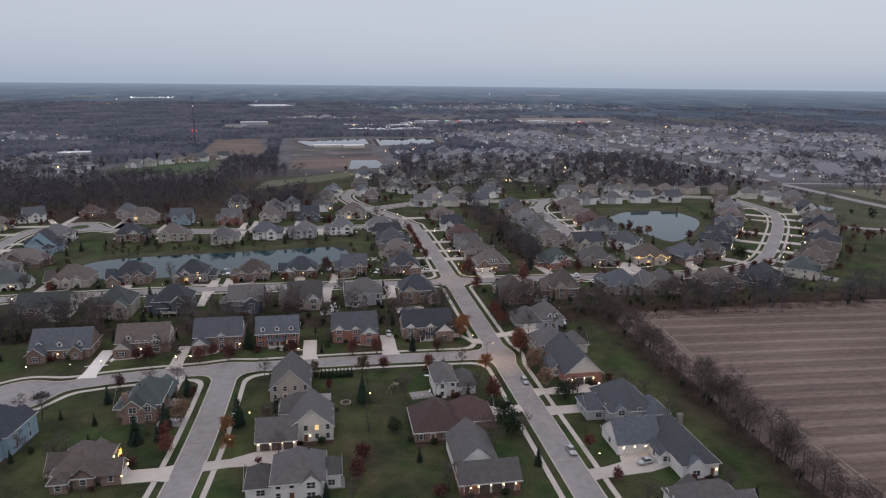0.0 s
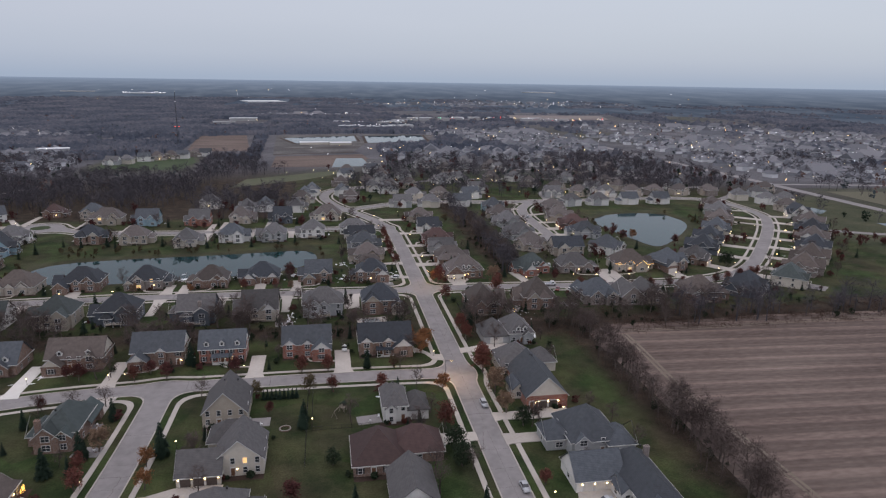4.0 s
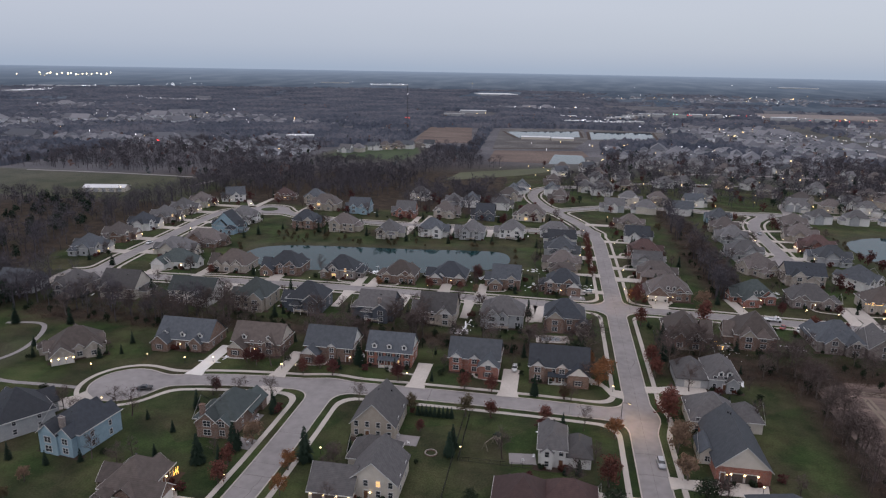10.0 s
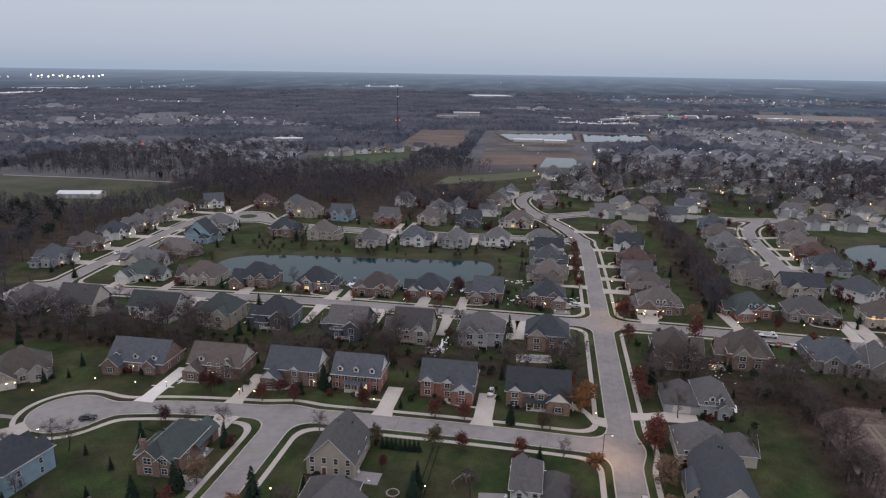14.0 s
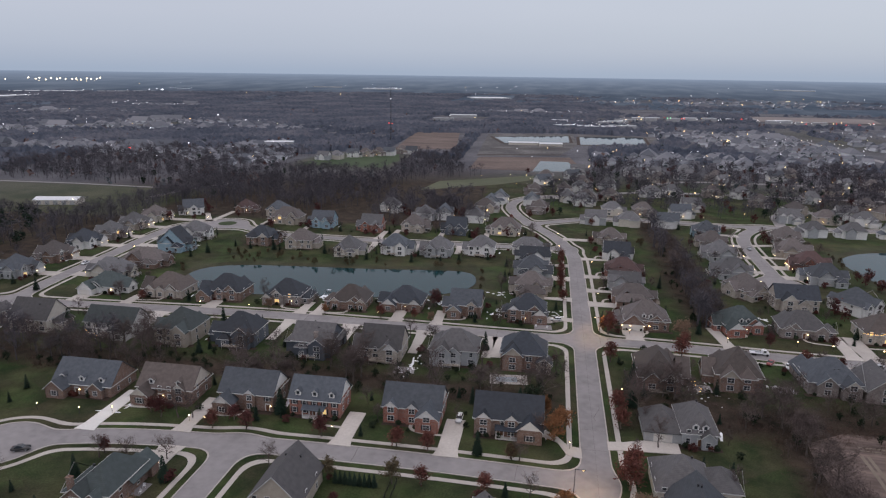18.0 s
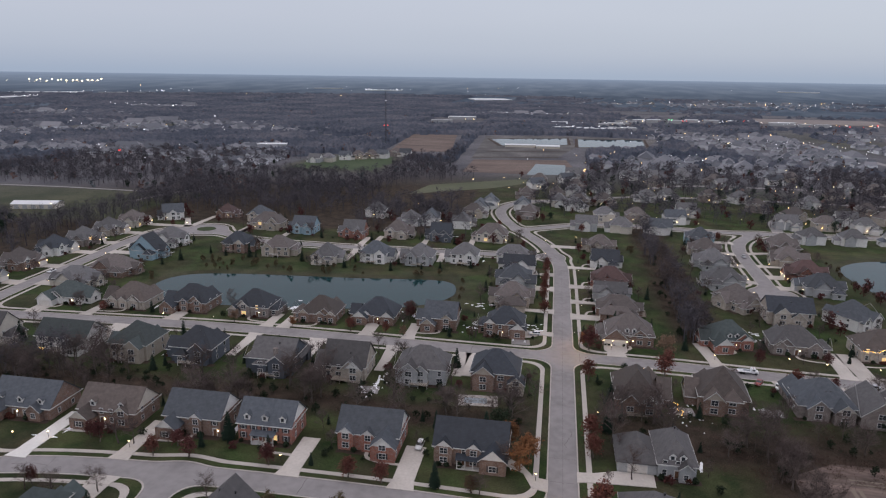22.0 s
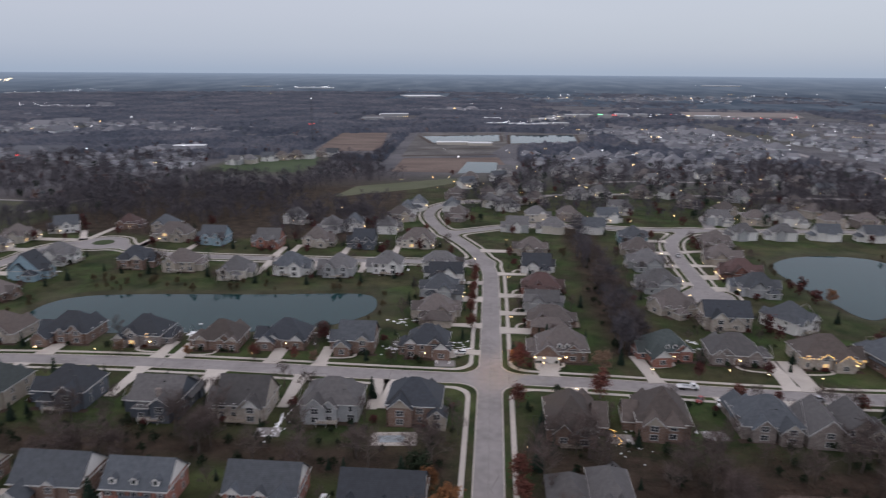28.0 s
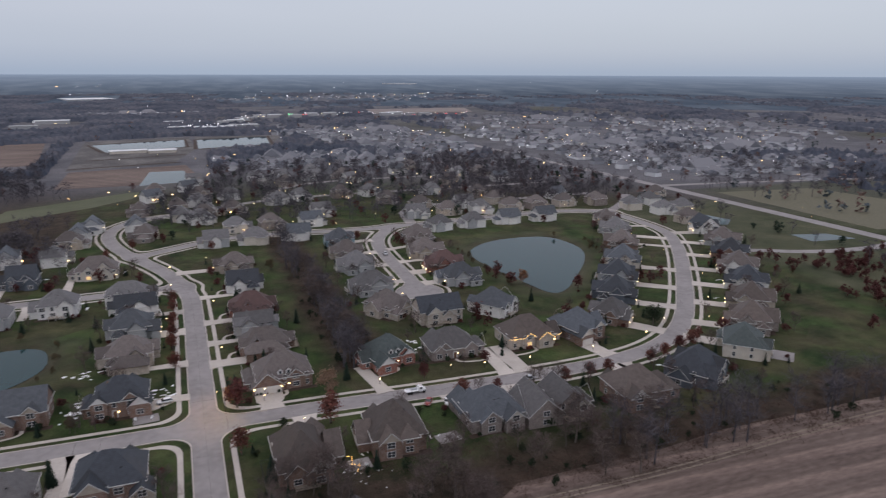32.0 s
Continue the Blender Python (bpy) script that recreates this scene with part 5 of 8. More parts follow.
# west side of the long street above the west street
house(-15.5, 152, 90, 14, 16, 1.9, "stone_tan", "roof_taupe", "hip", wing=(4, 6, 2.5, 1.3, 0), side=("L", 6, 1.2, 0), deck=True, lamps=0)
house(-16, 180, 90, 15, 16, 1.9, "siding_grey", "roof_slate", "hip", wing=(-4, 7, 3, 1.3, 1), gables=[(4, 4)])
house(-15, 207, 90, 12, 18, 1.5, "siding_white", "roof_navy", "end", lamps=0)
# houses between the long pond and the pond street, backs to the water
house(-27, 229, 180, 20, 11, 1.6, "siding_white", "roof_ash", "hip", lamps=0)
house(-52.7, 222, 180, 17, 12, 2.0, "siding_white", "roof_ash", "hip", gables=[(3, 5)], deck=True, lamps=0)
house(-76, 216, 180, 17, 13, 1.8, "siding_grey", "roof_grey", "hip", gables=[(-3, 5)], deck=True, lamps=0)
house(-101, 215, 180, 17.5, 12, 2.0, "siding_white", "roof_slate", "hip", gables=[(4, 5)], deck=True, lamps=0)
house(-126, 208, 180, 15.5, 14, 1.7, "siding_cream", "roof_ash", "hip", deck=True, lamps=0)
house(-157, 216, 180, 18, 12, 1.9, "siding_tan", "roof_taupe", "hip", gables=[(4, 5)], deck=True, lamps=0)
house(-183, 219, 180, 17.5, 12, 2.0, "brick_brown", "roof_navy", "hip", gables=[(-4, 5)], deck=True, lamps=0)
# north side of the pond street
for hx, hy, hw, wl_, rf, fm in (
    (-74, 257, 15, "siding_dark", "roof_navy", "gable"), (-102, 258, 17, "stone_tan", "roof_taupe", "hip"), (-128, 253, 16, "brick_red", "roof_ash", "gable"),
    (-162, 257, 17, "siding_blue", "roof_slate", "gable"), (-189, 262, 22, "siding_tan", "roof_brown", "hip"), (-43, 262, 21, "siding_cream", "roof_brown", "hip"),
):
    house(hx, hy, 0, hw, 12, 1.8, wl_, rf, fm, gables=[(-3.5, 4.6)], wing=(4, 5.5, 2, 1.3, 0), lit=0.15, pitch=0.95)
# the loop to the west
house(-232, 189, -90, 13, 18, 1.9, "siding_blue", "roof_navy", "gable", wing=(-3, 6, 2, 1.4, 1), deck=True, pitch=0.95)
house(-234, 216, -90, 14, 17, 2.0, "siding_white", "roof_grey", "hip", gables=[(3, 4.5)], deck=True, lamps=0)
house(-233, 158, -90, 14, 24, 1.4, "brick_brown", "roof_brown", "hip", lit=0.2, deck=True)
house(-236, 137, -90, 14, 21, 1.4, "siding_cream", "roof_ash", "hip", wing=(3, 6, 2, 1.2, 1), deck=True)
for hx, hy, wl_, rf in ((-271, 184, "siding_white", "roof_navy"), (-270, 206, "brick_grey", "roof_grey"), (-272, 232, "stone_tan", "roof_grey"), (-272, 256, "siding_cream", "roof_brown"), (-268, 156, "brick_brown", "roof_brown"), (-266, 128, "siding_grey", "roof_slate")):
    house(hx, hy, 90, 16, 15, 1.7, wl_, rf, "hip", wing=(4, 6, 2.5, 1.3, 1), gables=[(-4, 5)], lit=0.1)
house(-262, 276, 30, 16, 12, 1.9, "siding_white", "roof_slate", "gable", gables=[(0, 5)], lamps=0)
house(-232, 290, 0, 15, 11, 1.5, "brick_brown", "roof_maroon", "hip", lit=0.3)
house(-205, 284, 0, 17, 12, 1.8, "siding_tan", "roof_slate", "hip", wing=(3, 6, 3, 1.2, 1))
# east side of the long street above the east street
house(25, 112, 0, 20, 14, 1.6, "brick_brown", "roof_taupe", "hip", dormers=2, wing=(-5.5, 9.5, 1.5, 1.0, 4), lit=0.12, label="brick house with lit three-bay garage and brown roof")
house(14.5, 148, -90, 13, 19, 1.4, "brick_brown", "roof_taupe", "hip", side=("R", 6, 1.2, 1), lamps=0, deck=True)
house(14, 166, -90, 11, 16, 1.9, "siding_grey", "roof_ash", "end", lamps=0)
house(14, 191, -90, 15, 19, 1.3, "brick_red", "roof_maroon", "hip", side=("R", 5, 1.1, 1), lamps=0)
house(15, 224, -90, 14, 16, 1.6, "siding_white", "roof_navy", "end", gables=[(3, 5)], lamps=0)
house(14, 257, -90, 14, 16, 1.7, "stone_tan", "roof_taupe", "hip", wing=(-3, 6, 3, 1.2, 1))
# north side of the east street
house(63, 116, 8, 18, 13, 1.4, "brick_red", "roof_green", "hip", wing=(-4.6, 6.5, 4.5, 1.2, 0), gables=[(5, 4.6)], dormers=2, lit=0.25, label="red brick house with grey-green roof and lit lanterns", drive=(-11, 4.5))
house(85, 115, -3, 20, 13, 1.4, "brick_grey", "roof_grey", "hip", gables=[(-6, 4.4), (6, 5)], drive=(12.5, 5))
house(116, 114, 0, 21, 14, 1.6, "stone_tan", "roof_brown", "hip", wing=(4, 6, 2.5, 1.4, 0), gables=[(-2, 4)], lit=0.3, label="tan stone house outlined in golden string lights", drive=(-13, 7))
house(139.5, 112, 12, 17, 15, 1.8, "brick_brown", "roof_slate", "hip", wing=(-4.5, 6.5, 3, 1.4, 1), gables=[(4, 5)], lamps=0)
house(164, 124, 38, 15, 14, 1.6, "brick_brown", "roof_grey", "hip", wing=(-3, 7, 3, 1.2, 1))
# along the curve to the north-east: inner side, then outer side
for hx, hy, wl_, rf, ws in ((183, 146, "siding_dark", "roof_navy", 1), (200, 168, "siding_grey", "roof_navy", 1), (220, 192, "siding_cream", "roof_slate", 1), (241, 222, "brick_brown", "roof_brown", 0), (258, 252, "siding_grey", "roof_grey", 1)):
    house(hx, hy, 50, 17, 16, 1.8, wl_, rf, "hip", wing=(-4, 6.5, 2.5, 1.3, ws), gables=[(4, 5)], deck=True, lit=0.15)
for hx, hy, wl_, rf in ((203, 107, "brick_grey", "roof_brown"), (222, 126, "siding_tan", "roof_brown"), (241, 147, "siding_white", "roof_navy"), (257, 169, "siding_white", "roof_brown"), (274, 192, "brick_brown", "roof_navy"), (291, 216, "siding_grey", "roof_brown")):
    house(hx, hy, 229, 17, 16, 1.8, wl_, rf, "hip", wing=(4, 6.5, 3, 1.3, 1), gables=[(-4, 5)], lit=0.12)
house(303, 243, 255, 18, 15, 1.8, "siding_white", "roof_navy", "gable", wing=(3, 7, 3, 1.4, 4), lit=0.3)
house(270, 282, 70, 17, 14, 1.7, "stone_tan", "roof_taupe", "hip", lit=0.4)
# south side of the east street: backs to the field
house(22.5, 77, 180, 16, 18, 1.5, "brick_brown", "roof_brown", "hip", wing=(-5, 6, 2.5, 1.2, 1), pitch=0.98, deck=True)
house(49, 78, 176, 17, 15, 1.9, "brick_brown", "roof_brown", "hip", wing=(-5, 6.5, 3, 1.3, 1), gables=[(4, 5)], pitch=0.98)
house(78, 79, 180, 19, 14, 1.6, "brick_grey", "roof_slate", "hip", wing=(5, 7, 4, 1.2, 1), gables=[(-4, 5)], lit=0.2)
house(102, 77, 176, 9.5, 14, 1.7, "brick_grey", "roof_grey", "end", blocks=[(4.2, 15.0, 1.0, 16.5, 1.5, "gy", 1), (-8.0, -4.0, 3, 11, 1.2, "hip", 0)], lamps=0, deck=True)
house(127, 75, 176, 19, 14, 1.8, "brick_brown", "roof_brown", "hip", gables=[(5, 5)], side=("L", 5, 1.3, 0), lamps=0, deck=True)
house(152, 80, 208, 20, 14, 1.6, "siding_dark", "roof_navy", "hip", gables=[(-4, 5), (4, 5)], lamps=0, deck=True)
house(181, 88, 226, 16, 13, 1.9, "siding_cream", "roof_green", "hip", blocks=[(-9.5, -2.0, -2.0, 7.0, 1.2, "hip", 1), (1.0, 7.0, 8.0, 15.0, 1.7, "hip", 0)], lamps=0, deck=True)
# round the hook street
house(93, 160, 180, 18, 11.5, 2.1, "stone_tan", "roof_navy", "gable", blocks=[(-6.0, 1.0, 9.0, 13.0, 1.1, "gy", 0), (-8.5, -4.5, -0.6, 6.0, 2.2, "gy", 0)], deck=True, lamps=0, lit=0.2)
house(82, 173, 120, 18, 15, 1.6, "stone_tan", "roof_taupe", "hip", gables=[(-4, 5)], lamps=0)
house(86, 200, 90, 14, 19, 1.7, "siding_grey", "roof_grey", "hip", gables=[(-3, 5)], deck=True, lamps=0)
house(87, 236, 90, 16, 17, 1.6, "siding_grey", "roof_ash", "hip", wing=(3, 6, 2, 1.2, 1), deck=True, lamps=0)
house(88, 262, 90, 15, 17, 1.6, "siding_tan", "roof_taupe", "hip", wing=(3, 6, 2, 1.2, 1), lamps=0)
house(90, 290, 90, 15, 16, 1.7, "siding_blue", "roof_slate", "hip", wing=(3, 6, 2, 1.2, 1), lamps=0)
house(114, 161, 215, 16, 15, 1.8, "siding_white", "roof_slate", "hip", deck=True, lamps=0)
house(113, 198, -90, 15, 19, 1.6, "siding_grey", "roof_slate", "hip", wing=(-3, 6, 3, 1.2, 1), lamps=0)
house(114, 223, -90, 15, 19, 1.5, "brick_red", "roof_maroon", "hip", wing=(3, 7, 3, 1.2, 4))
house(114, 250, -90, 16, 18, 1.6, "siding_tan", "roof_brown", "hip", wing=(3, 6, 2, 1.2, 0), lamps=0)
house(121, 281, -75, 15, 17, 1.7, "brick_grey", "roof_taupe", "hip", wing=(3, 6, 2, 1.2, 0), lamps=0)
# ---- drives, garden paths and shrub beds, one set a house ----
yrng = random.Random(23)


def reach_street(x, y, dx, dy, far=42):
    """How far it is from a point along a heading to the edge of the carriageway, or None."""
    k = np.arange(0, far, 0.25)
    f = street_distance(x + k * dx, y + k * dy)
    hit = np.nonzero(f < 0.1)[0]
    return float(k[hit[0]]) if len(hit) else None




def leaf_quads(centres, size, rng, flat=0.0):
    """Small four-cornered leaves turned every way round the given points."""
    n = len(centres)
    a, b = rng.randn(n, 3), rng.randn(n, 3)
    if flat:
        a[:, 2] *= flat
        b[:, 2] *= flat
    a /= np.linalg.norm(a, axis=1)[:, None]
    b -= (a * b).sum(1)[:, None] * a
    b /= np.linalg.norm(b, axis=1)[:, None] + 1e-9
    s = size * (0.6 + 0.8 * rng.rand(n))[:, None]
    a, b = a * s, b * s * 0.6
    return np.stack([centres - a - b, centres + a - b, centres + a + b, centres - a + b], 1)


def shrub_mesh(seed):
    r = np.random.RandomState(seed)
    u = r.randn(150, 3)
    u /= np.linalg.norm(u, axis=1)[:, None]
    c = u * (0.55 + 0.45 * r.rand(150, 1)) * (0.75, 0.75, 0.6) + (0, 0, 0.6)
    return quad_mesh("shrub", leaf_quads(c, 0.22, r))


SHRUBS = [shrub_mesh(40 + i) for i in range(4)]
for px, py, rot, w, d, drive, st, lab in PLACED:
    a = radians(rot)
    ahead = (math.sin(a), -math.cos(a))
    end_x = None
    if abs(drive[0]) < 60:
        sx, sy = world_of(px, py, rot, drive[0], drive[2])
        far = reach_street(sx, sy, *ahead)
        if far:
            hw = drive[1] / 2
            mouth = max(2.2, min(hw, 3.0))
            bend = -min(far * 0.45, 7)
            local = [(drive[0] - hw, drive[2]), (drive[0] + hw, drive[2]), (drive[0] + hw, drive[2] + bend), (drive[0] + mouth, drive[2] - far + 3.5), (drive[0] + mouth + 0.8, drive[2] - far - 0.2), (drive[0] - mouth - 0.8, drive[2] - far - 0.2), (drive[0] - mouth, drive[2] - far + 3.5), (drive[0] - hw, drive[2] + bend)]
            driveway([world_of(px, py, rot, *p) for p in local], fresh=(px == -129))
            end_x = drive[0]
    facing = ahead[0] * (-20 - px) + ahead[1] * (-150 - py) > 0
    if facing and py < 235 and end_x is not None and abs(end_x) > 2:
        s = 1 if end_x > 0 else -1
        tip = min(abs(end_x) - 1.5, w / 2 + 1.0) * s
        walkway([world_of(px, py, rot, *p) for p in ((0, -0.6), (0.2, -3.2), (tip * 0.4, -4.6), (tip, -4.8), (end_x, -5.0))])
    if py < 235:
        bed = new("shrub_bed")
        bed.matrix_world = pose(px, py, 0, 0, 0, rot)
        tagged(bed, label=yrng.choice(("mulched bed of low green shrubs along the wall", "dark mulch bed with clipped shrubs by the house")), category="shrub bed")
        front = facing
        y0 = -1.0 if front else d + 1.0
        bm = bmesh.new()
        ring = []
        n = 9
        for i in range(n + 1):
            ring.append((-w / 2 + w * i / n, (y0 - 0.9 - 0.5 * yrng.random()) if front else (y0 + 0.9 + 0.5 * yrng.random())))
        ring += [(w / 2, 0.0 if front else d), (-w / 2, 0.0 if front else d)]
        bm.faces.new([bm.verts.new((x, y, 0.06)) for x, y in ring])
        part("mulch", bm, "mulch", bed)
        for i in range(4 if front else 1):
            ob = part_of("shrub", yrng.choice(SHRUBS), None, bed)
            if not ob.data.materials:
                ob.data.materials.append(MATS["shrub_green" if SHRUBS.index(ob.data) != 2 else "shrub_red"])
            k = yrng.uniform(0.7, 1.35)
            cx = yrng.uniform(-w / 2 + 0.8, w / 2 - 0.8)
            for q in range(6):
                if abs(cx) > 1.5:
                    break
                cx = yrng.uniform(-w / 2 + 0.8, w / 2 - 0.8)
            ob.matrix_basis = pose(cx, y0 + (-0.1 if front else 0.1), 0.0, 0, 0, yrng.uniform(0, 360)) @ Matrix.Diagonal((k, k, k, 1))
driveway([(13.5, 25), (23, 25), (23, 19.5), (13, 19), (6, 18.5), (3.6, 18), (3.6, 22.5), (8, 23)])
driveway([(15, -70.5), (26.5, -70.5), (26.5, -77.5), (20, -79.5), (12, -80), (6, -80.5), (3.6, -81), (3.6, -76), (9, -75.5), (14, -74)])
driveway([(16.5, -27.5), (27.5, -27.5), (26.5, -33), (14, -33.5), (6, -32.5), (3.6, -33.5), (3.6, -28), (8, -28.5)])
driveway([(8, -41), (14, -41), (14, -46), (8, -46), (3.6, -46.5), (3.6, -40.5)])
driveway([(-15, -38), (-3.6, -38.5), (-3.6, -43), (-15, -44)])
# longer drives that bend round to a side street
driveway([(-15, 18), (-14.5, 22), (-10, 19.5), (-7.6, 13.5), (-3.6, 12.4), (-3.6, 17.6), (-7.2, 18.2), (-11, 24), (-15, 26)])
driveway([(-82, -54.5), (-70.5, -54.5), (-70, -60.5), (-78, -61.5), (-88, -61), (-94.6, -62), (-94.6, -57.5), (-88, -57)])
driveway([(-17, 112), (-13.6, 112), (-8, 115.6), (-3.7, 115), (-3.7, 119.4), (-9, 120), (-14, 119)])

# ---- yard lamps: a post with a lit lantern by each drive ----
def yard_lamp():
    ob = new("yard_lamp")
    tagged(ob, label="black post lamp with a warm lit lantern", category="lamp", group="yard lamps")
    bm = bmesh.new()
    bmesh.ops.create_cone(bm, cap_ends=True, segments=8, radius1=0.07, radius2=0.05, depth=1.9, matrix=pose(0, 0, 0.95))
    bmesh.ops.create_cone(bm, cap_ends=True, segments=8, radius1=0.14, radius2=0.1, depth=0.2, matrix=pose(0, 0, 0.1))
    part("post", bm, "metal_dark", ob)
    bm = bmesh.new()
    bmesh.ops.create_icosphere(bm, subdivisions=2, radius=0.2, matrix=pose(0, 0, 2.08))
    part("lantern", bm, "lamp_warm", ob, "glowing warm lantern")
    bm = bmesh.new()
    bmesh.ops.create_cone(bm, cap_ends=True, segments=8, radius1=0.24, radius2=0.03, depth=0.16, matrix=pose(0, 0, 2.32))
    part("cap", bm, "metal_dark", ob)
    return ob


LAMPS_WEST = [(-163.4, 9.4), (-176.8, -1.5), (-115.5, 11.2), (-72.9, 12.8), (-6.8, 16.8), (-49.4, -27.5), (-85.3, -35.1), (-149.6, 9.5), (-140.3, 11.5), (-8.4, -46.1), (-104.2, -51.3), (-88.9, -50.1), (-158.3, -21.7), (-162.5, 103.2), (-11.0, 188.1), (-83.9, 105.1), (-200.8, 89.1), (-244.0, 262.0), (-140.4, 103.8), (-264.6, 147.3), (-245.4, 181.7), (-110.4, 10.9), (-10.3, 266.4), (-16.1, 178.6), (-9.5, 235.3)]
LAMPS_EAST = [(7.9, 149.9), (10.1, 52.5), (8.5, -72.1), (25.3, -31.0), (8.8, -22.6), (7.6, 111.7), (17.8, 106.3), (54.2, 104.5), (91.5, 103.9), (79.8, 106.2), (27.0, 87.8), (72.6, 85.1), (108.3, 102.5), (134.6, 102.9), (161.5, 107.2), (92.4, 256.5), (92.1, 233.2), (90.4, 206.2), (88, 184.9), (249.8, 206.6), (225.8, 178.5), (177.6, 116.9), (213.9, 131.8), (196.5, 112.4), (7.8, 204.5), (8, 279.0), (262, 190), (238, 162), (110, 240), (111, 212)]
first_lamp = None
for lx, ly in LAMPS_WEST + LAMPS_EAST:
    if first_lamp is None:
        first_lamp = yard_lamp()
        first_lamp.matrix_world = pose(lx, ly, 0)
    else:
        copy_thing(first_lamp, pose(lx, ly, 0))


# ---- street lamps over the two junctions, their sodium light real ----
def street_lamp(x, y, turn):
    ob = new("street_lamp")
    ob.matrix_world = pose(x, y, 0, 0, 0, turn)
    tagged(ob, label="tall street lamp lighting the junction orange", category="street lamp")
    bm = bmesh.new()
    bmesh.ops.create_cone(bm, cap_ends=True, segments=8, radius1=0.11, radius2=0.07, depth=7.5, matrix=pose(0, 0, 3.75))
    part("pole", bm, "metal_dark", ob)
    bm = bmesh.new()
    add_box(bm, 0, 1.8, -0.04, 0.04, 7.35, 7.45)
    part("arm", bm, "metal_dark", ob)
    bm = bmesh.new()
    add_box(bm, 1.6, 2.4, -0.16, 0.16, 7.28, 7.46)
    head = part("head", bm, "metal_dark", ob)
    bm = bmesh.new()
    add_box(bm, 1.7, 2.3, -0.12, 0.12, 7.2, 7.27)
    part("lens", bm, "lamp_warm", head, "glowing orange lens")
    light = bpy.data.lights.new("street_light", "POINT")
    light.energy, light.color, light.shadow_soft_size = 1900, (1.0, 0.55, 0.2), 0.3
    lo = new("street_light", light)
    lx, ly = world_of(x, y, turn, 2.0, 0)
    lo.location = (lx, ly, 6.9)


street_lamp(-6.2, -4.5, 0)
street_lamp(6.0, 103.0, 180)


# ---- vehicles ----
def car(x, y, rot, paint, label, estate=False):
    ob = new("car")
    ob.matrix_world = pose(x, y, 0.17 if abs(x) > 5 else 0.02, 0, 0, rot)
    tagged(ob, label=label, category="car")
    L, W = 4.7, 1.82
    bm = bmesh.new()
    prof = [(-2.35, 0.35), (-2.35, 0.85), (-1.5, 0.98), (1.9 if estate else 1.6, 1.0), (2.35, 0.92), (2.35, 0.35)]
    left = [bm.verts.new((px, -W / 2, pz)) for px, pz in prof]
    right = [bm.verts.new((px, W / 2, pz)) for px, pz in prof]
    bm.faces.new(left), bm.faces.new(right[::-1])
    for i in range(len(prof)):
        j = (i + 1) % len(prof)
        bm.faces.new((left[j], left[i], right[i], right[j]))
    bmesh.ops.recalc_face_normals(bm, faces=bm.faces[:])
    bmesh.ops.bevel(bm, geom=bm.edges[:], offset=0.09, segments=2, affect="EDGES")
    part("body", bm, paint, ob, smooth=True)
    bm = bmesh.new()
    back = 2.15 if estate else 1.45
    lo = [(-0.95, 0.97), (back, 0.97)]
    hi = [(-0.25, 1.48), (back - (0.25 if estate else 0.55), 1.48)]
    v = []
    for (px, pz), k in ((lo[0], 0.86), (lo[1], 0.86), (hi[1], 0.7), (hi[0], 0.7)):
        v.append((bm.verts.new((px, -k, pz)), bm.verts.new((px, k, pz))))
    bm.faces.new([q[0] for q in v]), bm.faces.new([q[1] for q in v][::-1])
    for i in range(4):
        j = (i + 1) % 4
        bm.faces.new((v[j][0], v[i][0], v[i][1], v[j][1]))
    bmesh.ops.recalc_face_normals(bm, faces=bm.faces[:])
    part("glasshouse", bm, "pane_glass", ob, "dark windows")
    bm = bmesh.new()
    add_box(bm, hi[0][0] - 0.02, hi[1][0] + 0.02, -0.68, 0.68, 1.47, 1.53)
    bmesh.ops.bevel(bm, geom=bm.edges[:], offset=0.025, segments=1, affect="EDGES")
    part("car_roof", bm, paint, ob)
    for wx in (-1.45, 1.4):
        for wy in (-0.82, 0.82):
            wh = part_of("wheel", shared_mesh(("wheel",), lambda b: bmesh.ops.create_cone(b, cap_ends=True, segments=14, radius1=0.33, radius2=0.33, depth=0.22, matrix=pose(0, 0, 0, 90))), "rubber", ob)
            wh.location = (wx, wy, 0.33)
            part_of("rim", shared_mesh(("rim",), lambda b: bmesh.ops.create_cone(b, cap_ends=True, segments=10, radius1=0.2, radius2=0.2, depth=0.24, matrix=pose(0, 0, 0, 90))), "paint_silver", wh)
    for wy in (-0.62, 0.62):
        hl = part_of("headlight", shared_mesh(("headlight",), lambda b: add_box(b, -0.06, 0.02, -0.2, 0.2, -0.08, 0.08)), "frame_white", ob)
        hl.location = (-2.33, wy, 0.72)
        tl = part_of("tail_light", shared_mesh(("tail_light",), lambda b: add_box(b, -0.02, 0.06, -0.2, 0.2, -0.08, 0.08)), "paint_red", ob)
        tl.location = (2.33, wy, 0.78)
    return ob


car(2.6, -22.8, 91, "paint_silver", "silver hatchback parked at the kerb of the street", True)
car(2.6, -67.0, 90, "paint_silver", "silver saloon parked at the kerb beside a lawn")
car(-151, -11.3, 200, "paint_black", "black saloon parked in the turning circle")
car(20, -75.5, 10, "paint_silver", "silver car parked on the white house's drive")
car(-38.6, 26.5, 88, "paint_white", "white van-like estate parked on a pale drive", True)
car(-11, 115.5, 8, "paint_white", "white estate car parked on a corner drive", True)
car(-20.2, 161.5, 0, "paint_white", "white pickup-like car parked beside a garage", True)
car(64.5, 86.5, 60, "paint_red", "dark red car parked on a pale drive")
car(70, 84.5, 75, "paint_white", "white saloon parked on a pale drive")
car(101, 90, 5, "paint_silver", "grey saloon parked at the kerb")
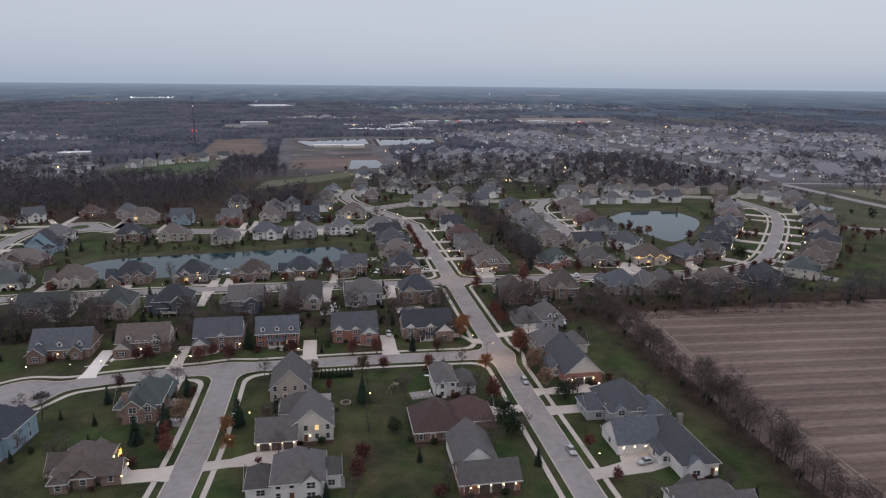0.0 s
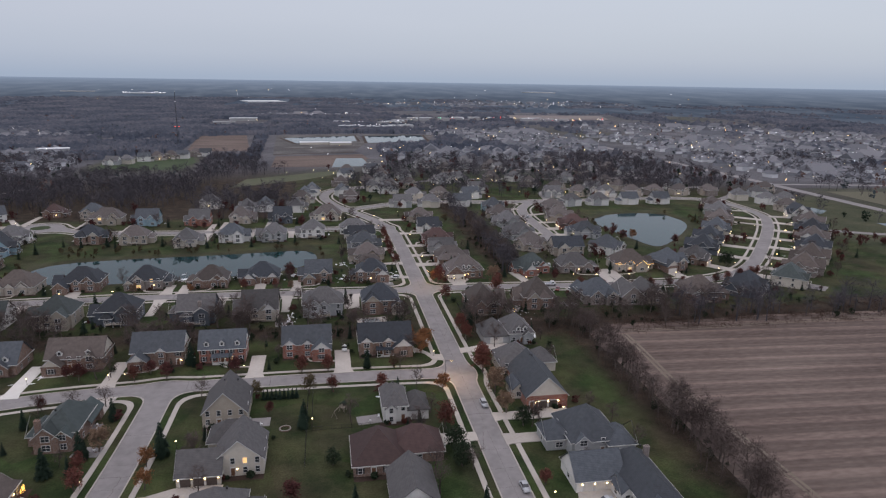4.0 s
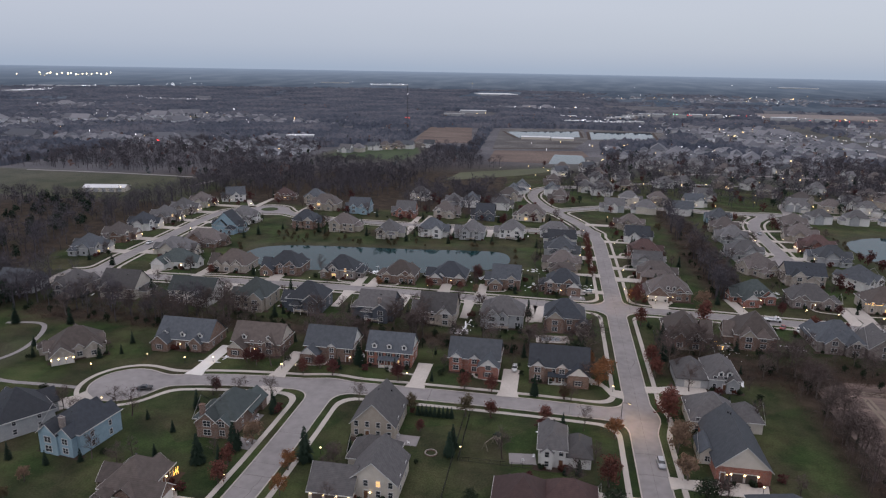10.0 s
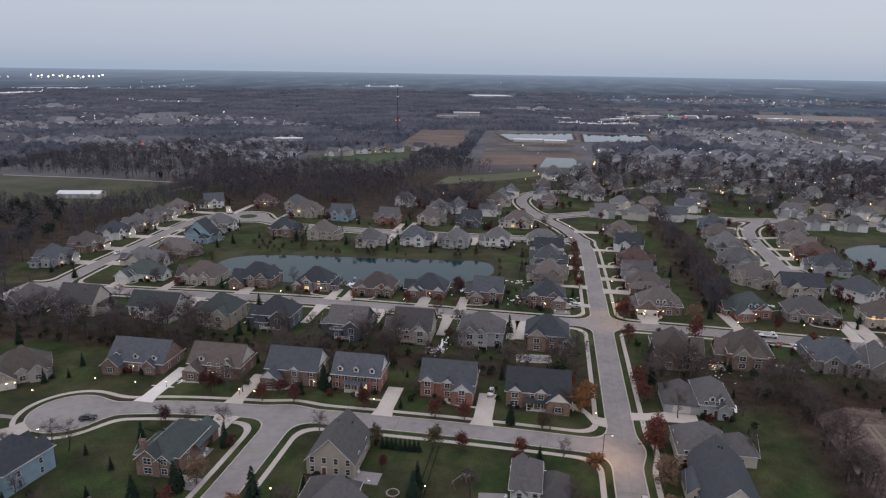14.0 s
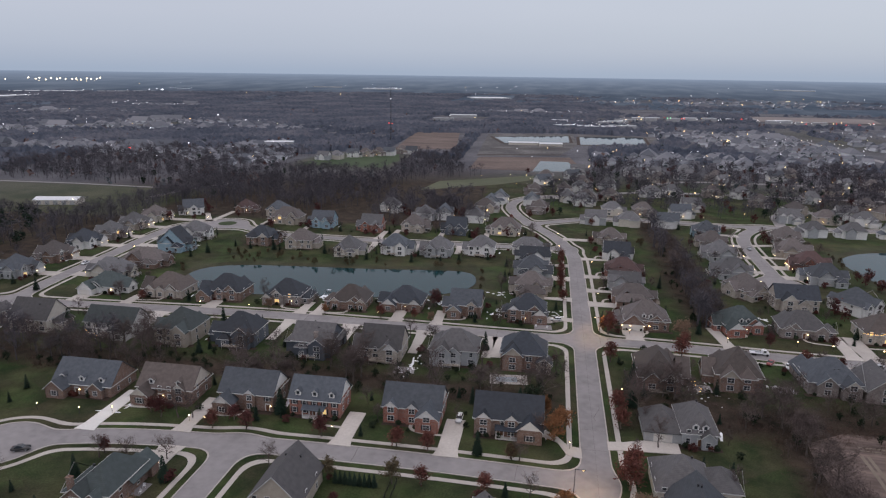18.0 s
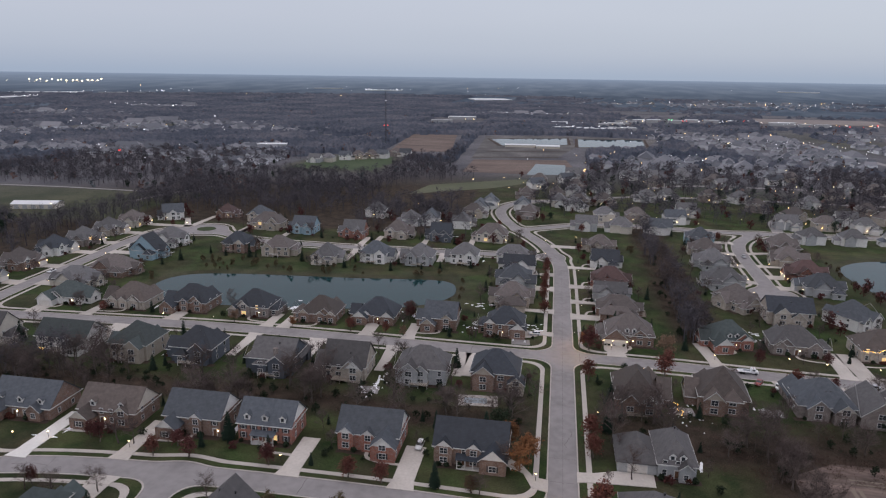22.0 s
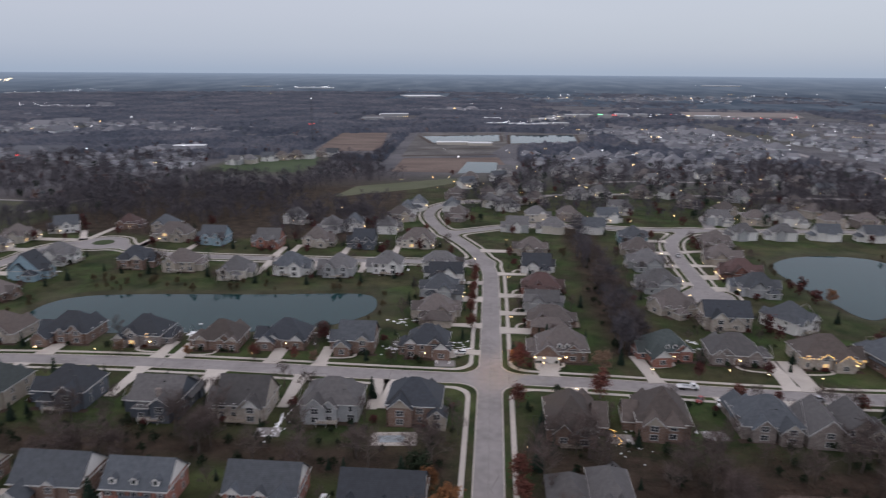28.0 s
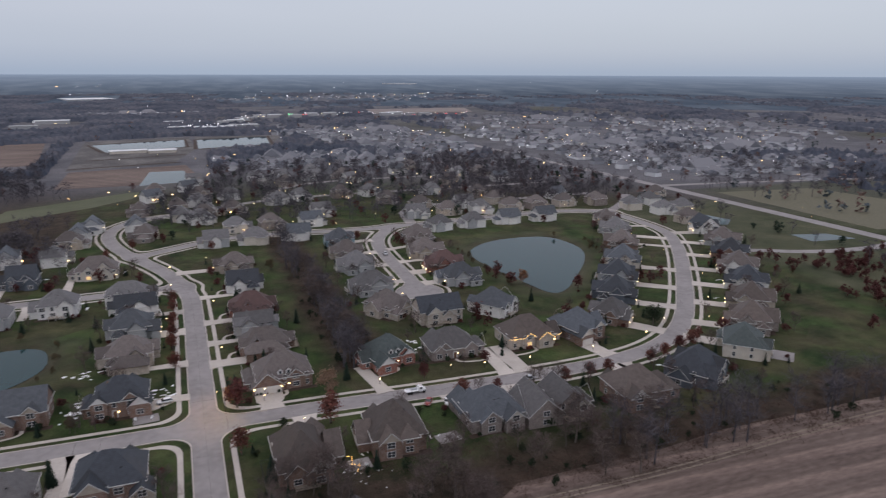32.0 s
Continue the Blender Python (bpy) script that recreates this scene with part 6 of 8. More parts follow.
car(-252.6, 150, 88, "paint_white", "white saloon parked on the loop street")
car(101.5, 258, 85, "paint_silver", "silver saloon parked on the hook street")


def flatbed_truck(x, y, rot):
    ob = new("recovery_truck")
    ob.matrix_world = pose(x, y, 0.02, 0, 0, rot)
    tagged(ob, label="white recovery truck standing at the kerb with red lights off", category="truck")
    bm = bmesh.new()
    add_box(bm, -3.4, -2.2, -1.0, 1.0, 0.5, 1.35)
    add_box(bm, -2.4, -1.1, -1.0, 1.0, 0.5, 2.25)
    bmesh.ops.bevel(bm, geom=bm.edges[:], offset=0.08, segments=1, affect="EDGES")
    cab = part("cab", bm, "paint_white", ob)
    bm = bmesh.new()
    add_box(bm, -2.44, -2.36, -0.85, 0.85, 1.45, 2.1)
    add_box(bm, -2.2, -1.4, -1.03, 1.03, 1.45, 2.05)
    part("cab_window", bm, "pane_glass", cab)
    bm = bmesh.new()
    add_box(bm, -1.0, 3.3, -1.1, 1.1, 0.85, 1.05)
    add_box(bm, -1.0, -0.9, -1.1, 1.1, 1.05, 1.9)
    part("bed", bm, "paint_white", ob)
    bm = bmesh.new()
    add_box(bm, -0.6, 1.4, -0.35, 0.35, 1.05, 1.6)
    add_box(bm, 1.0, 3.0, -0.15, 0.15, 1.5, 1.75)
    part("boom", bm, "paint_silver", ob)
    bm = bmesh.new()
    add_box(bm, -1.8, -1.65, -0.5, 0.5, 2.25, 2.36)
    part("light_bar", bm, "paint_red", ob, "red light bar")
    for wx in (-2.7, 1.4, 2.3):
        for wy in (-0.95, 0.95):
            wh = part_of("wheel", shared_mesh(("truck_wheel",), lambda b: bmesh.ops.create_cone(b, cap_ends=True, segments=14, radius1=0.44, radius2=0.44, depth=0.28, matrix=pose(0, 0, 0, 90))), "rubber", ob)
            wh.location = (wx, wy, 0.44)
    for wy in (-0.9, 0.9):
        tl = part_of("tail_light", shared_mesh(("truck_tail",), lambda b: add_box(b, 0, 0.06, -0.12, 0.12, -0.1, 0.1)), "paint_red", ob)
        tl.location = (3.3, wy, 0.95)


flatbed_truck(63.0, 95.0, 177)


# ---- string lights on three houses ----
def string_lights(pts, label):
    """Small bulbs on a wire along a line of points."""
    bm = bmesh.new()
    for a, b in zip(pts, pts[1:]):
        a, b = Vector(a), Vector(b)
        n = max(2, int((b - a).length / 0.35))
        for i in range(n):
            p = a.lerp(b, i / n)
            bmesh.ops.create_icosphere(bm, subdivisions=1, radius=0.085, matrix=Matrix.Translation(p))
    ob = part("string_lights", bm, "string_light", kind="stuff")
    tagged(ob, label=label, category="string lights")


def gable_line(px, py, rot, cx, gw, fy, z, pitch=0.72, over=0.5):
    pts = [(cx - gw / 2 - over, z - over * pitch), (cx, z + gw / 2 * pitch), (cx + gw / 2 + over, z - over * pitch)]
    return [(*world_of(px, py, rot, a, fy - 0.65), b) for a, b in pts]


string_lights(gable_line(116, 114, 0, 4, 6, -2.5, 4.35) + [(127.2, 113.4, 4.5)], "golden string lights along a front gable")
string_lights([(105.3, 113.3, 4.5)] + gable_line(116, 114, 0, -2, 4, -0.7, 4.8), "golden string lights along the eaves")
brng = random.Random(4)
# bulbs added in place of a warm-lit porch alcove
string_lights([(-117.1 + 0.25 * (k % 3), -50.0 - 0.3 * k, 0.5 + 1.5 * (k % 2)) for k in range(8)], "amber bulbs standing in for a lit porch alcove by the door")
string_lights([(-187, 62, 1.0), (-186, 61.5, 3.2), (-184.5, 62, 1.2), (-183, 61, 2.6), (-181.5, 62, 0.8)], "amber lights on a deck railing")
string_lights([(34, 66, 0.6), (35, 64, 1.4), (34.5, 62, 0.5), (36, 60, 1.2), (35, 58, 0.4)], "warm lights in a patio tree")

# ---- pool behind the corner house, and pale garden clutter on patios ----
pool = new("swimming_pool")
pool.matrix_world = pose(-26, 56.5, 0, 0, 0, 6)
tagged(pool, label="covered garden pool with a pale concrete surround", category="pool")
bm = bmesh.new()
add_box(bm, -6.5, 6.0, -3.4, 3.6, -0.1, 0.12)
part("surround", bm, "concrete_path", pool)
bm = bmesh.new()
add_box(bm, -4.6, 2.6, -1.8, 1.8, 0.12, 0.16)
bmesh.ops.bevel(bm, geom=bm.edges[:], offset=0.03, segments=1, affect="EDGES")
part("cover", bm, "pool_cover", pool)
rng = random.Random(77)


def patio_chair(m):
    ob = new("patio_chair")
    ob.matrix_world = m
    tagged(ob, label="pale plastic garden chair on a back patio", category="chair", group="patio chairs")
    for nm, bx in (("seat", (-0.3, 0.3, -0.3, 0.3, 0.38, 0.45)), ("backrest", (-0.3, 0.3, 0.26, 0.33, 0.45, 0.95)), ("leg", (-0.3, -0.24, -0.3, -0.24, 0, 0.38)), ("leg", (0.24, 0.3, -0.3, -0.24, 0, 0.38)), ("leg", (-0.3, -0.24, 0.24, 0.3, 0, 0.38)), ("leg", (0.24, 0.3, 0.24, 0.3, 0, 0.38))):
        part_of(nm, shared_mesh((nm, bx), lambda b: add_box(b, *bx)), "plastic_white", ob)
    return ob


def patio(x, y, w, d, rot=0):
    ob = slab("patio", [world_of(x, y, rot, *p) for p in ((-w / 2, -d / 2), (w / 2, -d / 2), (w / 2, d / 2), (-w / 2, d / 2))], 0.09, "concrete_road")
    tagged(ob, label="grey paved patio behind a house", category="patio", kind="structure")


patio(196, 75, 9, 8, 40)
chair = patio_chair(pose(-64, 57, 0.09, 0, 0, 40))
for px, py, n in ((-62, 57, 4), (36, 62, 7), (-108, -34, 3), (-62, -72, 4), (63, 66, 4), (92, 66, 3), (-33, -27, 3), (-16, 107, 3), (-112, -21, 3), (-65, -24, 3)):
    patio(px, py, 7, 5, rng.uniform(-10, 10))
    for i in range((n + 1) // 2):
        copy_thing(chair, pose(px + rng.uniform(-3, 3), py + rng.uniform(-2.1, 2.1), 0.09, 0, 0, rng.uniform(0, 360)))


# grass island in the middle of the western turning circle
island = slab("traffic_island", [(-227 + 6.0 * math.cos(k * 0.5236), 256 + 6.0 * math.sin(k * 0.5236)) for k in range(12)], 0.14, material("island_grass", [(0.020, 0.036, 0.013), (0.045, 0.066, 0.024)], 0.2, 3, 0.95))
tagged(island, label="round grass island in a turning circle", category="traffic island", kind="structure")


yard_slab = slab("driveway", [(-282, -12), (-273, -19.5), (-262, -19), (-258, -14), (-266, -10), (-272, -9)], 0.1, "concrete_drive")
tagged(yard_slab, label="pale concrete yard before a farmhouse", category="driveway", kind="structure")


# ---- old snow left lying in the shade behind houses and along drives ----
def snow_patches(seed):
    r = np.random.RandomState(seed)
    verts, faces = [], []

    def blob(cx, cy, lx, ly, turn):
        n = 11
        base = len(verts)
        verts.append((cx, cy, 0.16))
        for ring_, z in ((0.6, 0.14), (1.0, 0.03)):
            for k in range(n):
                a = 2 * math.pi * k / n
                q = ring_ * r.uniform(0.6, 1.25)
                px, py = lx * q * math.cos(a), ly * q * math.sin(a)
                verts.append((cx + px * math.cos(turn) - py * math.sin(turn), cy + px * math.sin(turn) + py * math.cos(turn), z))
        for k in range(n):
            j = (k + 1) % n
            faces.append((base, base + 1 + k, base + 1 + j))
            faces.append((base + 1 + k, base + 1 + n + k, base + 1 + n + j, base + 1 + j))

    for px, py, rot, w, d, drive, st, lab in PLACED:
        if not (-40 < py < 300) or r.rand() < 0.22:
            continue
        cx, cy = world_of(px, py, rot, 0, d / 2)
        reach = d / 2 if abs(math.cos(radians(rot))) > 0.7 else w / 2
        side = w / 2 if abs(math.cos(radians(rot))) > 0.7 else d / 2
        for _ in range(r.randint(1, 4)):
            blob(cx + r.uniform(-1, 1) * side, cy + reach + r.uniform(1.0, 4.5), r.uniform(0.5, 2.6), r.uniform(0.25, 0.9), r.uniform(-0.3, 0.3))
        if r.rand() < 0.5:
            blob(cx + (side + r.uniform(0.8, 1.6)), cy + r.uniform(-0.5, 0.7) * reach, r.uniform(0.25, 0.5), r.uniform(1.0, 3.5), r.uniform(-0.2, 0.2))
    for x, y, lx, ly, a in ((-92, 27, 0.7, 4.5, 0.2), (-137, 19, 1.2, 4.5, -0.4), (-142, 12, 3.5, 0.6, 0), (-60.5, 64, 0.5, 4.5, 0.1), (-62, 55, 2.5, 0.5, 0.2), (-20, 116, 4, 1.0, 0), (-36, 118, 3, 1.2, 0), (-60, 128, 4, 1.2, 0), (-86, 127, 4.5, 1.3, 0), (-113, 126, 3.5, 1.2, 0)):
        blob(x, y, lx, ly, a)
    # small white blobs here stand in for pale patio clutter
    for _ in range(26):
        blob(r.normal(37, 3.2), r.normal(59, 4.5), r.uniform(0.15, 0.5), r.uniform(0.12, 0.35), r.uniform(0, 3))
    for cx, cy in ((-36, 121), (-62, 127), (-88, 128), (-114, 126), (-11, 124), (-35, 146), (30, 128), (72, 131)):
        for _ in range(11):
            blob(r.normal(cx, 2.6), r.normal(cy, 2.8), r.uniform(0.3, 1.3), r.uniform(0.25, 0.7), r.uniform(-0.5, 0.5))
    for _ in range(30):
        blob(r.normal(-60, 1.0), r.normal(61, 4.5), r.uniform(0.15, 0.4), r.uniform(0.2, 0.9), r.uniform(-0.3, 0.3))
    return mesh_of("snow_patches", verts, faces)


tagged(part_of("snow_patches", snow_patches(71), "snow", smooth=True), label="thin leftover patches of white snow and pale patio clutter behind houses", category="snow", kind="stuff")


# ---- garden fence, play set, trampoline ring, fire pit on the lawns between the lanes ----
def fence(points, label):
    ob = new("fence")
    ob.matrix_world = pose(*points[0], 0)
    tagged(ob, label=label, category="fence")
    ox, oy = points[0]
    for (ax, ay), (bx, by) in zip(points, points[1:]):
        n = max(1, int(math.hypot(bx - ax, by - ay) / 2.6))
        a = math.atan2(by - ay, bx - ax)
        ln = math.hypot(bx - ax, by - ay) / n
        for i in range(n):
            p = part_of("post", shared_mesh(("fence_post",), lambda b: add_box(b, -0.05, 0.05, -0.05, 0.05, 0, 1.35)), "metal_dark", ob)
            p.location = (ax + (bx - ax) * i / n - ox, ay + (by - ay) * i / n - oy, 0)
            r = part_of("panel", shared_mesh(("fence_panel", round(ln, 1)), lambda b: [add_box(b, 0, ln, -0.02, 0.02, z, z + 0.05) for z in (0.15, 1.2)] + [add_box(b, k * ln / 8 - 0.012, k * ln / 8 + 0.012, -0.012, 0.012, 0.15, 1.22) for k in range(1, 9)]), "metal_dark", ob)
            r.matrix_basis = pose(ax + (bx - ax) * i / n - ox, ay + (by - ay) * i / n - oy, 0, 0, 0, math.degrees(a))


fence([(-49.5, -7), (-49.5, -31), (-30, -31)], "low dark metal fence round a back lawn")
fence([(-51, -8), (-51, -50)], "dark metal fence along a lot line")
fence([(18, 71), (12.5, 71), (12.5, 55), (30, 55)], "low dark garden fence behind a brown-roofed house")


def play_set(x, y, rot):
    ob = new("play_set")
    ob.matrix_world = pose(x, y, 0, 0, 0, rot)
    tagged(ob, label="green and brown wooden swing set on a lawn", category="play set")
    bm = bmesh.new()
    for px in (-2.2, 2.2):
        for s in (-1, 1):
            v0, v1 = Vector((px, s * 1.0, 0)), Vector((px, 0, 2.3))
            d = (v1 - v0)
            bmesh.ops.create_cone(bm, cap_ends=True, segments=5, radius1=0.06, radius2=0.06, depth=d.length, matrix=Matrix.Translation((v0 + v1) / 2) @ d.to_track_quat("Z", "Y").to_matrix().to_4x4())
    part("leg_frame", bm, "deck_wood", ob)
    bm = bmesh.new()
    add_box(bm, -2.4, 2.4, -0.06, 0.06, 2.25, 2.4)
    part("beam", bm, "deck_wood", ob)
    for k in (-1.2, 0, 1.2):
        sw = part_of("swing", shared_mesh(("swing",), lambda b: (add_box(b, -0.25, 0.25, -0.1, 0.1, -1.75, -1.7), add_box(b, -0.25, -0.23, -0.01, 0.01, -1.7, 0), add_box(b, 0.23, 0.25, -0.01, 0.01, -1.7, 0))), "shrub_green", ob)
        sw.location = (k, 0, 2.25)
    bm = bmesh.new()
    add_box(bm, 2.4, 4.0, -0.8, 0.8, 1.2, 1.3)
    for px in (2.5, 3.9):
        for py in (-0.7, 0.7):
            add_box(bm, px - 0.06, px + 0.06, py - 0.06, py + 0.06, 0, 2.4)
    part("tower", bm, "deck_wood", ob)
    bm = bmesh.new()
    add_slab(bm, [(2.3, -0.95, 2.4), (4.1, -0.95, 2.4), (4.1, 0, 3.0), (2.3, 0, 3.0)])
    add_slab(bm, [(2.3, 0, 3.0), (4.1, 0, 3.0), (4.1, 0.95, 2.4), (2.3, 0.95, 2.4)])
    part("canopy", bm, "needle_green", ob)


play_set(-42, -23, 60)
play_set(143, 141, 20)


def fire_pit(x, y):
    ob = new("fire_pit")
    ob.matrix_world = pose(x, y, 0)
    tagged(ob, label="round stone fire pit on a back lawn", category="fire pit")
    for i in range(14):
        a = i * 2 * math.pi / 14
        st = part_of("stone", shared_mesh(("pit_stone",), lambda b: add_box(b, -0.16, 0.16, -0.33, 0.33, 0, 0.35)), "brick_brown", ob)
        st.matrix_basis = pose(1.5 * math.cos(a), 1.5 * math.sin(a), 0, 0, 0, math.degrees(a))


fire_pit(-57, -29)
# ---- trees: prototypes once, then placed one by one; woods joined as stuff ----
def limb(segs, a, b, ra, rb, n=5):
    """A tapered round limb as loose quads."""
    a, b = np.array(a, float), np.array(b, float)
    d = b - a
    d /= np.linalg.norm(d) + 1e-9
    u = np.cross(d, (0.3, 0.9, 0.2))
    u /= np.linalg.norm(u) + 1e-9
    v = np.cross(d, u)
    for i in range(n):
        t0, t1 = 2 * math.pi * i / n, 2 * math.pi * (i + 1) / n
        c0, c1 = u * math.cos(t0) + v * math.sin(t0), u * math.cos(t1) + v * math.sin(t1)
        segs.append([a + c0 * ra, a + c1 * ra, b + c1 * rb, b + c0 * rb])


def skeleton_tree(r, height, spread, limbs, start=0.3):
    """A trunk with forking limbs; gives the quads and the tips."""
    segs, tips = [], []
    bend = np.array([0, 0, 0.0])
    pts = [np.zeros(3)]
    for k in range(4):
        bend = bend + np.r_[r.uniform(-0.25, 0.25, 2), 0]
        pts.append(np.array([bend[0], bend[1], height * 0.8 * (k + 1) / 4]))
    for k in range(4):
        limb(segs, pts[k], pts[k + 1], 0.19 * (1 - 0.2 * k), 0.19 * (0.8 - 0.2 * k), 6)
    for i in range(limbs):
        f = start + (1 - start) * (i + r.rand()) / limbs
        k = min(3, int(f * 4))
        base = pts[k] + (pts[k + 1] - pts[k]) * (f * 4 - k)
        ang = i * 2.4 + r.uniform(-0.4, 0.4)
        out = spread * (1.05 - 0.55 * f) * r.uniform(0.75, 1.1)
        tip = base + np.array([math.cos(ang) * out, math.sin(ang) * out, out * r.uniform(0.5, 0.95)])
        mid = (base + tip) / 2 + np.array([0, 0, 0.12 * out])
        limb(segs, base, mid, 0.075, 0.05, 4), limb(segs, mid, tip, 0.05, 0.02, 4)
        tips += [tip, mid]
        for j in range(4):
            t2 = mid + (tip - mid) * r.rand() + r.uniform(-1, 1, 3) * out * 0.33 + (0, 0, 0.25 * out)
            limb(segs, mid + (tip - mid) * r.rand() * 0.6, t2, 0.03, 0.012, 3)
            tips.append(t2)
    return np.array(segs), np.array(tips)


def twigs(r, tips, n, reach, width=0.022):
    """Fine twigs as slim quads that fan out from the tips."""
    base = tips[r.randint(0, len(tips), n)] + r.normal(0, 0.25, (n, 3))
    d = r.normal(0, 1, (n, 3))
    d[:, 2] = np.abs(d[:, 2]) * 0.8 + 0.1
    d /= np.linalg.norm(d, axis=1)[:, None]
    d *= reach * (0.5 + r.rand(n, 1))
    s = np.cross(d, r.normal(0, 1, (n, 3)))
    s *= width / (np.linalg.norm(s, axis=1)[:, None] + 1e-9)
    return np.stack([base - s, base + s, base + d + s * 0.3, base + d - s * 0.3], 1)


def crown_points(r, n, clumps, rx, rz, zc, egg=0.0):
    """Leaf places gathered in clumps through an egg-shaped crown, with gaps."""
    u = r.normal(0, 1, (clumps, 3))
    u /= np.linalg.norm(u, axis=1)[:, None]
    c = u * (r.rand(clumps, 1) ** 0.45)
    taper = 1 - egg * (c[:, 2:3] + 0.3)
    c = np.c_[c[:, :2] * rx * taper, c[:, 2:3] * rz]
    p = c[r.randint(0, clumps, n)] + r.normal(0, 0.22, (n, 3)) * (rx * 0.8, rx * 0.8, rz * 0.6)
    return p + (0, 0, zc)


def tree_kind(kind, seed):
    r = np.random.RandomState(seed)
    if kind == "conifer":
        segs = []
        limb(segs, (0, 0, 0), (0, 0, 7.6), 0.16, 0.02, 6)
        quads = []
        for k in range(34):
            z = 0.5 + 7.2 * k / 34
            out = (1.75 * (1 - (z / 8.1)) ** 0.85 + 0.08) * r.uniform(0.85, 1.12)
            for j in range(max(6, int(15 * (1 - z / 9)))):
                a = r.rand() * 6.283
                tip = np.array([math.cos(a) * out, math.sin(a) * out, z - 0.22 * out + r.uniform(-0.1, 0.1)])
                base = np.array([0, 0, z + 0.12])
                s = np.array([-math.sin(a), math.cos(a), 0]) * (0.14 + 0.2 * out * r.rand())
                m = base + (tip - base) * 0.45
                quads.append([m - s, tip - s * 0.25, tip + s * 0.25, m + s])
                quads.append([base, m - s * 0.8 + (0, 0, 0.05), tip + (0, 0, 0.04), m + s * 0.8])
        return np.array(segs), np.array(quads), "needle_green"
    if kind == "bare":
        segs, tips = skeleton_tree(r, 8, 3.1, 13)
        return segs, twigs(r, tips, 1000, 0.85, 0.02), "twig_brown"
    if kind == "oval" or kind == "round":
        rx, rz, zc, egg = (1.75, 2.9, 4.6, 0.3) if kind == "oval" else (2.7, 3.1, 3.9, 0.12)
        segs, tips = skeleton_tree(r, 7, rx * 0.8, 8, 0.25)
        if kind == "round":
            return segs, leaf_quads(crown_points(r, 1500, 70, rx, rz, zc, egg), 0.17, r), None
        pts = crown_points(r, 1050, 95, rx * 1.12, rz, zc, egg)
        return segs, np.concatenate([leaf_quads(pts, 0.15, r), twigs(r, tips, 260, 0.8, 0.025)]), None
    segs, tips = skeleton_tree(r, 7, 2.4, 10, 0.25)  # thin crown, half fallen
    pts = tips[r.randint(0, len(tips), 1200)] + r.normal(0, 0.42, (1200, 3))
    return segs, np.concatenate([leaf_quads(pts, 0.15, r), twigs(r, tips, 350, 0.7)]), None


PROTO = {}


def proto(kind, leaf, variant):
    key = (kind, leaf, variant)
    if key not in PROTO:
        segs, quads, own = tree_kind(kind, 100 + variant * 7 + len(kind))
        tm, cm = quad_mesh("trunk", segs), quad_mesh("crown", quads)
        tm.materials.append(MATS["bark_grey"])
        cm.materials.append(MATS[own or leaf])
        PROTO[key] = (tm, cm)
    return PROTO[key]


trng = random.Random(31)
TREE_WORDS = {
    "leaf_red": "street tree with dense dark red autumn leaves", "leaf_maroon": "small garden tree with maroon autumn leaves", "leaf_orange": "tree with thinning orange autumn leaves",
    "leaf_tan": "tree with pale tan withered leaves", "leaf_olive": "young tree with dull olive leaves", "needle_green": "dark green conical spruce", "twig_brown": "bare grey-brown tree without leaves", "shrub_green": "rounded dark evergreen tree",
}


def tree(kind, leaf, x, y, h):
    tm, cm = proto(kind, leaf, trng.randrange(3))
    ob = new("tree")
    k = h / 7.3
    kx = k * trng.uniform(0.9, 1.15) * (1.25 if kind == "oval" else 1.1)
    ob.matrix_world = pose(x, y, 0, 0, 0, trng.uniform(0, 360)) @ Matrix.Diagonal((kx, kx, k, 1))
    tagged(ob, label=TREE_WORDS[leaf], category="tree", group=TREE_WORDS[leaf].split(" with")[0] + "s")
    part_of("trunk", tm, None, ob)
    part_of("crown", cm, None, ob)
    return ob


RED_WEST = [(-27.5, -6.9, 5.5), (-43.4, -6.9, 5.5), (-44.6, 8.6, 6), (-107, 8.9, 6), (-106.8, -44.2, 6), (-11.5, -35.2, 8.5), (-8.4, 211, 6.5), (-8.6, 182.7, 6.5), (-8.7, 158, 6.5), (-8, 140, 6.5), (-8.6, 170, 6.5), (-82.9, 104.6, 6), (-68.6, 105.4, 5), (-190.7, 104.4, 5), (-53.5, 9.2, 6), (-105.2, -52, 6), (-8.5, 200, 6)]
RED_EAST = [(7.6, 38.9, 8), (7.6, 0.5, 9), (8, -66.3, 4.5), (8, 30.6, 7), (34, 85.6, 10), (75.8, 86.1, 6.5), (111.5, 84.2, 5.5), (128.4, 84.6, 5.5), (146.6, 85.9, 6), (154.8, 88.1, 6), (171.2, 93.8, 6.5), (177, 97, 6), (8.4, 77.8, 8), (9, 7.5, 8), (-42, 300, 6), (-30, 318, 6), (12, 300, 6), (95, 296, 6)]
MAROON = [(-22.3, 8.8, 4.5), (-75.3, 10.5, 6.5), (-97.3, 9.9, 6), (-125.1, 12.3, 6.5), (-128.6, -8.2, 5), (-53.6, -64, 6), (-55.4, -71.6, 6), (9.3, -82.1, 4), (-62.7, 122, 8), (9.5, 104.8, 9.5), (87.8, 86.6, 4.5), (121.4, 84.5, 5.5), (163.5, 91, 6.5), (69.1, 103.2, 6), (153.3, 139.4, 5), (-103.3, 14.5, 5), (-129.2, 14, 5), (93, 107, 5), (9, 247, 6), (-62, -19, 4)]
ORANGE = [(-8.2, -11.8, 7), (-9, 25.2, 8.5), (-90.9, -43.6, 6), (-88.9, -53.7, 6), (-11, 20.1, 8), (148.6, 184.1, 7), (-106.8, 104, 4.5), (-14, 33, 7), (7.8, 108, 6)]
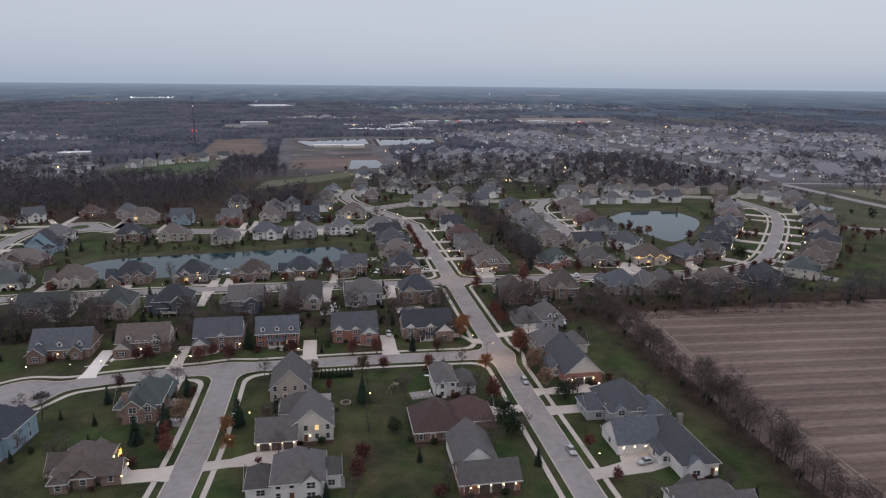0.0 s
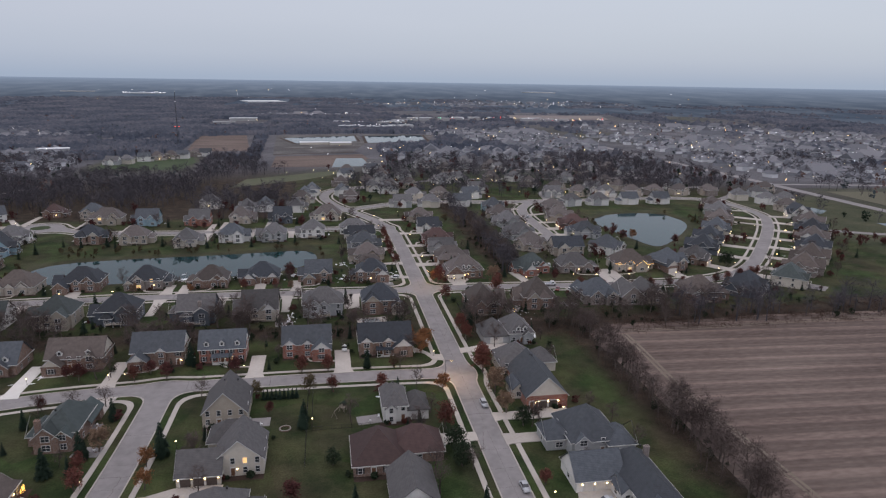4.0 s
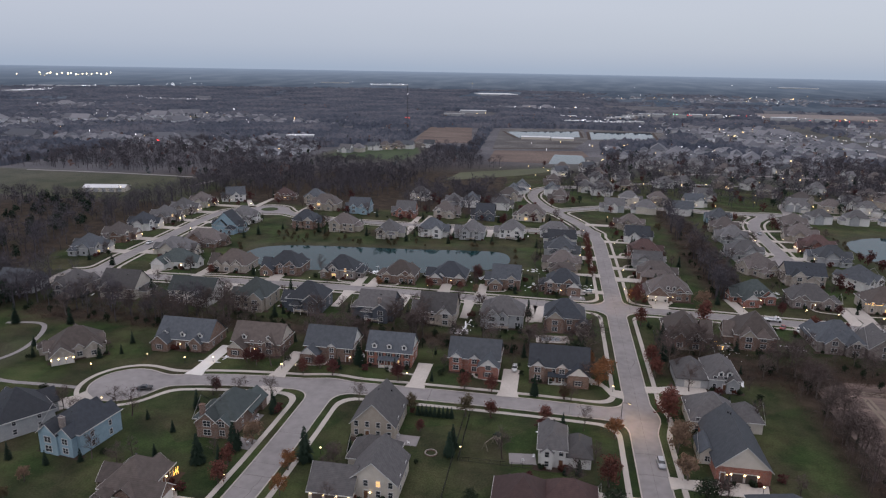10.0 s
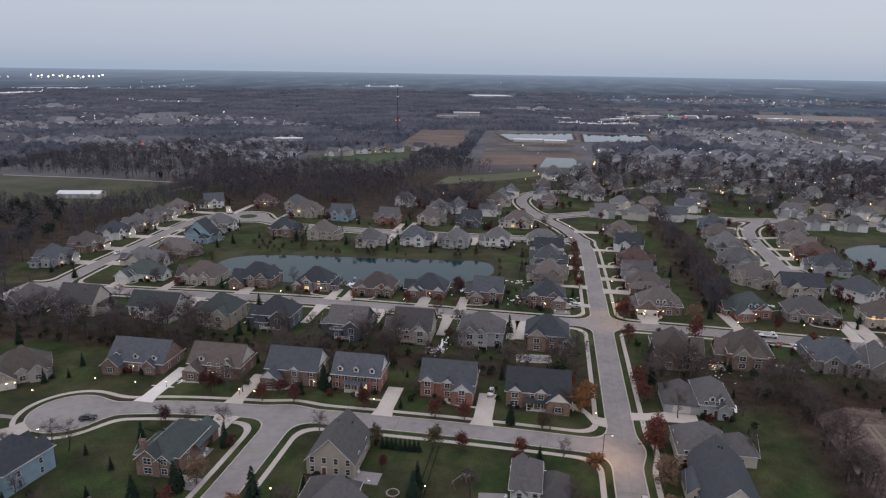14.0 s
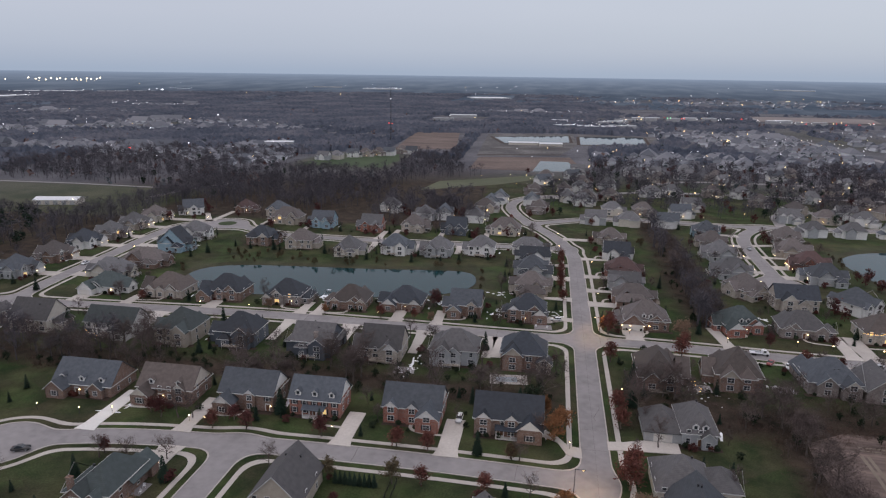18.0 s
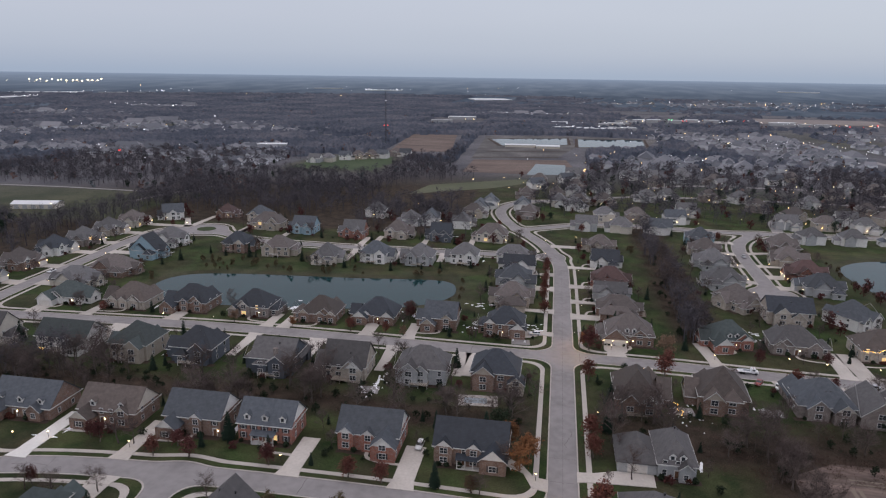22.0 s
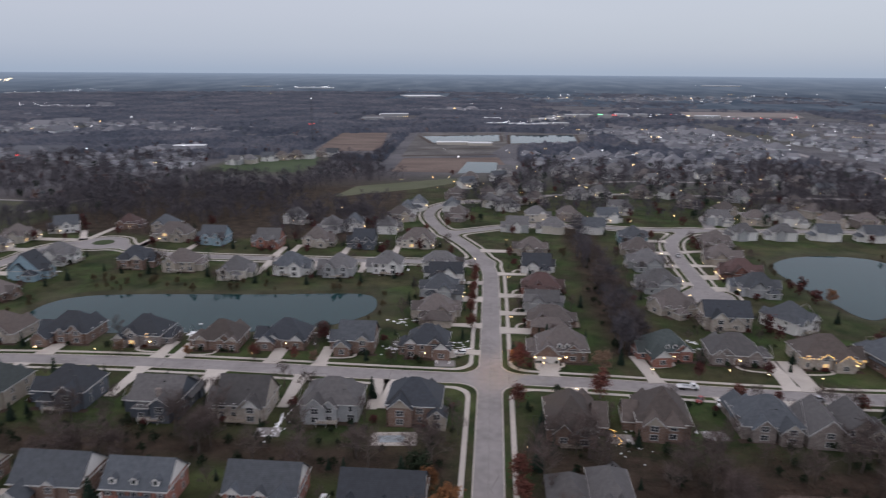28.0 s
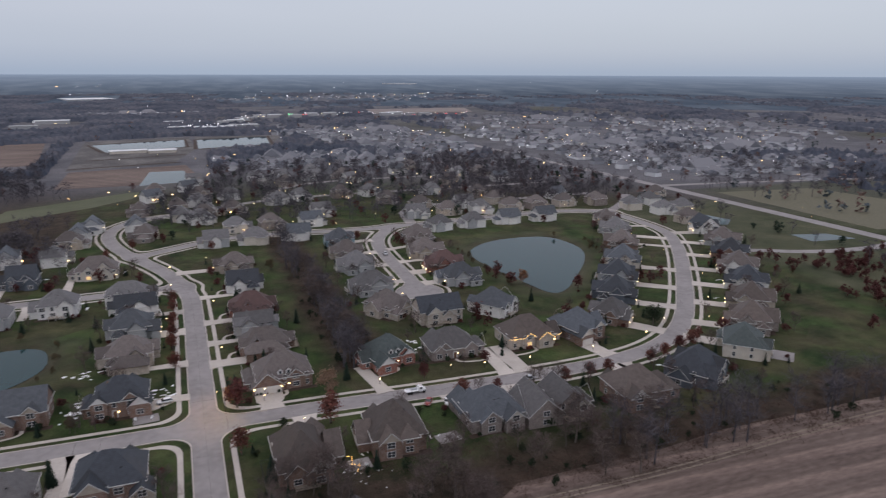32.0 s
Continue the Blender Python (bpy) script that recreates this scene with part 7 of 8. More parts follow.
TAN = [(8.8, -11.9, 8), (-105, -34.1, 7.5), (7.7, -16.3, 8.5), (8.2, -28.8, 8), (37.3, 103, 9), (-61.4, 104, 4.5), (-131.8, 104.4, 5.5), (-151.3, -60.4, 4.5)]
OLIVE = [(-67.1, -8.7, 6), (-50.6, -7.8, 7), (-35.7, 106.3, 5), (-150.4, -67.9, 4), (-22, 8.6, 5), (38, 250, 6)]
SPRUCE = [(-31.3, 9.4, 7), (-91.5, 20.7, 8), (-88.2, -38.7, 9.5), (-51.7, -25.5, 7), (-52.1, -29.2, 7), (-108.4, -37.7, 8), (-114.6, -44.8, 8), (-106.2, -17, 7), (20.6, 130.1, 7), (-36.5, 79.8, 7), (-140.7, 82.1, 8), (-161.7, 85.2, 5), (-21.5, 36.8, 7), (-232.1, 29.3, 8), (-246.6, 3.2, 7), (-244.9, 7.6, 8), (-247, -10.8, 9), (-250.3, -18.4, 7), (-248, -4, 8), (-243, -1, 6), (-209, 11.5, 4), (-202.5, 3.3, 4), (-211.3, 33, 7), (-241, 12, 7), (-137.6, 57, 5.5), (-155.8, -87.9, 6), (-129.2, -18.9, 6), (-200.4, 70.7, 7.5), (-85, 69.1, 5)]
SPRUCE_MORE = [(12.5, 45, 8), (45, 112, 6), (73.5, 117, 6), (-63, 196, 5), (-88, 190, 5), (-113, 190, 6), (-139, 197, 6), (-170, 199, 7), (-203, 185, 6), (105, 118, 5), (129, 121, 6), (10, 118, 5), (38, 170, 6), (140, 160, 6), (-64, 252, 6), (-115, 250, 5), (-147, 250, 6), (14.5, 63, 7), (-246, 108, 6)]
ROUND = [(-10.7, -55.2, 8), (-11.2, -46.5, 7.5), (11.1, -36.9, 6.5), (-43.8, -49.6, 5), (20.8, 87.3, 3.5), (172.4, 117, 9), (-17.4, 39.1, 8), (-178.9, -20.2, 3.5), (-62.8, 127.4, 6)]
for rows, kind, leaf in ((RED_WEST, "oval", "leaf_red"), (RED_EAST, "oval", "leaf_red"), (MAROON, "oval", "leaf_maroon"), (ORANGE, "thin", "leaf_orange"), (TAN, "thin", "leaf_tan"), (OLIVE, "thin", "leaf_olive"), (SPRUCE, "conifer", "needle_green"), (SPRUCE_MORE, "conifer", "needle_green"), (ROUND, "round", "shrub_green")):
    for tx, ty, th in rows:
        tree(kind, leaf, tx, ty, th)
# a clipped arborvitae hedge at the back of a lawn
for i in range(9):
    tree("conifer", "needle_green", -64.5 + i * 1.25, -9.8, 3.4)

# bare trees in the strip between the two rows of houses and in the belt beside the field
footprints = [(p[0] - math.sin(radians(p[2])) * p[4] / 2, p[1] + math.cos(radians(p[2])) * p[4] / 2, math.hypot(p[3], p[4]) / 2 + 1.0) for p in PLACED]


def open_ground(x, y, pad=0.0):
    if any((x - a) ** 2 + (y - b) ** 2 < (c * 0.86 + pad) ** 2 for a, b, c in footprints):
        return False
    return True


near_boxes = [(-230, -12, 37, 60, 56), (53.5, 61, -118, 40, 46), (10, 120, 32, 58, 34), (47, 56, 122, 240, 24)]
for x0, x1, y0, y1, n in near_boxes:
    made = 0
    while made < n:
        bx, by = trng.uniform(x0, x1), trng.uniform(y0, y1)
        if open_ground(bx, by) and not (-33 < bx < -18 and 52 < by < 61):
            tree("bare", "twig_brown", bx, by, trng.uniform(7.0, 11.0) if x0 == 53.5 else trng.uniform(6.5, 11.5))
            made += 1
for bx, by, bh in ((-83.3, -6.3, 6), (-110.8, -8, 6), (-8.2, -56.9, 6), (-20, 8.6, 5), (108, 84, 7), (100, 85, 7), (-120, 58, 10), (-166, 70, 9), (-8.6, 60, 6), (55, 86, 5)):
    tree("bare", "twig_brown", bx, by, bh)


# clearings: the meadow strip, the lawn before the row of houses, the stubble field, the works with its basins, a parking lot
STRIP_MEADOW = [(-129, 415), (-121, 468), (-45, 520), (-14, 526), (-40, 490), (-65, 461)]
CLEARINGS = [
    [(-160, 372), (-140, 475), (-50, 535), (20, 540), (0, 470), (-60, 420), (-100, 372)], [(-305, 500), (-300, 672), (-190, 712), (-180, 600), (-186, 500)], [(-228, 640), (-248, 980), (-160, 1000), (-140, 660)],
    [(-112, 545), (-125, 640), (-140, 1005), (15, 1045), (148, 1018), (138, 850), (30, 800), (24, 545)], [(-290, 1210), (-290, 1440), (-165, 1440), (-165, 1210)], [(-370, 2060), (-330, 2450), (-170, 2470), (-170, 2240)],
    [(560, 1840), (600, 1980), (960, 2010), (900, 1740)], [(400, 1340), (470, 1710), (800, 1720), (740, 1380)], [(-640, 250), (-640, 376), (-325, 376), (-325, 250)],
]


def cleared(px, py):
    hit = (px > 372) & (px < 430) & (py < 1300)
    for ring in CLEARINGS:
        hit = hit | inside(ring, px, py)
    return hit


def scatter_woods(name, boxes, seed, label, kinds=("bare",), leaf="twig_brown", hmin=8, hmax=14, clear=True, wide=0.05, count=150):
    """Woods that nobody could count: many bare trees joined into one mesh."""
    r = np.random.RandomState(seed)
    protos = []
    for i in range(5):
        segs, tips = skeleton_tree(r, 8, 3.2, 7)
        tw = twigs(r, tips, count, 1.5, wide)
        trunk = []
        limb(trunk, (0, 0, 0), (0.1, 0, 6.5), 0.2, 0.06, 3)
        some = segs[24:][r.rand(len(segs) - 24) < (0.3 if wide < 0.1 else 0.12)]
        if kinds[0] == "brush":
            feet = np.c_[r.normal(0, 1.6, (40, 2)), np.zeros(40)]
            protos.append(twigs(r, feet, 60, 1.0, 0.05))
            continue
        protos.append(np.concatenate([np.array(trunk), some, tw]) if kinds[0] == "bare" else np.concatenate([np.array(trunk), leaf_quads(crown_points(r, 210, 30, 2.6, 3.0, 4.4, 0.2), 0.38, r)]))
    out = []
    for x0, x1, y0, y1, n in boxes:
        px, py = r.uniform(x0, x1, n), r.uniform(y0, y1, n)
        keep = (street_distance(px, py) > 4.5) & ~cleared(px, py)
        for q in PONDS:
            keep &= pond_depth(smooth_ring(q), px, py) > 1.5
        for x, y, ok in zip(px, py, keep):
            if ok and (not clear or open_ground(x, y)):
                a, k = r.rand() * 6.283, r.uniform(hmin, hmax) / 8.0
                c, s = math.cos(a) * k, math.sin(a) * k
                p = protos[r.randint(5)]
                z = float(rise(np.array(math.hypot(x, y + 150))))
                out.append(np.stack([p[..., 0] * c - p[..., 1] * s + x, p[..., 0] * s + p[..., 1] * c + y, p[..., 2] * k + z], -1))
    ob = part_of(name, quad_mesh(name, np.concatenate(out)), leaf, kind="stuff")
    tagged(ob, label=label, category="woods", kind="stuff")


scatter_woods("field_belt", [(51, 61, -330, 44, 200)], 13, "belt of tall bare slender trees beside the field", hmin=4.5, hmax=8.5, wide=0.035, count=120)
scatter_woods("brush_thicket", [(49, 60, -330, 44, 300), (9, 215, 30, 60, 620), (-240, -10, 36, 62, 480), (43, 62, 118, 330, 240), (60, 330, 37, 43, 300)], 27, "russet-brown brush and leaf litter under bare trees", kinds=("brush",), leaf="brush_brown", hmin=3.5, hmax=8.5)
scatter_woods("strip_shrubs", [(-240, -12, 37, 62, 90), (12, 200, 34, 62, 45), (53, 60, -120, 40, 16), (44, 60, 118, 240, 40)], 14, "dark evergreen undergrowth between the houses", kinds=("leafy",), leaf="shrub_green", hmin=1.6, hmax=4.2)
scatter_woods("pond_bank_shrubs", [(-190, -52, 168, 190, 46), (-200, -188, 130, 165, 10), (-60, -46, 140, 180, 10), (140, 152, 180, 260, 12), (210, 222, 200, 265, 12)], 15, "reeds and bushes on the pond bank", kinds=("leafy",), leaf="leaf_olive", hmin=1.8, hmax=5.0)
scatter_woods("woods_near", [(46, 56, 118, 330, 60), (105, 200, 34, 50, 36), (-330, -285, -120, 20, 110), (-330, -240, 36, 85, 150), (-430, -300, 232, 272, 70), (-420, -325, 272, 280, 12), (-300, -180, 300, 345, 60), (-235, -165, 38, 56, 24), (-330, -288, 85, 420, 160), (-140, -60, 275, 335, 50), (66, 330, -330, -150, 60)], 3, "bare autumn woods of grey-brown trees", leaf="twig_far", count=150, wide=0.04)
scatter_woods("russet_thicket", [(304, 405, 118, 168, 150), (276, 405, 84, 122, 170), (250, 405, 52, 88, 170)], 16, "dense thicket of dark russet brush beside the meadow", kinds=("leafy",), leaf="leaf_maroon", hmin=3.5, hmax=6.5, clear=False)
scatter_woods("western_evergreens", [(-560, -318, 0, 260, 260), (-310, -250, 40, 70, 30)], 17, "dark evergreens in the western woods", kinds=("leafy",), leaf="needle_green", hmin=5, hmax=11)
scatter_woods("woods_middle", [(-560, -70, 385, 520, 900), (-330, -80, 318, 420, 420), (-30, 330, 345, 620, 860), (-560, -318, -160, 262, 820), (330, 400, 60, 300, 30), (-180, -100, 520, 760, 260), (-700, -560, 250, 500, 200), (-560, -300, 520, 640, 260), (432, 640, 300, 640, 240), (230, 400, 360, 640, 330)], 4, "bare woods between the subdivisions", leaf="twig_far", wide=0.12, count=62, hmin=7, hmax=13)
scatter_woods("evergreens_middle", [(-560, -270, 100, 560, 60), (-60, 390, 330, 620, 90), (330, 420, 90, 330, 6), (-420, -330, 270, 330, 10)], 6, "scattered dark evergreens among far houses", kinds=("leafy",), leaf="needle_green", hmin=5, hmax=9)
scatter_woods("russet_trees_middle", [(-270, 0, 240, 330, 40), (-60, 390, 330, 620, 130), (100, 300, 90, 330, 60), (-640, -250, 420, 800, 90), (280, 300, 150, 230, 6)], 8, "far trees still holding russet leaves", kinds=("leafy",), leaf="leaf_maroon", hmin=4.5, hmax=8)


# ---- yards: bare saplings, dark evergreens and russet bushes round every house, joined as stuff ----
def yard_growth(name, per_house, seed, make, mat, hmin, hmax, label, spread_out=16.0):
    r = np.random.RandomState(seed)
    protos = [make(r) for _ in range(4)]
    out = []
    for px, py, rot, w, d, drive, st, lab in PLACED:
        cx, cy = world_of(px, py, rot, 0, d / 2)
        for _ in range(per_house):
            x, y = cx + r.uniform(-1, 1) * (w / 2 + spread_out * 0.5), cy + r.uniform(-1, 1) * (d / 2 + spread_out * 0.6)
            if not open_ground(x, y, 0.3) or float(street_distance(np.array([x]), np.array([y]))[0]) < 4.2:
                continue
            if abs(drive[0]) < 60:
                a = radians(-rot)
                lx, ly = (x - px) * math.cos(a) - (y - py) * math.sin(a), (x - px) * math.sin(a) + (y - py) * math.cos(a)
                if abs(lx - drive[0]) < drive[1] / 2 + 1.2 and ly < drive[2] + 2:
                    continue
            if min(float(pond_depth(q, np.array([x]), np.array([y]))[0]) for q in PONDS) < 3:
                continue
            a, k = r.rand() * 6.283, r.uniform(hmin, hmax) / 8.0
            c, s = math.cos(a) * k, math.sin(a) * k
            p = protos[r.randint(4)]
            out.append(np.stack([p[..., 0] * c - p[..., 1] * s + x, p[..., 0] * s + p[..., 1] * c + y, p[..., 2] * k], -1))
    tagged(part_of(name, quad_mesh(name, np.concatenate(out)), mat), label=label, category="garden trees", kind="stuff")


def sapling(r):
    segs, tips = skeleton_tree(r, 8, 3.0, 9)
    return np.concatenate([segs[r.rand(len(segs)) < 0.7], twigs(r, tips, 420, 0.9, 0.03)])


def small_spruce(r):
    segs, quads, _ = tree_kind("conifer", r.randint(1000))
    return quads[r.rand(len(quads)) < 0.8]


def bush(r):
    return leaf_quads(crown_points(r, 320, 34, 2.9, 2.6, 3.2, 0.1), 0.34, r)


yard_growth("yard_saplings", 4, 51, sapling, "twig_brown", 4.5, 9.5, "bare young garden trees between the houses")
yard_growth("yard_evergreens", 3, 52, small_spruce, "needle_green", 2.5, 6.5, "small dark evergreens in the gardens")
yard_growth("yard_bushes_russet", 2, 53, bush, "leaf_maroon", 2.0, 4.5, "russet garden bushes near the houses", 10.0)
yard_growth("yard_bushes_green", 3, 54, bush, "shrub_green", 1.6, 3.6, "dark green garden bushes near the houses", 8.0)
# ---- the middle distance: more houses, built once and copied ----
frng = random.Random(91)
mids = []
for i, (wl_, rf, fm) in enumerate((("siding_cream", "roof_ash", "hip"), ("brick_grey", "roof_taupe", "hip"), ("siding_white", "roof_slate", "gable"), ("siding_grey", "roof_ash", "gable"), ("stone_tan", "roof_taupe", "hip"), ("siding_white", "roof_grey", "hip"))):
    ob = house(0, 400, 0, 14, 10.5, 2.0, wl_, rf, fm, gables=[(-4.5, 5), (0.6, 3.2)] if i % 2 else [(4.2, 5)], wing=(4.4, 5.5, 3.5, 1.2, 1) if i % 2 else None, skin=("siding_white", "siding_tan", "siding_grey")[i % 3], detail=False, lamps=0, drive=(-99, 4), blocks=[(-5.5 + i, 0.2 + i, -0.4, 12.0, 1.8, "gy" if i % 2 else "hip", 0), (6.5, 10.2, 2.0, 9.0, 1.1, "hip" if i % 3 else "gx", 1)])
    PLACED.pop()
    for k in (-5.4, 0, 5):
        window(ob, k, 0, 3.8, 1.2, 1.4, 0)
    for k in (-4, 3):
        window(ob, k, 10.5, 3.8, 1.2, 1.4, 180)
    mids.append(ob)
lots = []


def lot(x, y, rot):
    lots.append((x + frng.uniform(-1.5, 1.5), y + frng.uniform(-2, 2), rot + frng.uniform(-8, 8)))


for x in (30, 52, 76, 100, 150, 174, 198, 222, 246, 270):
    if x != 100:
        lot(x, 341, 0)
for x in (14, 38, 62, 152, 178, 204, 230):
    lot(x, 312 if x > 100 else 316, 180)
for x, y in ((-62, 300), (-84, 306), (-64, 330), (-66, 352), (-62, 376), (-28, 345), (-26, 370), (-8, 392), (14, 398), (-36, 422), (-12, 430), (-108, 300), (-130, 318)):
    lot(x, y, frng.choice((0, 90, -90)))
for x in range(-20, 300, 27):
    for y in (372, 400, 436, 468, 508, 545, 585):
        if frng.random() < 0.5:
            lot(x + frng.uniform(-5, 5), y, frng.choice((0, 0, 180, 30)))
for i in range(8):
    lot(-275 + i * 12, 596 + i * 12, frng.choice((0, 180)))
for x, y in ((318, 262), (322, 290), (316, 318), (345, 300), (340, 330), (360, 350), (300, 345)):
    lot(x, y, frng.choice((0, 90)))
for i, (x, y, rot) in enumerate(lots):
    if i < 6:
        mids[i].matrix_world = pose(x, y, 0, 0, 0, rot)
    else:
        copy_thing(frng.choice(mids), pose(x, y, 0, 0, 0, rot))

# streets seen between them
bm = bmesh.new()
for line, wd in (
    ([(-30, 405), (10, 420), (60, 452), (140, 455), (240, 452), (330, 452)], 7.5), ([(60, 452), (70, 490), (110, 527), (220, 527), (330, 525)], 7.5), ([(140, 325), (150, 386), (230, 386), (320, 388)], 7.5),
    ([(288, 315), (320, 340), (345, 372)], 7.5), ([(300, 194), (334, 176), (379, 172), (401, 178)], 7.0),
):
    strip(bm, smooth_line(line), wd, 0.03)
far_roads = part("road_far", bm, "concrete_road")
tagged(far_roads, label="pale side streets among distant houses", category="road", kind="structure")
bm = bmesh.new()
strip(bm, smooth_line([(402, -400), (402, 190), (400, 310), (399, 411), (393, 550), (380, 800), (372, 1300)]), 11, 0.05)
strip(bm, smooth_line([(400, 398), (470, 390), (540, 378), (640, 360), (900, 320)]), 8, 0.045)
strip(bm, [(-520, 372), (-430, 376), (-330, 372)], 4, 0.04)
strip(bm, smooth_line([(-330, 330), (-320, 380), (-290, 430)]), 6, 0.04)
highway = part("highway", bm, "concrete_road")
tagged(highway, label="straight grey country highway past the subdivision", category="highway", kind="structure")
# the shed in the western meadow
shed = new("metal_shed")
shed.matrix_world = pose(-380, 292, 0, 0, 0, 12)
tagged(shed, label="long low shed with a white metal roof", category="shed")
bm = bmesh.new()
add_box(bm, -16, 16, -6, 6, 0, 3.6)
part("wall", bm, "siding_cream", shed)
bm = bmesh.new()
gable_roof(bm, -16, 16, -6, 6, 3.6, 0.28, False)
part("roof", bm, "metal_white_roof", shed)
for k in range(5):
    d_ = part_of("door", shared_mesh(("shed_door",), lambda b: add_box(b, -1.6, 1.6, -0.1, 0, 0, 3.0)), "siding_grey", shed)
    d_.location = (-12 + 6 * k, -6, 0)
material("meadow_grass", [(0.062, 0.074, 0.042), (0.105, 0.110, 0.070)], 0.03, 0.5, 0.95)
material("lawn_grass", [(0.030, 0.052, 0.024), (0.058, 0.082, 0.040)], 0.03, 0.5, 0.95)
# basins of the works beyond the woods
for ring, z, mat, lab, cat in (
    ([(-110, 676), (-126, 992), (14, 1024), (18, 846), (-9, 706)], 0.05, "gravel", "pale gravel yard of a works beyond the woods", "yard"),
    ([(24, 838), (22, 1022), (152, 1012), (114, 850)], 0.08, "gravel", "pale gravel bank round a settling basin", "yard"),
    ([(-86, 842), (-112, 940), (6, 985), (6, 880)], 0.12, "water", "bright settling basin", "basin"),
    ([(22, 850), (24, 975), (126, 998), (118, 884)], 0.12, "water", "long settling basin reflecting the sky", "basin"),
    ([(-290, 540), (-288, 592), (-205, 665), (-192, 610), (-198, 545)], 0.06, "lawn_grass", "green lawn before a row of houses", "lawn"),
    ([(-104, 560), (-106, 668), (4, 690), (14, 600), (-10, 560)], 0.05, "stubble_soil", "bare earth beside the basins", "earth"),
    ([(-37, 556), (-31, 645), (2, 644), (7, 566)], 0.1, "water", "small pond beyond the trees", "pond"),
    (STRIP_MEADOW, 0.07, "meadow_grass", "long mown meadow strip above a pond", "meadow"),
    ([(322, 258), (328, 282), (346, 286), (352, 262), (338, 250)], 0.1, "water", "small round pond near the bend", "pond"),
    ([(352, 196), (354, 214), (378, 208), (384, 192)], 0.1, "water", "small pond beside the highway", "pond"),
    ([(-225, 722), (-145, 739), (-177, 1004), (-254, 1007)], 0.06, "stubble_soil", "brown stubble field among woods", "field"),
    ([(420, 205), (424, 352), (520, 340), (540, 190)], 0.06, "grass_pale", "pale dry meadow beside the highway", "field"),
):
    ob = part("far_" + cat, flat_ring(ring, z), mat)
    tagged(ob, label=lab, category=cat, kind="structure")
for wx, wy, wlen, wdeep in ((-60, 829, 21, 5), (-21, 823, 16, 6)):
    works = new("works_building")
    works.matrix_world = pose(wx, wy, 0, 0, 0, 6)
    tagged(works, label="long low white works building by the basins", category="building", group="works buildings")
    bm = bmesh.new()
    add_box(bm, -wlen, wlen, -wdeep, wdeep, 0, 3.5)
    part("wall", bm, "siding_cream", works)
    bm = bmesh.new()
    gable_roof(bm, -wlen, wlen, -wdeep, wdeep, 3.5, 0.2, False)
    part("roof", bm, "metal_white_roof", works)


# flat dark strips added round the basins in place of tree lines
bm = bmesh.new()
for line in ([(-90, 838), (-118, 944), (8, 990), (10, 878), (-90, 838)], [(19, 846), (21, 980), (130, 1004), (122, 882), (19, 846)], [(-110, 690), (0, 716)], [(-100, 760), (4, 790)]):
    strip(bm, line, 5.0, 0.2)
dikes = part("basin_dike", bm, "mulch")
tagged(dikes, label="flat dark strips between the settling basins", category="dike", kind="structure")


# lattice radio mast with red lamps
mast = new("radio_mast")
mast.matrix_world = pose(-248, 797, 0)
tagged(mast, label="slender lattice radio mast with red warning lamps", category="mast")
segs = []
for k in range(3):
    a = 2.094 * k
    p0, p1 = (1.1 * math.cos(a), 1.1 * math.sin(a), 0), (0.35 * math.cos(a), 0.35 * math.sin(a), 76)
    limb(segs, p0, p1, 0.16, 0.12, 4)
for i in range(40):
    z0, z1 = 76 * i / 40, 76 * (i + 1) / 40
    w0, w1 = 1.1 - 0.75 * i / 40, 1.1 - 0.75 * (i + 1) / 40
    for k in range(3):
        a, b = 2.094 * k, 2.094 * (k + 1)
        limb(segs, (w0 * math.cos(a), w0 * math.sin(a), z0), (w1 * math.cos(b), w1 * math.sin(b), z1), 0.06, 0.06, 3)
part_of("lattice", quad_mesh("lattice", np.array(segs)), "metal_dark", mast)
for dx, z, mt in ((-2.6, 28, "lamp_red"), (2.6, 28, "lamp_red"), (0, 62, "lamp_cold")):
    bm = bmesh.new()
    bmesh.ops.create_icosphere(bm, subdivisions=1, radius=0.6, matrix=pose(dx, 0, z))
    part("warning_lamp", bm, mt, mast, "lit warning lamp")

# ---- far suburbs: plain small houses joined, in loose clusters ----
r = np.random.RandomState(15)
clusters = [(-1120, 1230, 110, 60, 40), (-760, 930, 150, 70, 60), (-660, 622, 100, 40, 45), (-550, 620, 60, 30, 20), (-690, 1040, 160, 50, 50), (-500, 960, 90, 40, 25), (-395, 700, 50, 60, 26), (-410, 605, 70, 60, 50), (-1085, 1560, 120, 40, 25), (100, 706, 120, 25, 44),
    (110, 640, 120, 30, 30), (290, 1000, 100, 90, 110), (420, 900, 110, 80, 80), (580, 760, 160, 120, 110), (-90, 1620, 130, 40, 60), (560, 2200, 330, 120, 220), (700, 1150, 160, 100, 90), (330, 780, 110, 70, 60), (480, 600, 100, 80, 60), (900, 900, 220, 180, 110), (520, 560, 80, 50, 40), (500, 450, 60, 30, 22), (620, 470, 100, 60, 40), (720, 640, 110, 80, 60), (-900, 780, 150, 90, 50)]
boxes, roofs = [], []
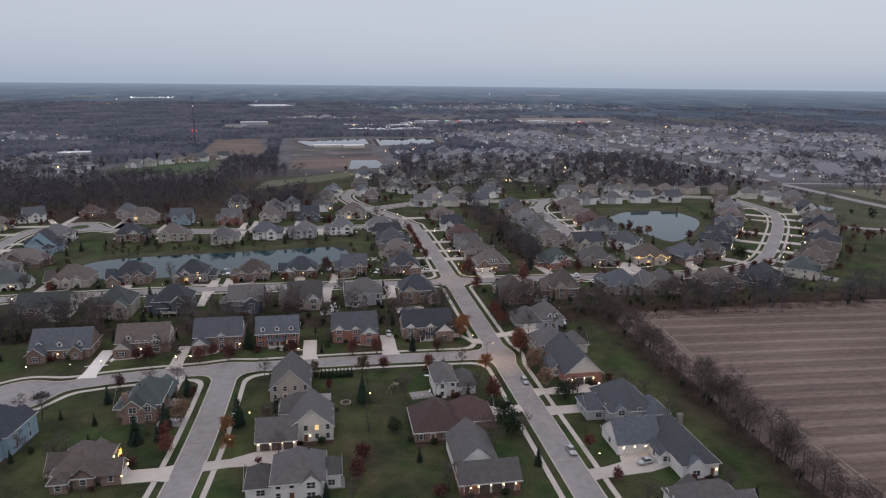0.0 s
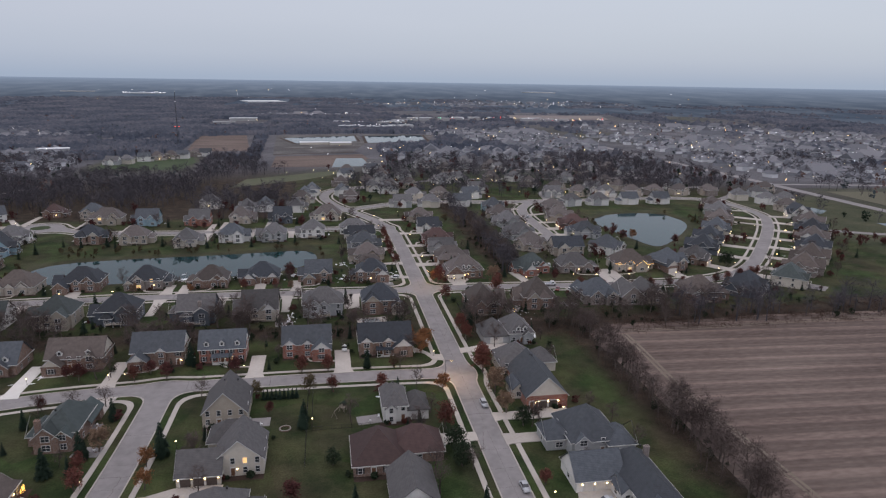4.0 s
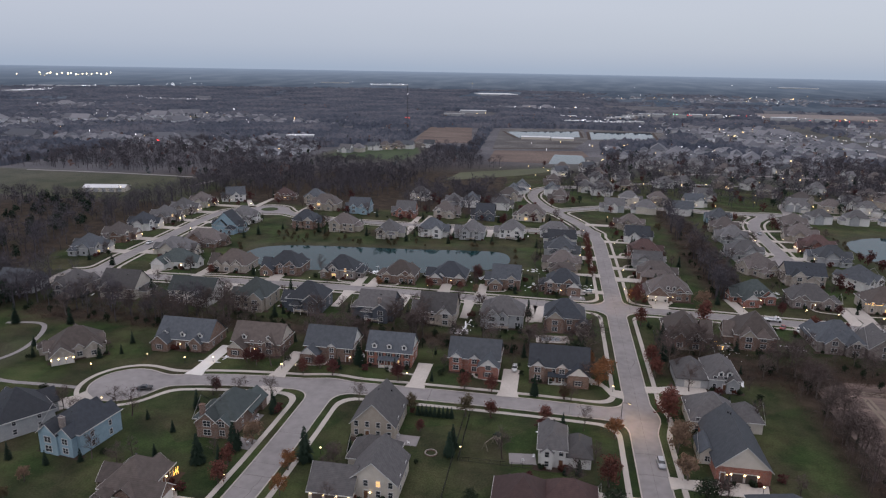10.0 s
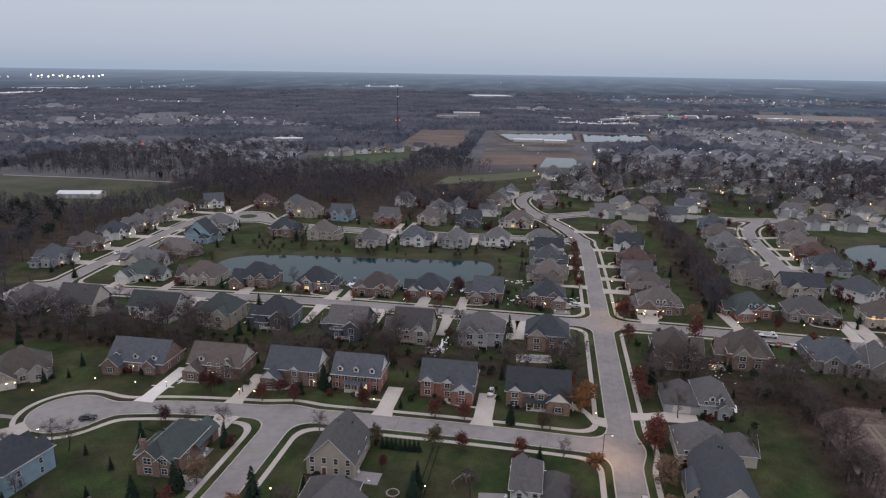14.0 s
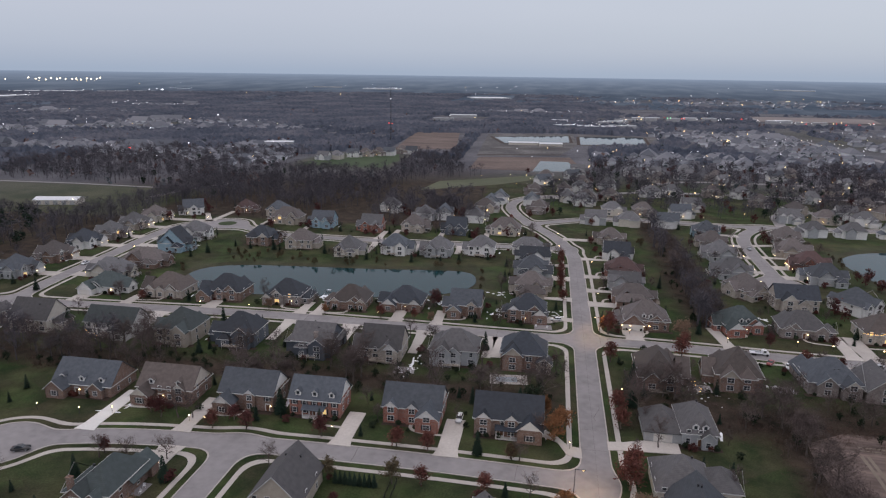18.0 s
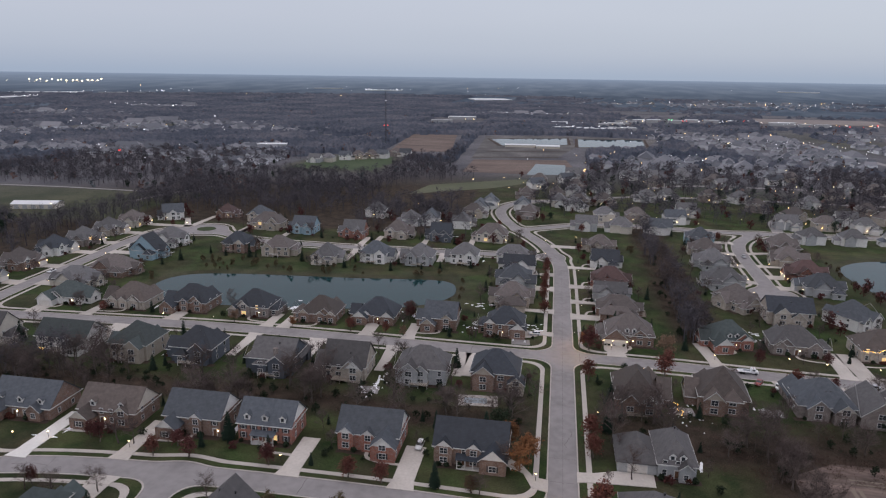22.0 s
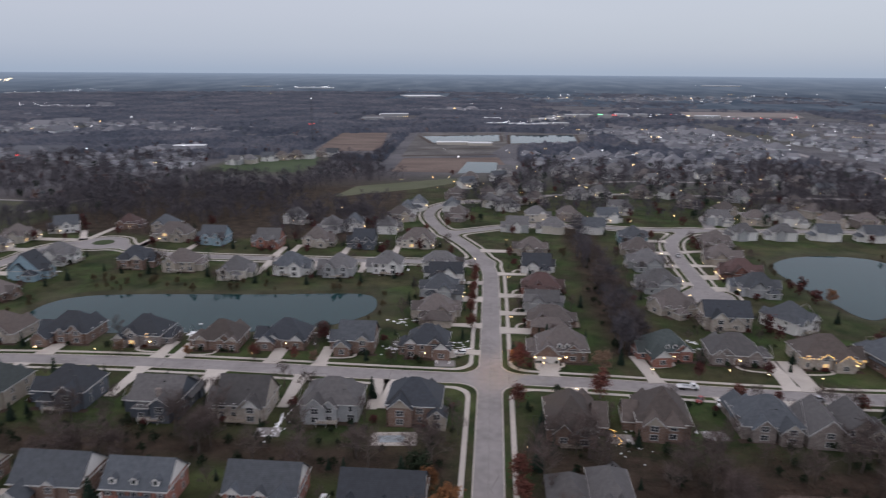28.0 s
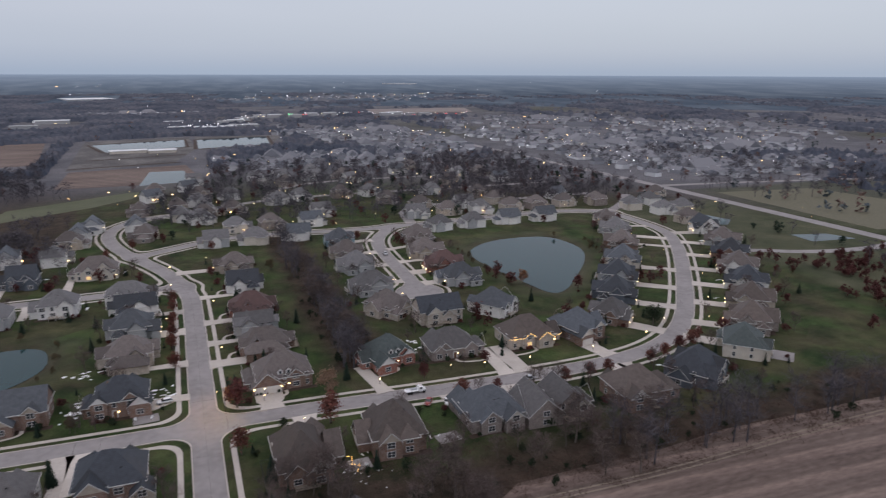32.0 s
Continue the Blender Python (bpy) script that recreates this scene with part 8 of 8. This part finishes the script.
for cx, cy, sx, sy, n in clusters:
    for _ in range(n):
        x, y = cx + r.normal(0, sx * 0.6), cy + r.normal(0, sy * 0.6)
        if bool(cleared(np.array(x), np.array(y))):
            continue
        w, d, h, a = r.uniform(10, 15), r.uniform(8, 11), r.uniform(2.6, 5.2), r.uniform(-0.3, 0.3) + r.choice([0, 1.57])
        if r.rand() < 0.03:
            w, d, h = w * 3, d * 2, 6
        z = float(rise(np.array(math.hypot(x, y + 150))))
        c, s = math.cos(a), math.sin(a)

        def put(p):
            return [(x + q[0] * c - q[1] * s, y + q[0] * s + q[1] * c, z + q[2]) for q in p]

        A, B, C, D_ = (-w / 2, -d / 2), (w / 2, -d / 2), (w / 2, d / 2), (-w / 2, d / 2)
        for p, q in ((A, B), (B, C), (C, D_), (D_, A)):
            boxes.append(put([(*p, 0), (*q, 0), (*q, h), (*p, h)]))
        k, rd = min(w, d) / 2 - (0 if r.rand() < 0.5 else d / 2 - 0.5), h + d * 0.36
        e = 0.5
        R0, R1 = (-w / 2 + k, 0, rd), (w / 2 - k, 0, rd)
        a0, b0, c0, d0 = (A[0] - e, A[1] - e, h - 0.2), (B[0] + e, B[1] - e, h - 0.2), (C[0] + e, C[1] + e, h - 0.2), (D_[0] - e, D_[1] + e, h - 0.2)
        roofs += [put([a0, b0, R1, R0]), put([c0, d0, R0, R1]), put([b0, c0, R1, R1]), put([d0, a0, R0, R0])]


def island_material(name, a, c):
    m = material(name, [a, c], 0.01, 0.1, 0.85)
    n, l = m.node_tree.nodes, m.node_tree.links
    geo = n.new("ShaderNodeNewGeometry")
    rp = n.new("ShaderNodeValToRGB")
    rp.color_ramp.elements[0].color, rp.color_ramp.elements[1].color = (*a, 1), (*c, 1)
    l.new(geo.outputs["Random Per Island"], rp.inputs[0])
    l.new(rp.outputs[0], n["Principled BSDF"].inputs["Base Color"])


# bluish lift of distance haze is painted into far walls and roofs
island_material("far_wall", (0.22, 0.23, 0.26), (0.74, 0.76, 0.80))
island_material("far_roof", (0.085, 0.094, 0.114), (0.215, 0.220, 0.245))
tagged(part_of("far_house_walls", quad_mesh("far_house_walls", np.array(boxes)), "far_wall"), label="walls of hundreds of distant suburban houses", category="far houses", kind="stuff")
tagged(part_of("far_house_roofs", quad_mesh("far_house_roofs", np.array(roofs)), "far_roof"), label="roofs of hundreds of distant suburban houses", category="far houses", kind="stuff")

# large flat commercial sheds
SHOPS = [(-27, 1270), (90, 1285), (177, 1449), (318, 1470), (453, 1471), (515, 1377), (673, 1439)]
sheds = [(-255, 2270, 130, 120, 20, "metal_white_roof"), (-1622, 1700, 260, 50, 100, "metal_white_roof"), (-1700, 1905, 220, 40, 40, "metal_white_roof"), (-1500, 2040, 180, 30, 40, "siding_grey"), (-740, 2655, 150, 40, 10, "metal_white_roof"), (-990, 2685, 120, 30, 10, "siding_grey"), (985, 3010, 160, 40, -18, "metal_white_roof"), (-225, 1400, 60, 24, 8, "metal_white_roof"), (-250, 1270, 44, 16, 8, "siding_grey"), (-385, 711, 44, 16, 15, "metal_white_roof"), (60, 1150, 70, 26, 0, "metal_white_roof"), (110, 1180, 50, 30, 0, "siding_grey"), (0, 1165, 40, 22, 0, "metal_white_roof")]
for k in range(17):
    sx_, sy_, _ = along(SHOPS, 20 + k * 44)
    sheds.append((sx_, sy_ + frng.uniform(-20, 40), frng.uniform(16, 36), frng.uniform(12, 20), frng.uniform(-8, 8), frng.choice(("metal_white_roof", "siding_grey", "siding_grey"))))
for x, y, w, d, rot, mat in sheds:
    ob = new("warehouse")
    ob.matrix_world = pose(x, y, float(rise(np.array(math.hypot(x, y + 150)))), 0, 0, rot)
    tagged(ob, label="wide flat-roofed commercial building far off", category="warehouse", group="far commercial buildings")
    bm = bmesh.new()
    add_box(bm, -w / 2, w / 2, -d / 2, d / 2, -2, 6)
    part("wall", bm, "siding_grey", ob)
    bm = bmesh.new()
    add_box(bm, -w / 2 - 0.5, w / 2 + 0.5, -d / 2 - 0.5, d / 2 + 0.5, 6, 6.6)
    part("roof", bm, mat, ob)

# ---- far tree canopy, clump by clump, out to the skyline ----
r = np.random.RandomState(19)
cr = np.cumsum(np.r_[560, np.linspace(5.5, 15.0, 205)])
ca = np.linspace(-1.2, 1.2, 900)
CA, CR = np.meshgrid(ca, cr)
CA, CR = CA + r.uniform(-0.001, 0.001, CA.shape), CR + r.uniform(-2, 2, CR.shape)
CX, CY = np.sin(CA) * CR, np.cos(CA) * CR - 150
built = np.zeros(CX.shape)
for cx, cy, sx, sy, _n in clusters:
    built = np.maximum(built, np.exp(-((CX - cx) / (sx * 1.05)) ** 2 - ((CY - cy) / (sy * 1.15)) ** 2))
wooded = swell(CX, CY, 520, 33) + 0.45 * swell(CX, CY, 150, 34) + 0.62 + 0.7 * (CX < -150) - 0.55 * np.clip((CX - 60) / 200, 0, 1) - 1.7 * built + 0.75 * swell(CX, CY, 38, 35)
wooded = np.where(cleared(CX, CY) | ((CY < 640) & (np.abs(CX) < 560)), -1.0, wooded)
cover = np.clip(wooded * 1.6, 0, 1)
CZ = rise(CR) - 1.5 + cover * (5.5 + 5.0 * r.uniform(0, 1, CX.shape) ** 1.3) * np.where(built > 0.35, 0.75, 1.0)
keep = np.maximum.reduce([cover[:-1, :-1], cover[1:, :-1], cover[:-1, 1:], cover[1:, 1:]]) > 0
pts = np.stack([CX, CY, CZ], -1)
q = np.stack([pts[:-1, :-1], pts[:-1, 1:], pts[1:, 1:], pts[1:, :-1]], 2)[keep]
# canopy colour carries a painted blue-grey distance haze
material("hazed_canopy", [(0.040, 0.050, 0.071), (0.074, 0.083, 0.107), (0.128, 0.128, 0.148)], 0.010, 0.11, 0.95, spec=0.05)
tagged(part_of("far_woods", quad_mesh("far_woods", q), "hazed_canopy", smooth=False), label="grey woods of bare trees reaching towards the skyline", category="woods", kind="stuff")
# a few dark evergreens and russet crowns among them, colours paled as distance haze
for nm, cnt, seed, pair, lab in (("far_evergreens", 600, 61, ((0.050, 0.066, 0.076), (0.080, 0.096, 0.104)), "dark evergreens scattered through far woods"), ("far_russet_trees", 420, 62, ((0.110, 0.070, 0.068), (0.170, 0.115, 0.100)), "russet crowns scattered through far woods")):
    r = np.random.RandomState(seed)
    ang, rad = r.uniform(-1.1, 1.1, cnt), 600 + r.uniform(0, 1, cnt) ** 1.3 * 1200
    x, y = np.sin(ang) * rad, np.cos(ang) * rad - 150
    ok = ~cleared(x, y)
    base = np.repeat(np.stack([x[ok], y[ok], 0 * x[ok]], -1), 12, 0)
    base = base + r.normal(0, 1, base.shape) * (1.3, 1.3, 0) + np.c_[np.zeros((len(base), 2)), r.uniform(0.8, 7, (len(base), 1))]
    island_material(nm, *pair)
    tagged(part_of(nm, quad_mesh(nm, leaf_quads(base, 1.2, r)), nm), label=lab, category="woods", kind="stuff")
# pale fields beyond the shops
for ring in ([(600, 1850), (622, 1960), (930, 1990), (860, 1770)], [(430, 1500), (470, 1690), (760, 1700), (700, 1500)], [(-420, 1780), (-390, 1880), (-160, 1890), (-190, 1790)]):
    ob = part("far_field", flat_ring([(a, b + 0.0) for a, b in ring], 1.2), "far_stubble" if "far_stubble" in MATS else material("far_stubble", [(0.17, 0.150, 0.145), (0.235, 0.21, 0.20)], 0.01, 0.2, 0.95))
    tagged(ob, label="pale open field far beyond the houses", category="field", kind="structure")


# ---- the last kilometres before the skyline: a plain glowing backdrop of woods and fields, haze painted in ----
def backdrop_material():
    m = bpy.data.materials.new("distance")
    m.use_nodes = True
    n, l = m.node_tree.nodes, m.node_tree.links
    b = n["Principled BSDF"]
    b.inputs["Roughness"].default_value, b.inputs["Specular IOR Level"].default_value = 1.0, 0.0
    b.inputs["Base Color"].default_value = (0.02, 0.02, 0.02, 1)
    geo = n.new("ShaderNodeNewGeometry")
    mp = n.new("ShaderNodeMapping")
    mp.inputs["Scale"].default_value = (1.3, 0.55, 0.0)
    l.new(geo.outputs["Position"], mp.inputs[0])
    nz, fine = n.new("ShaderNodeTexNoise"), n.new("ShaderNodeTexNoise")
    nz.inputs["Scale"].default_value, nz.inputs["Detail"].default_value = 0.0075, 8
    fine.inputs["Scale"].default_value, fine.inputs["Detail"].default_value = 0.045, 5
    l.new(mp.outputs[0], nz.inputs[0]), l.new(mp.outputs[0], fine.inputs[0])
    rp, rf = n.new("ShaderNodeValToRGB"), n.new("ShaderNodeValToRGB")
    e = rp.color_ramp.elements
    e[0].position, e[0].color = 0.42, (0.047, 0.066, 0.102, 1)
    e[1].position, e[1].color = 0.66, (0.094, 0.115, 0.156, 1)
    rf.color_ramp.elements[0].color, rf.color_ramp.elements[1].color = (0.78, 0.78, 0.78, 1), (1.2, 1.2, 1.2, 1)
    l.new(nz.outputs[0], rp.inputs[0]), l.new(fine.outputs[0], rf.inputs[0])
    mul = n.new("ShaderNodeMix")
    mul.data_type, mul.blend_type = "RGBA", "MULTIPLY"
    mul.inputs[0].default_value = 1.0
    l.new(rp.outputs[0], mul.inputs[6]), l.new(rf.outputs[0], mul.inputs[7])
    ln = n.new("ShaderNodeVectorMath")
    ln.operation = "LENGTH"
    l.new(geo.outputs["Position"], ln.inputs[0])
    # emission colour fades to a haze tone with distance
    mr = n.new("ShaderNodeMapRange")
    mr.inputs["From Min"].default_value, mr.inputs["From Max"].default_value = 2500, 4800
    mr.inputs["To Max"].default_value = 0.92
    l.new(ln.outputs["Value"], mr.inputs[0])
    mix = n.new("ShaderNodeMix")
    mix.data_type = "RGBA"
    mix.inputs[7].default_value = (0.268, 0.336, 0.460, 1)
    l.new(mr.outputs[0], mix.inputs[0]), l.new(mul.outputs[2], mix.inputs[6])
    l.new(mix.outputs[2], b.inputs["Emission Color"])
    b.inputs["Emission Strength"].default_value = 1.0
    MATS["distance"] = m


backdrop_material()
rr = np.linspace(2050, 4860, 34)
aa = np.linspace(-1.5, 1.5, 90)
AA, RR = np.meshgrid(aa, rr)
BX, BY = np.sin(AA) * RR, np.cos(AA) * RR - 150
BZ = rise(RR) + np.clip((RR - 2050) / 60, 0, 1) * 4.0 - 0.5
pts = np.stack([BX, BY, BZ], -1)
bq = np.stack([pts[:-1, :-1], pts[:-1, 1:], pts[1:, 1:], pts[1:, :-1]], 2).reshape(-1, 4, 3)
tagged(part_of("backdrop", quad_mesh("backdrop", bq), "distance"), label="glowing backdrop of blue-grey woods and fields with painted haze", category="backdrop", kind="structure")


# ---- far lamps: small bright points ----
def lamps(name, pts, size, mat, label):
    octa = np.array([(1, 0, 0), (0, 1, 0), (-1, 0, 0), (0, -1, 0), (0, 0, 1), (0, 0, -1)], float)
    quads = []
    for px, py, pz in pts:
        k = size * max(0.5, (math.hypot(px, py + 150) / 1000) ** 0.6)
        o = octa * k + (px, py, pz)
        quads += [[o[0], o[4], o[2], o[5]], [o[1], o[4], o[3], o[5]], [o[0], o[1], o[2], o[3]]]
    tagged(part_of(name, quad_mesh(name, np.array(quads)), mat), label=label, category="lamps", kind="stuff")


def spread(n, cx, cy, sx, sy, seed, lo=4, hi=9):
    rr = np.random.RandomState(seed)
    out = []
    for _ in range(n):
        px, py = cx + rr.normal(0, sx), cy + rr.normal(0, sy)
        if py > 330 or abs(px) > 330:
            out.append((px, py, float(rise(np.array(math.hypot(px, py + 150)))) + rr.uniform(lo, hi) + (4 if py > 2000 else 0)))
    return out


def row(line, n, seed, lo=3, hi=7, wob=10):
    rr = np.random.RandomState(seed)
    out = []
    for _ in range(n):
        px, py, _a = along(line, rr.uniform(0, length(line)))
        px, py = px + rr.normal(0, wob), py + rr.normal(0, wob)
        out.append((px, py, float(rise(np.array(math.hypot(px, py + 150)))) + rr.uniform(lo, hi) + (4 if math.hypot(px, py + 150) > 2050 else 0)))
    return out


warm, white = [], []
for i, (cx, cy, sx, sy, n) in enumerate(clusters):
    near = (1.0 if cx > -200 else 0.5) * (0.45 if cy > 2000 else 1.0)
    warm += spread(int(n / 9 * near), cx, cy, sx * 0.7, sy * 0.7, 200 + i)
    white += spread(int(n / 6 * near), cx, cy, sx * 0.7, sy * 0.7, 300 + i)
warm += spread(80, 170, 440, 150, 90, 401, 3, 5) + row(SHOPS, 26, 402) + spread(14, 200, 2400, 900, 300, 403) + row([(-271, 1255), (-178, 1295)], 5, 410, 6, 8)
white += row(SHOPS, 70, 404, wob=14) + spread(26, 60, 1165, 45, 16, 405) + row([(-1620, 1600), (-1600, 1950), (-1481, 2068), (-1378, 2270)], 46, 406, wob=20) + row([(-1184, 1540), (-1010, 1590)], 30, 407, wob=14) + row([(-808, 2639), (-668, 2672)], 22, 411) + row([(-252, 1400), (-215, 1420)], 12, 412) + spread(34, 600, 2150, 300, 130, 413) + spread(24, 0, 2750, 900, 200, 414)
white += [(-703, 1160, 9), (-703, 1161, 9.5), (-702, 1160, 8.5)]
warm += [(-365, 288, 4.5), (402, 300, 7), (404, 250, 7), (420, 190, 7), (540, 374, 6), (600, 364, 6)]
for i, (lx_, ly_, lr_) in enumerate(lots):
    if i % 4 != 3:
        gx_, gy_ = world_of(lx_, ly_, lr_, frng.uniform(-5, 5), -1.6)
        warm.append((gx_, gy_, 2.3))
lamps("far_lamps_warm", warm, 0.38, "lamp_warm", "hundreds of distant warm street and porch lamps")
lamps("far_lamps_white", white, 0.46, "lamp_cold", "distant white lamps of shops and yards")
red = row(SHOPS, 22, 408) + [(-520, 590, 6), (-522, 590, 6)]
lamps("far_lamps_red", red, 0.55, "lamp_red", "distant red shop signs and tail lamps")
lamps("far_lamps_green", row([(230, 1458), (270, 1462)], 4, 409, wob=3), 0.7, "lamp_green", "distant green shop sign lamps")
# floodlights of the far sports ground
flood = []
for i in range(15):
    fx, fy = -2119 + 178 * i / 14 + frng.uniform(-5, 5), 2324 + 195 * i / 14
    flood.append((fx, fy, float(rise(np.array(math.hypot(fx, fy + 150)))) + frng.uniform(12, 20)))
flood += [(-2300, 2360, 44), (-2282, 2383, 47)]
lamps("sports_floodlights", flood, 1.6, "lamp_white", "row of bright floodlights at a far sports ground")
lamps("sports_ground_glow", row([(-2110, 2310), (-1935, 2500)], 16, 415, 3, 8, 6), 0.35, "lamp_white", "lit stands of a far sports ground")
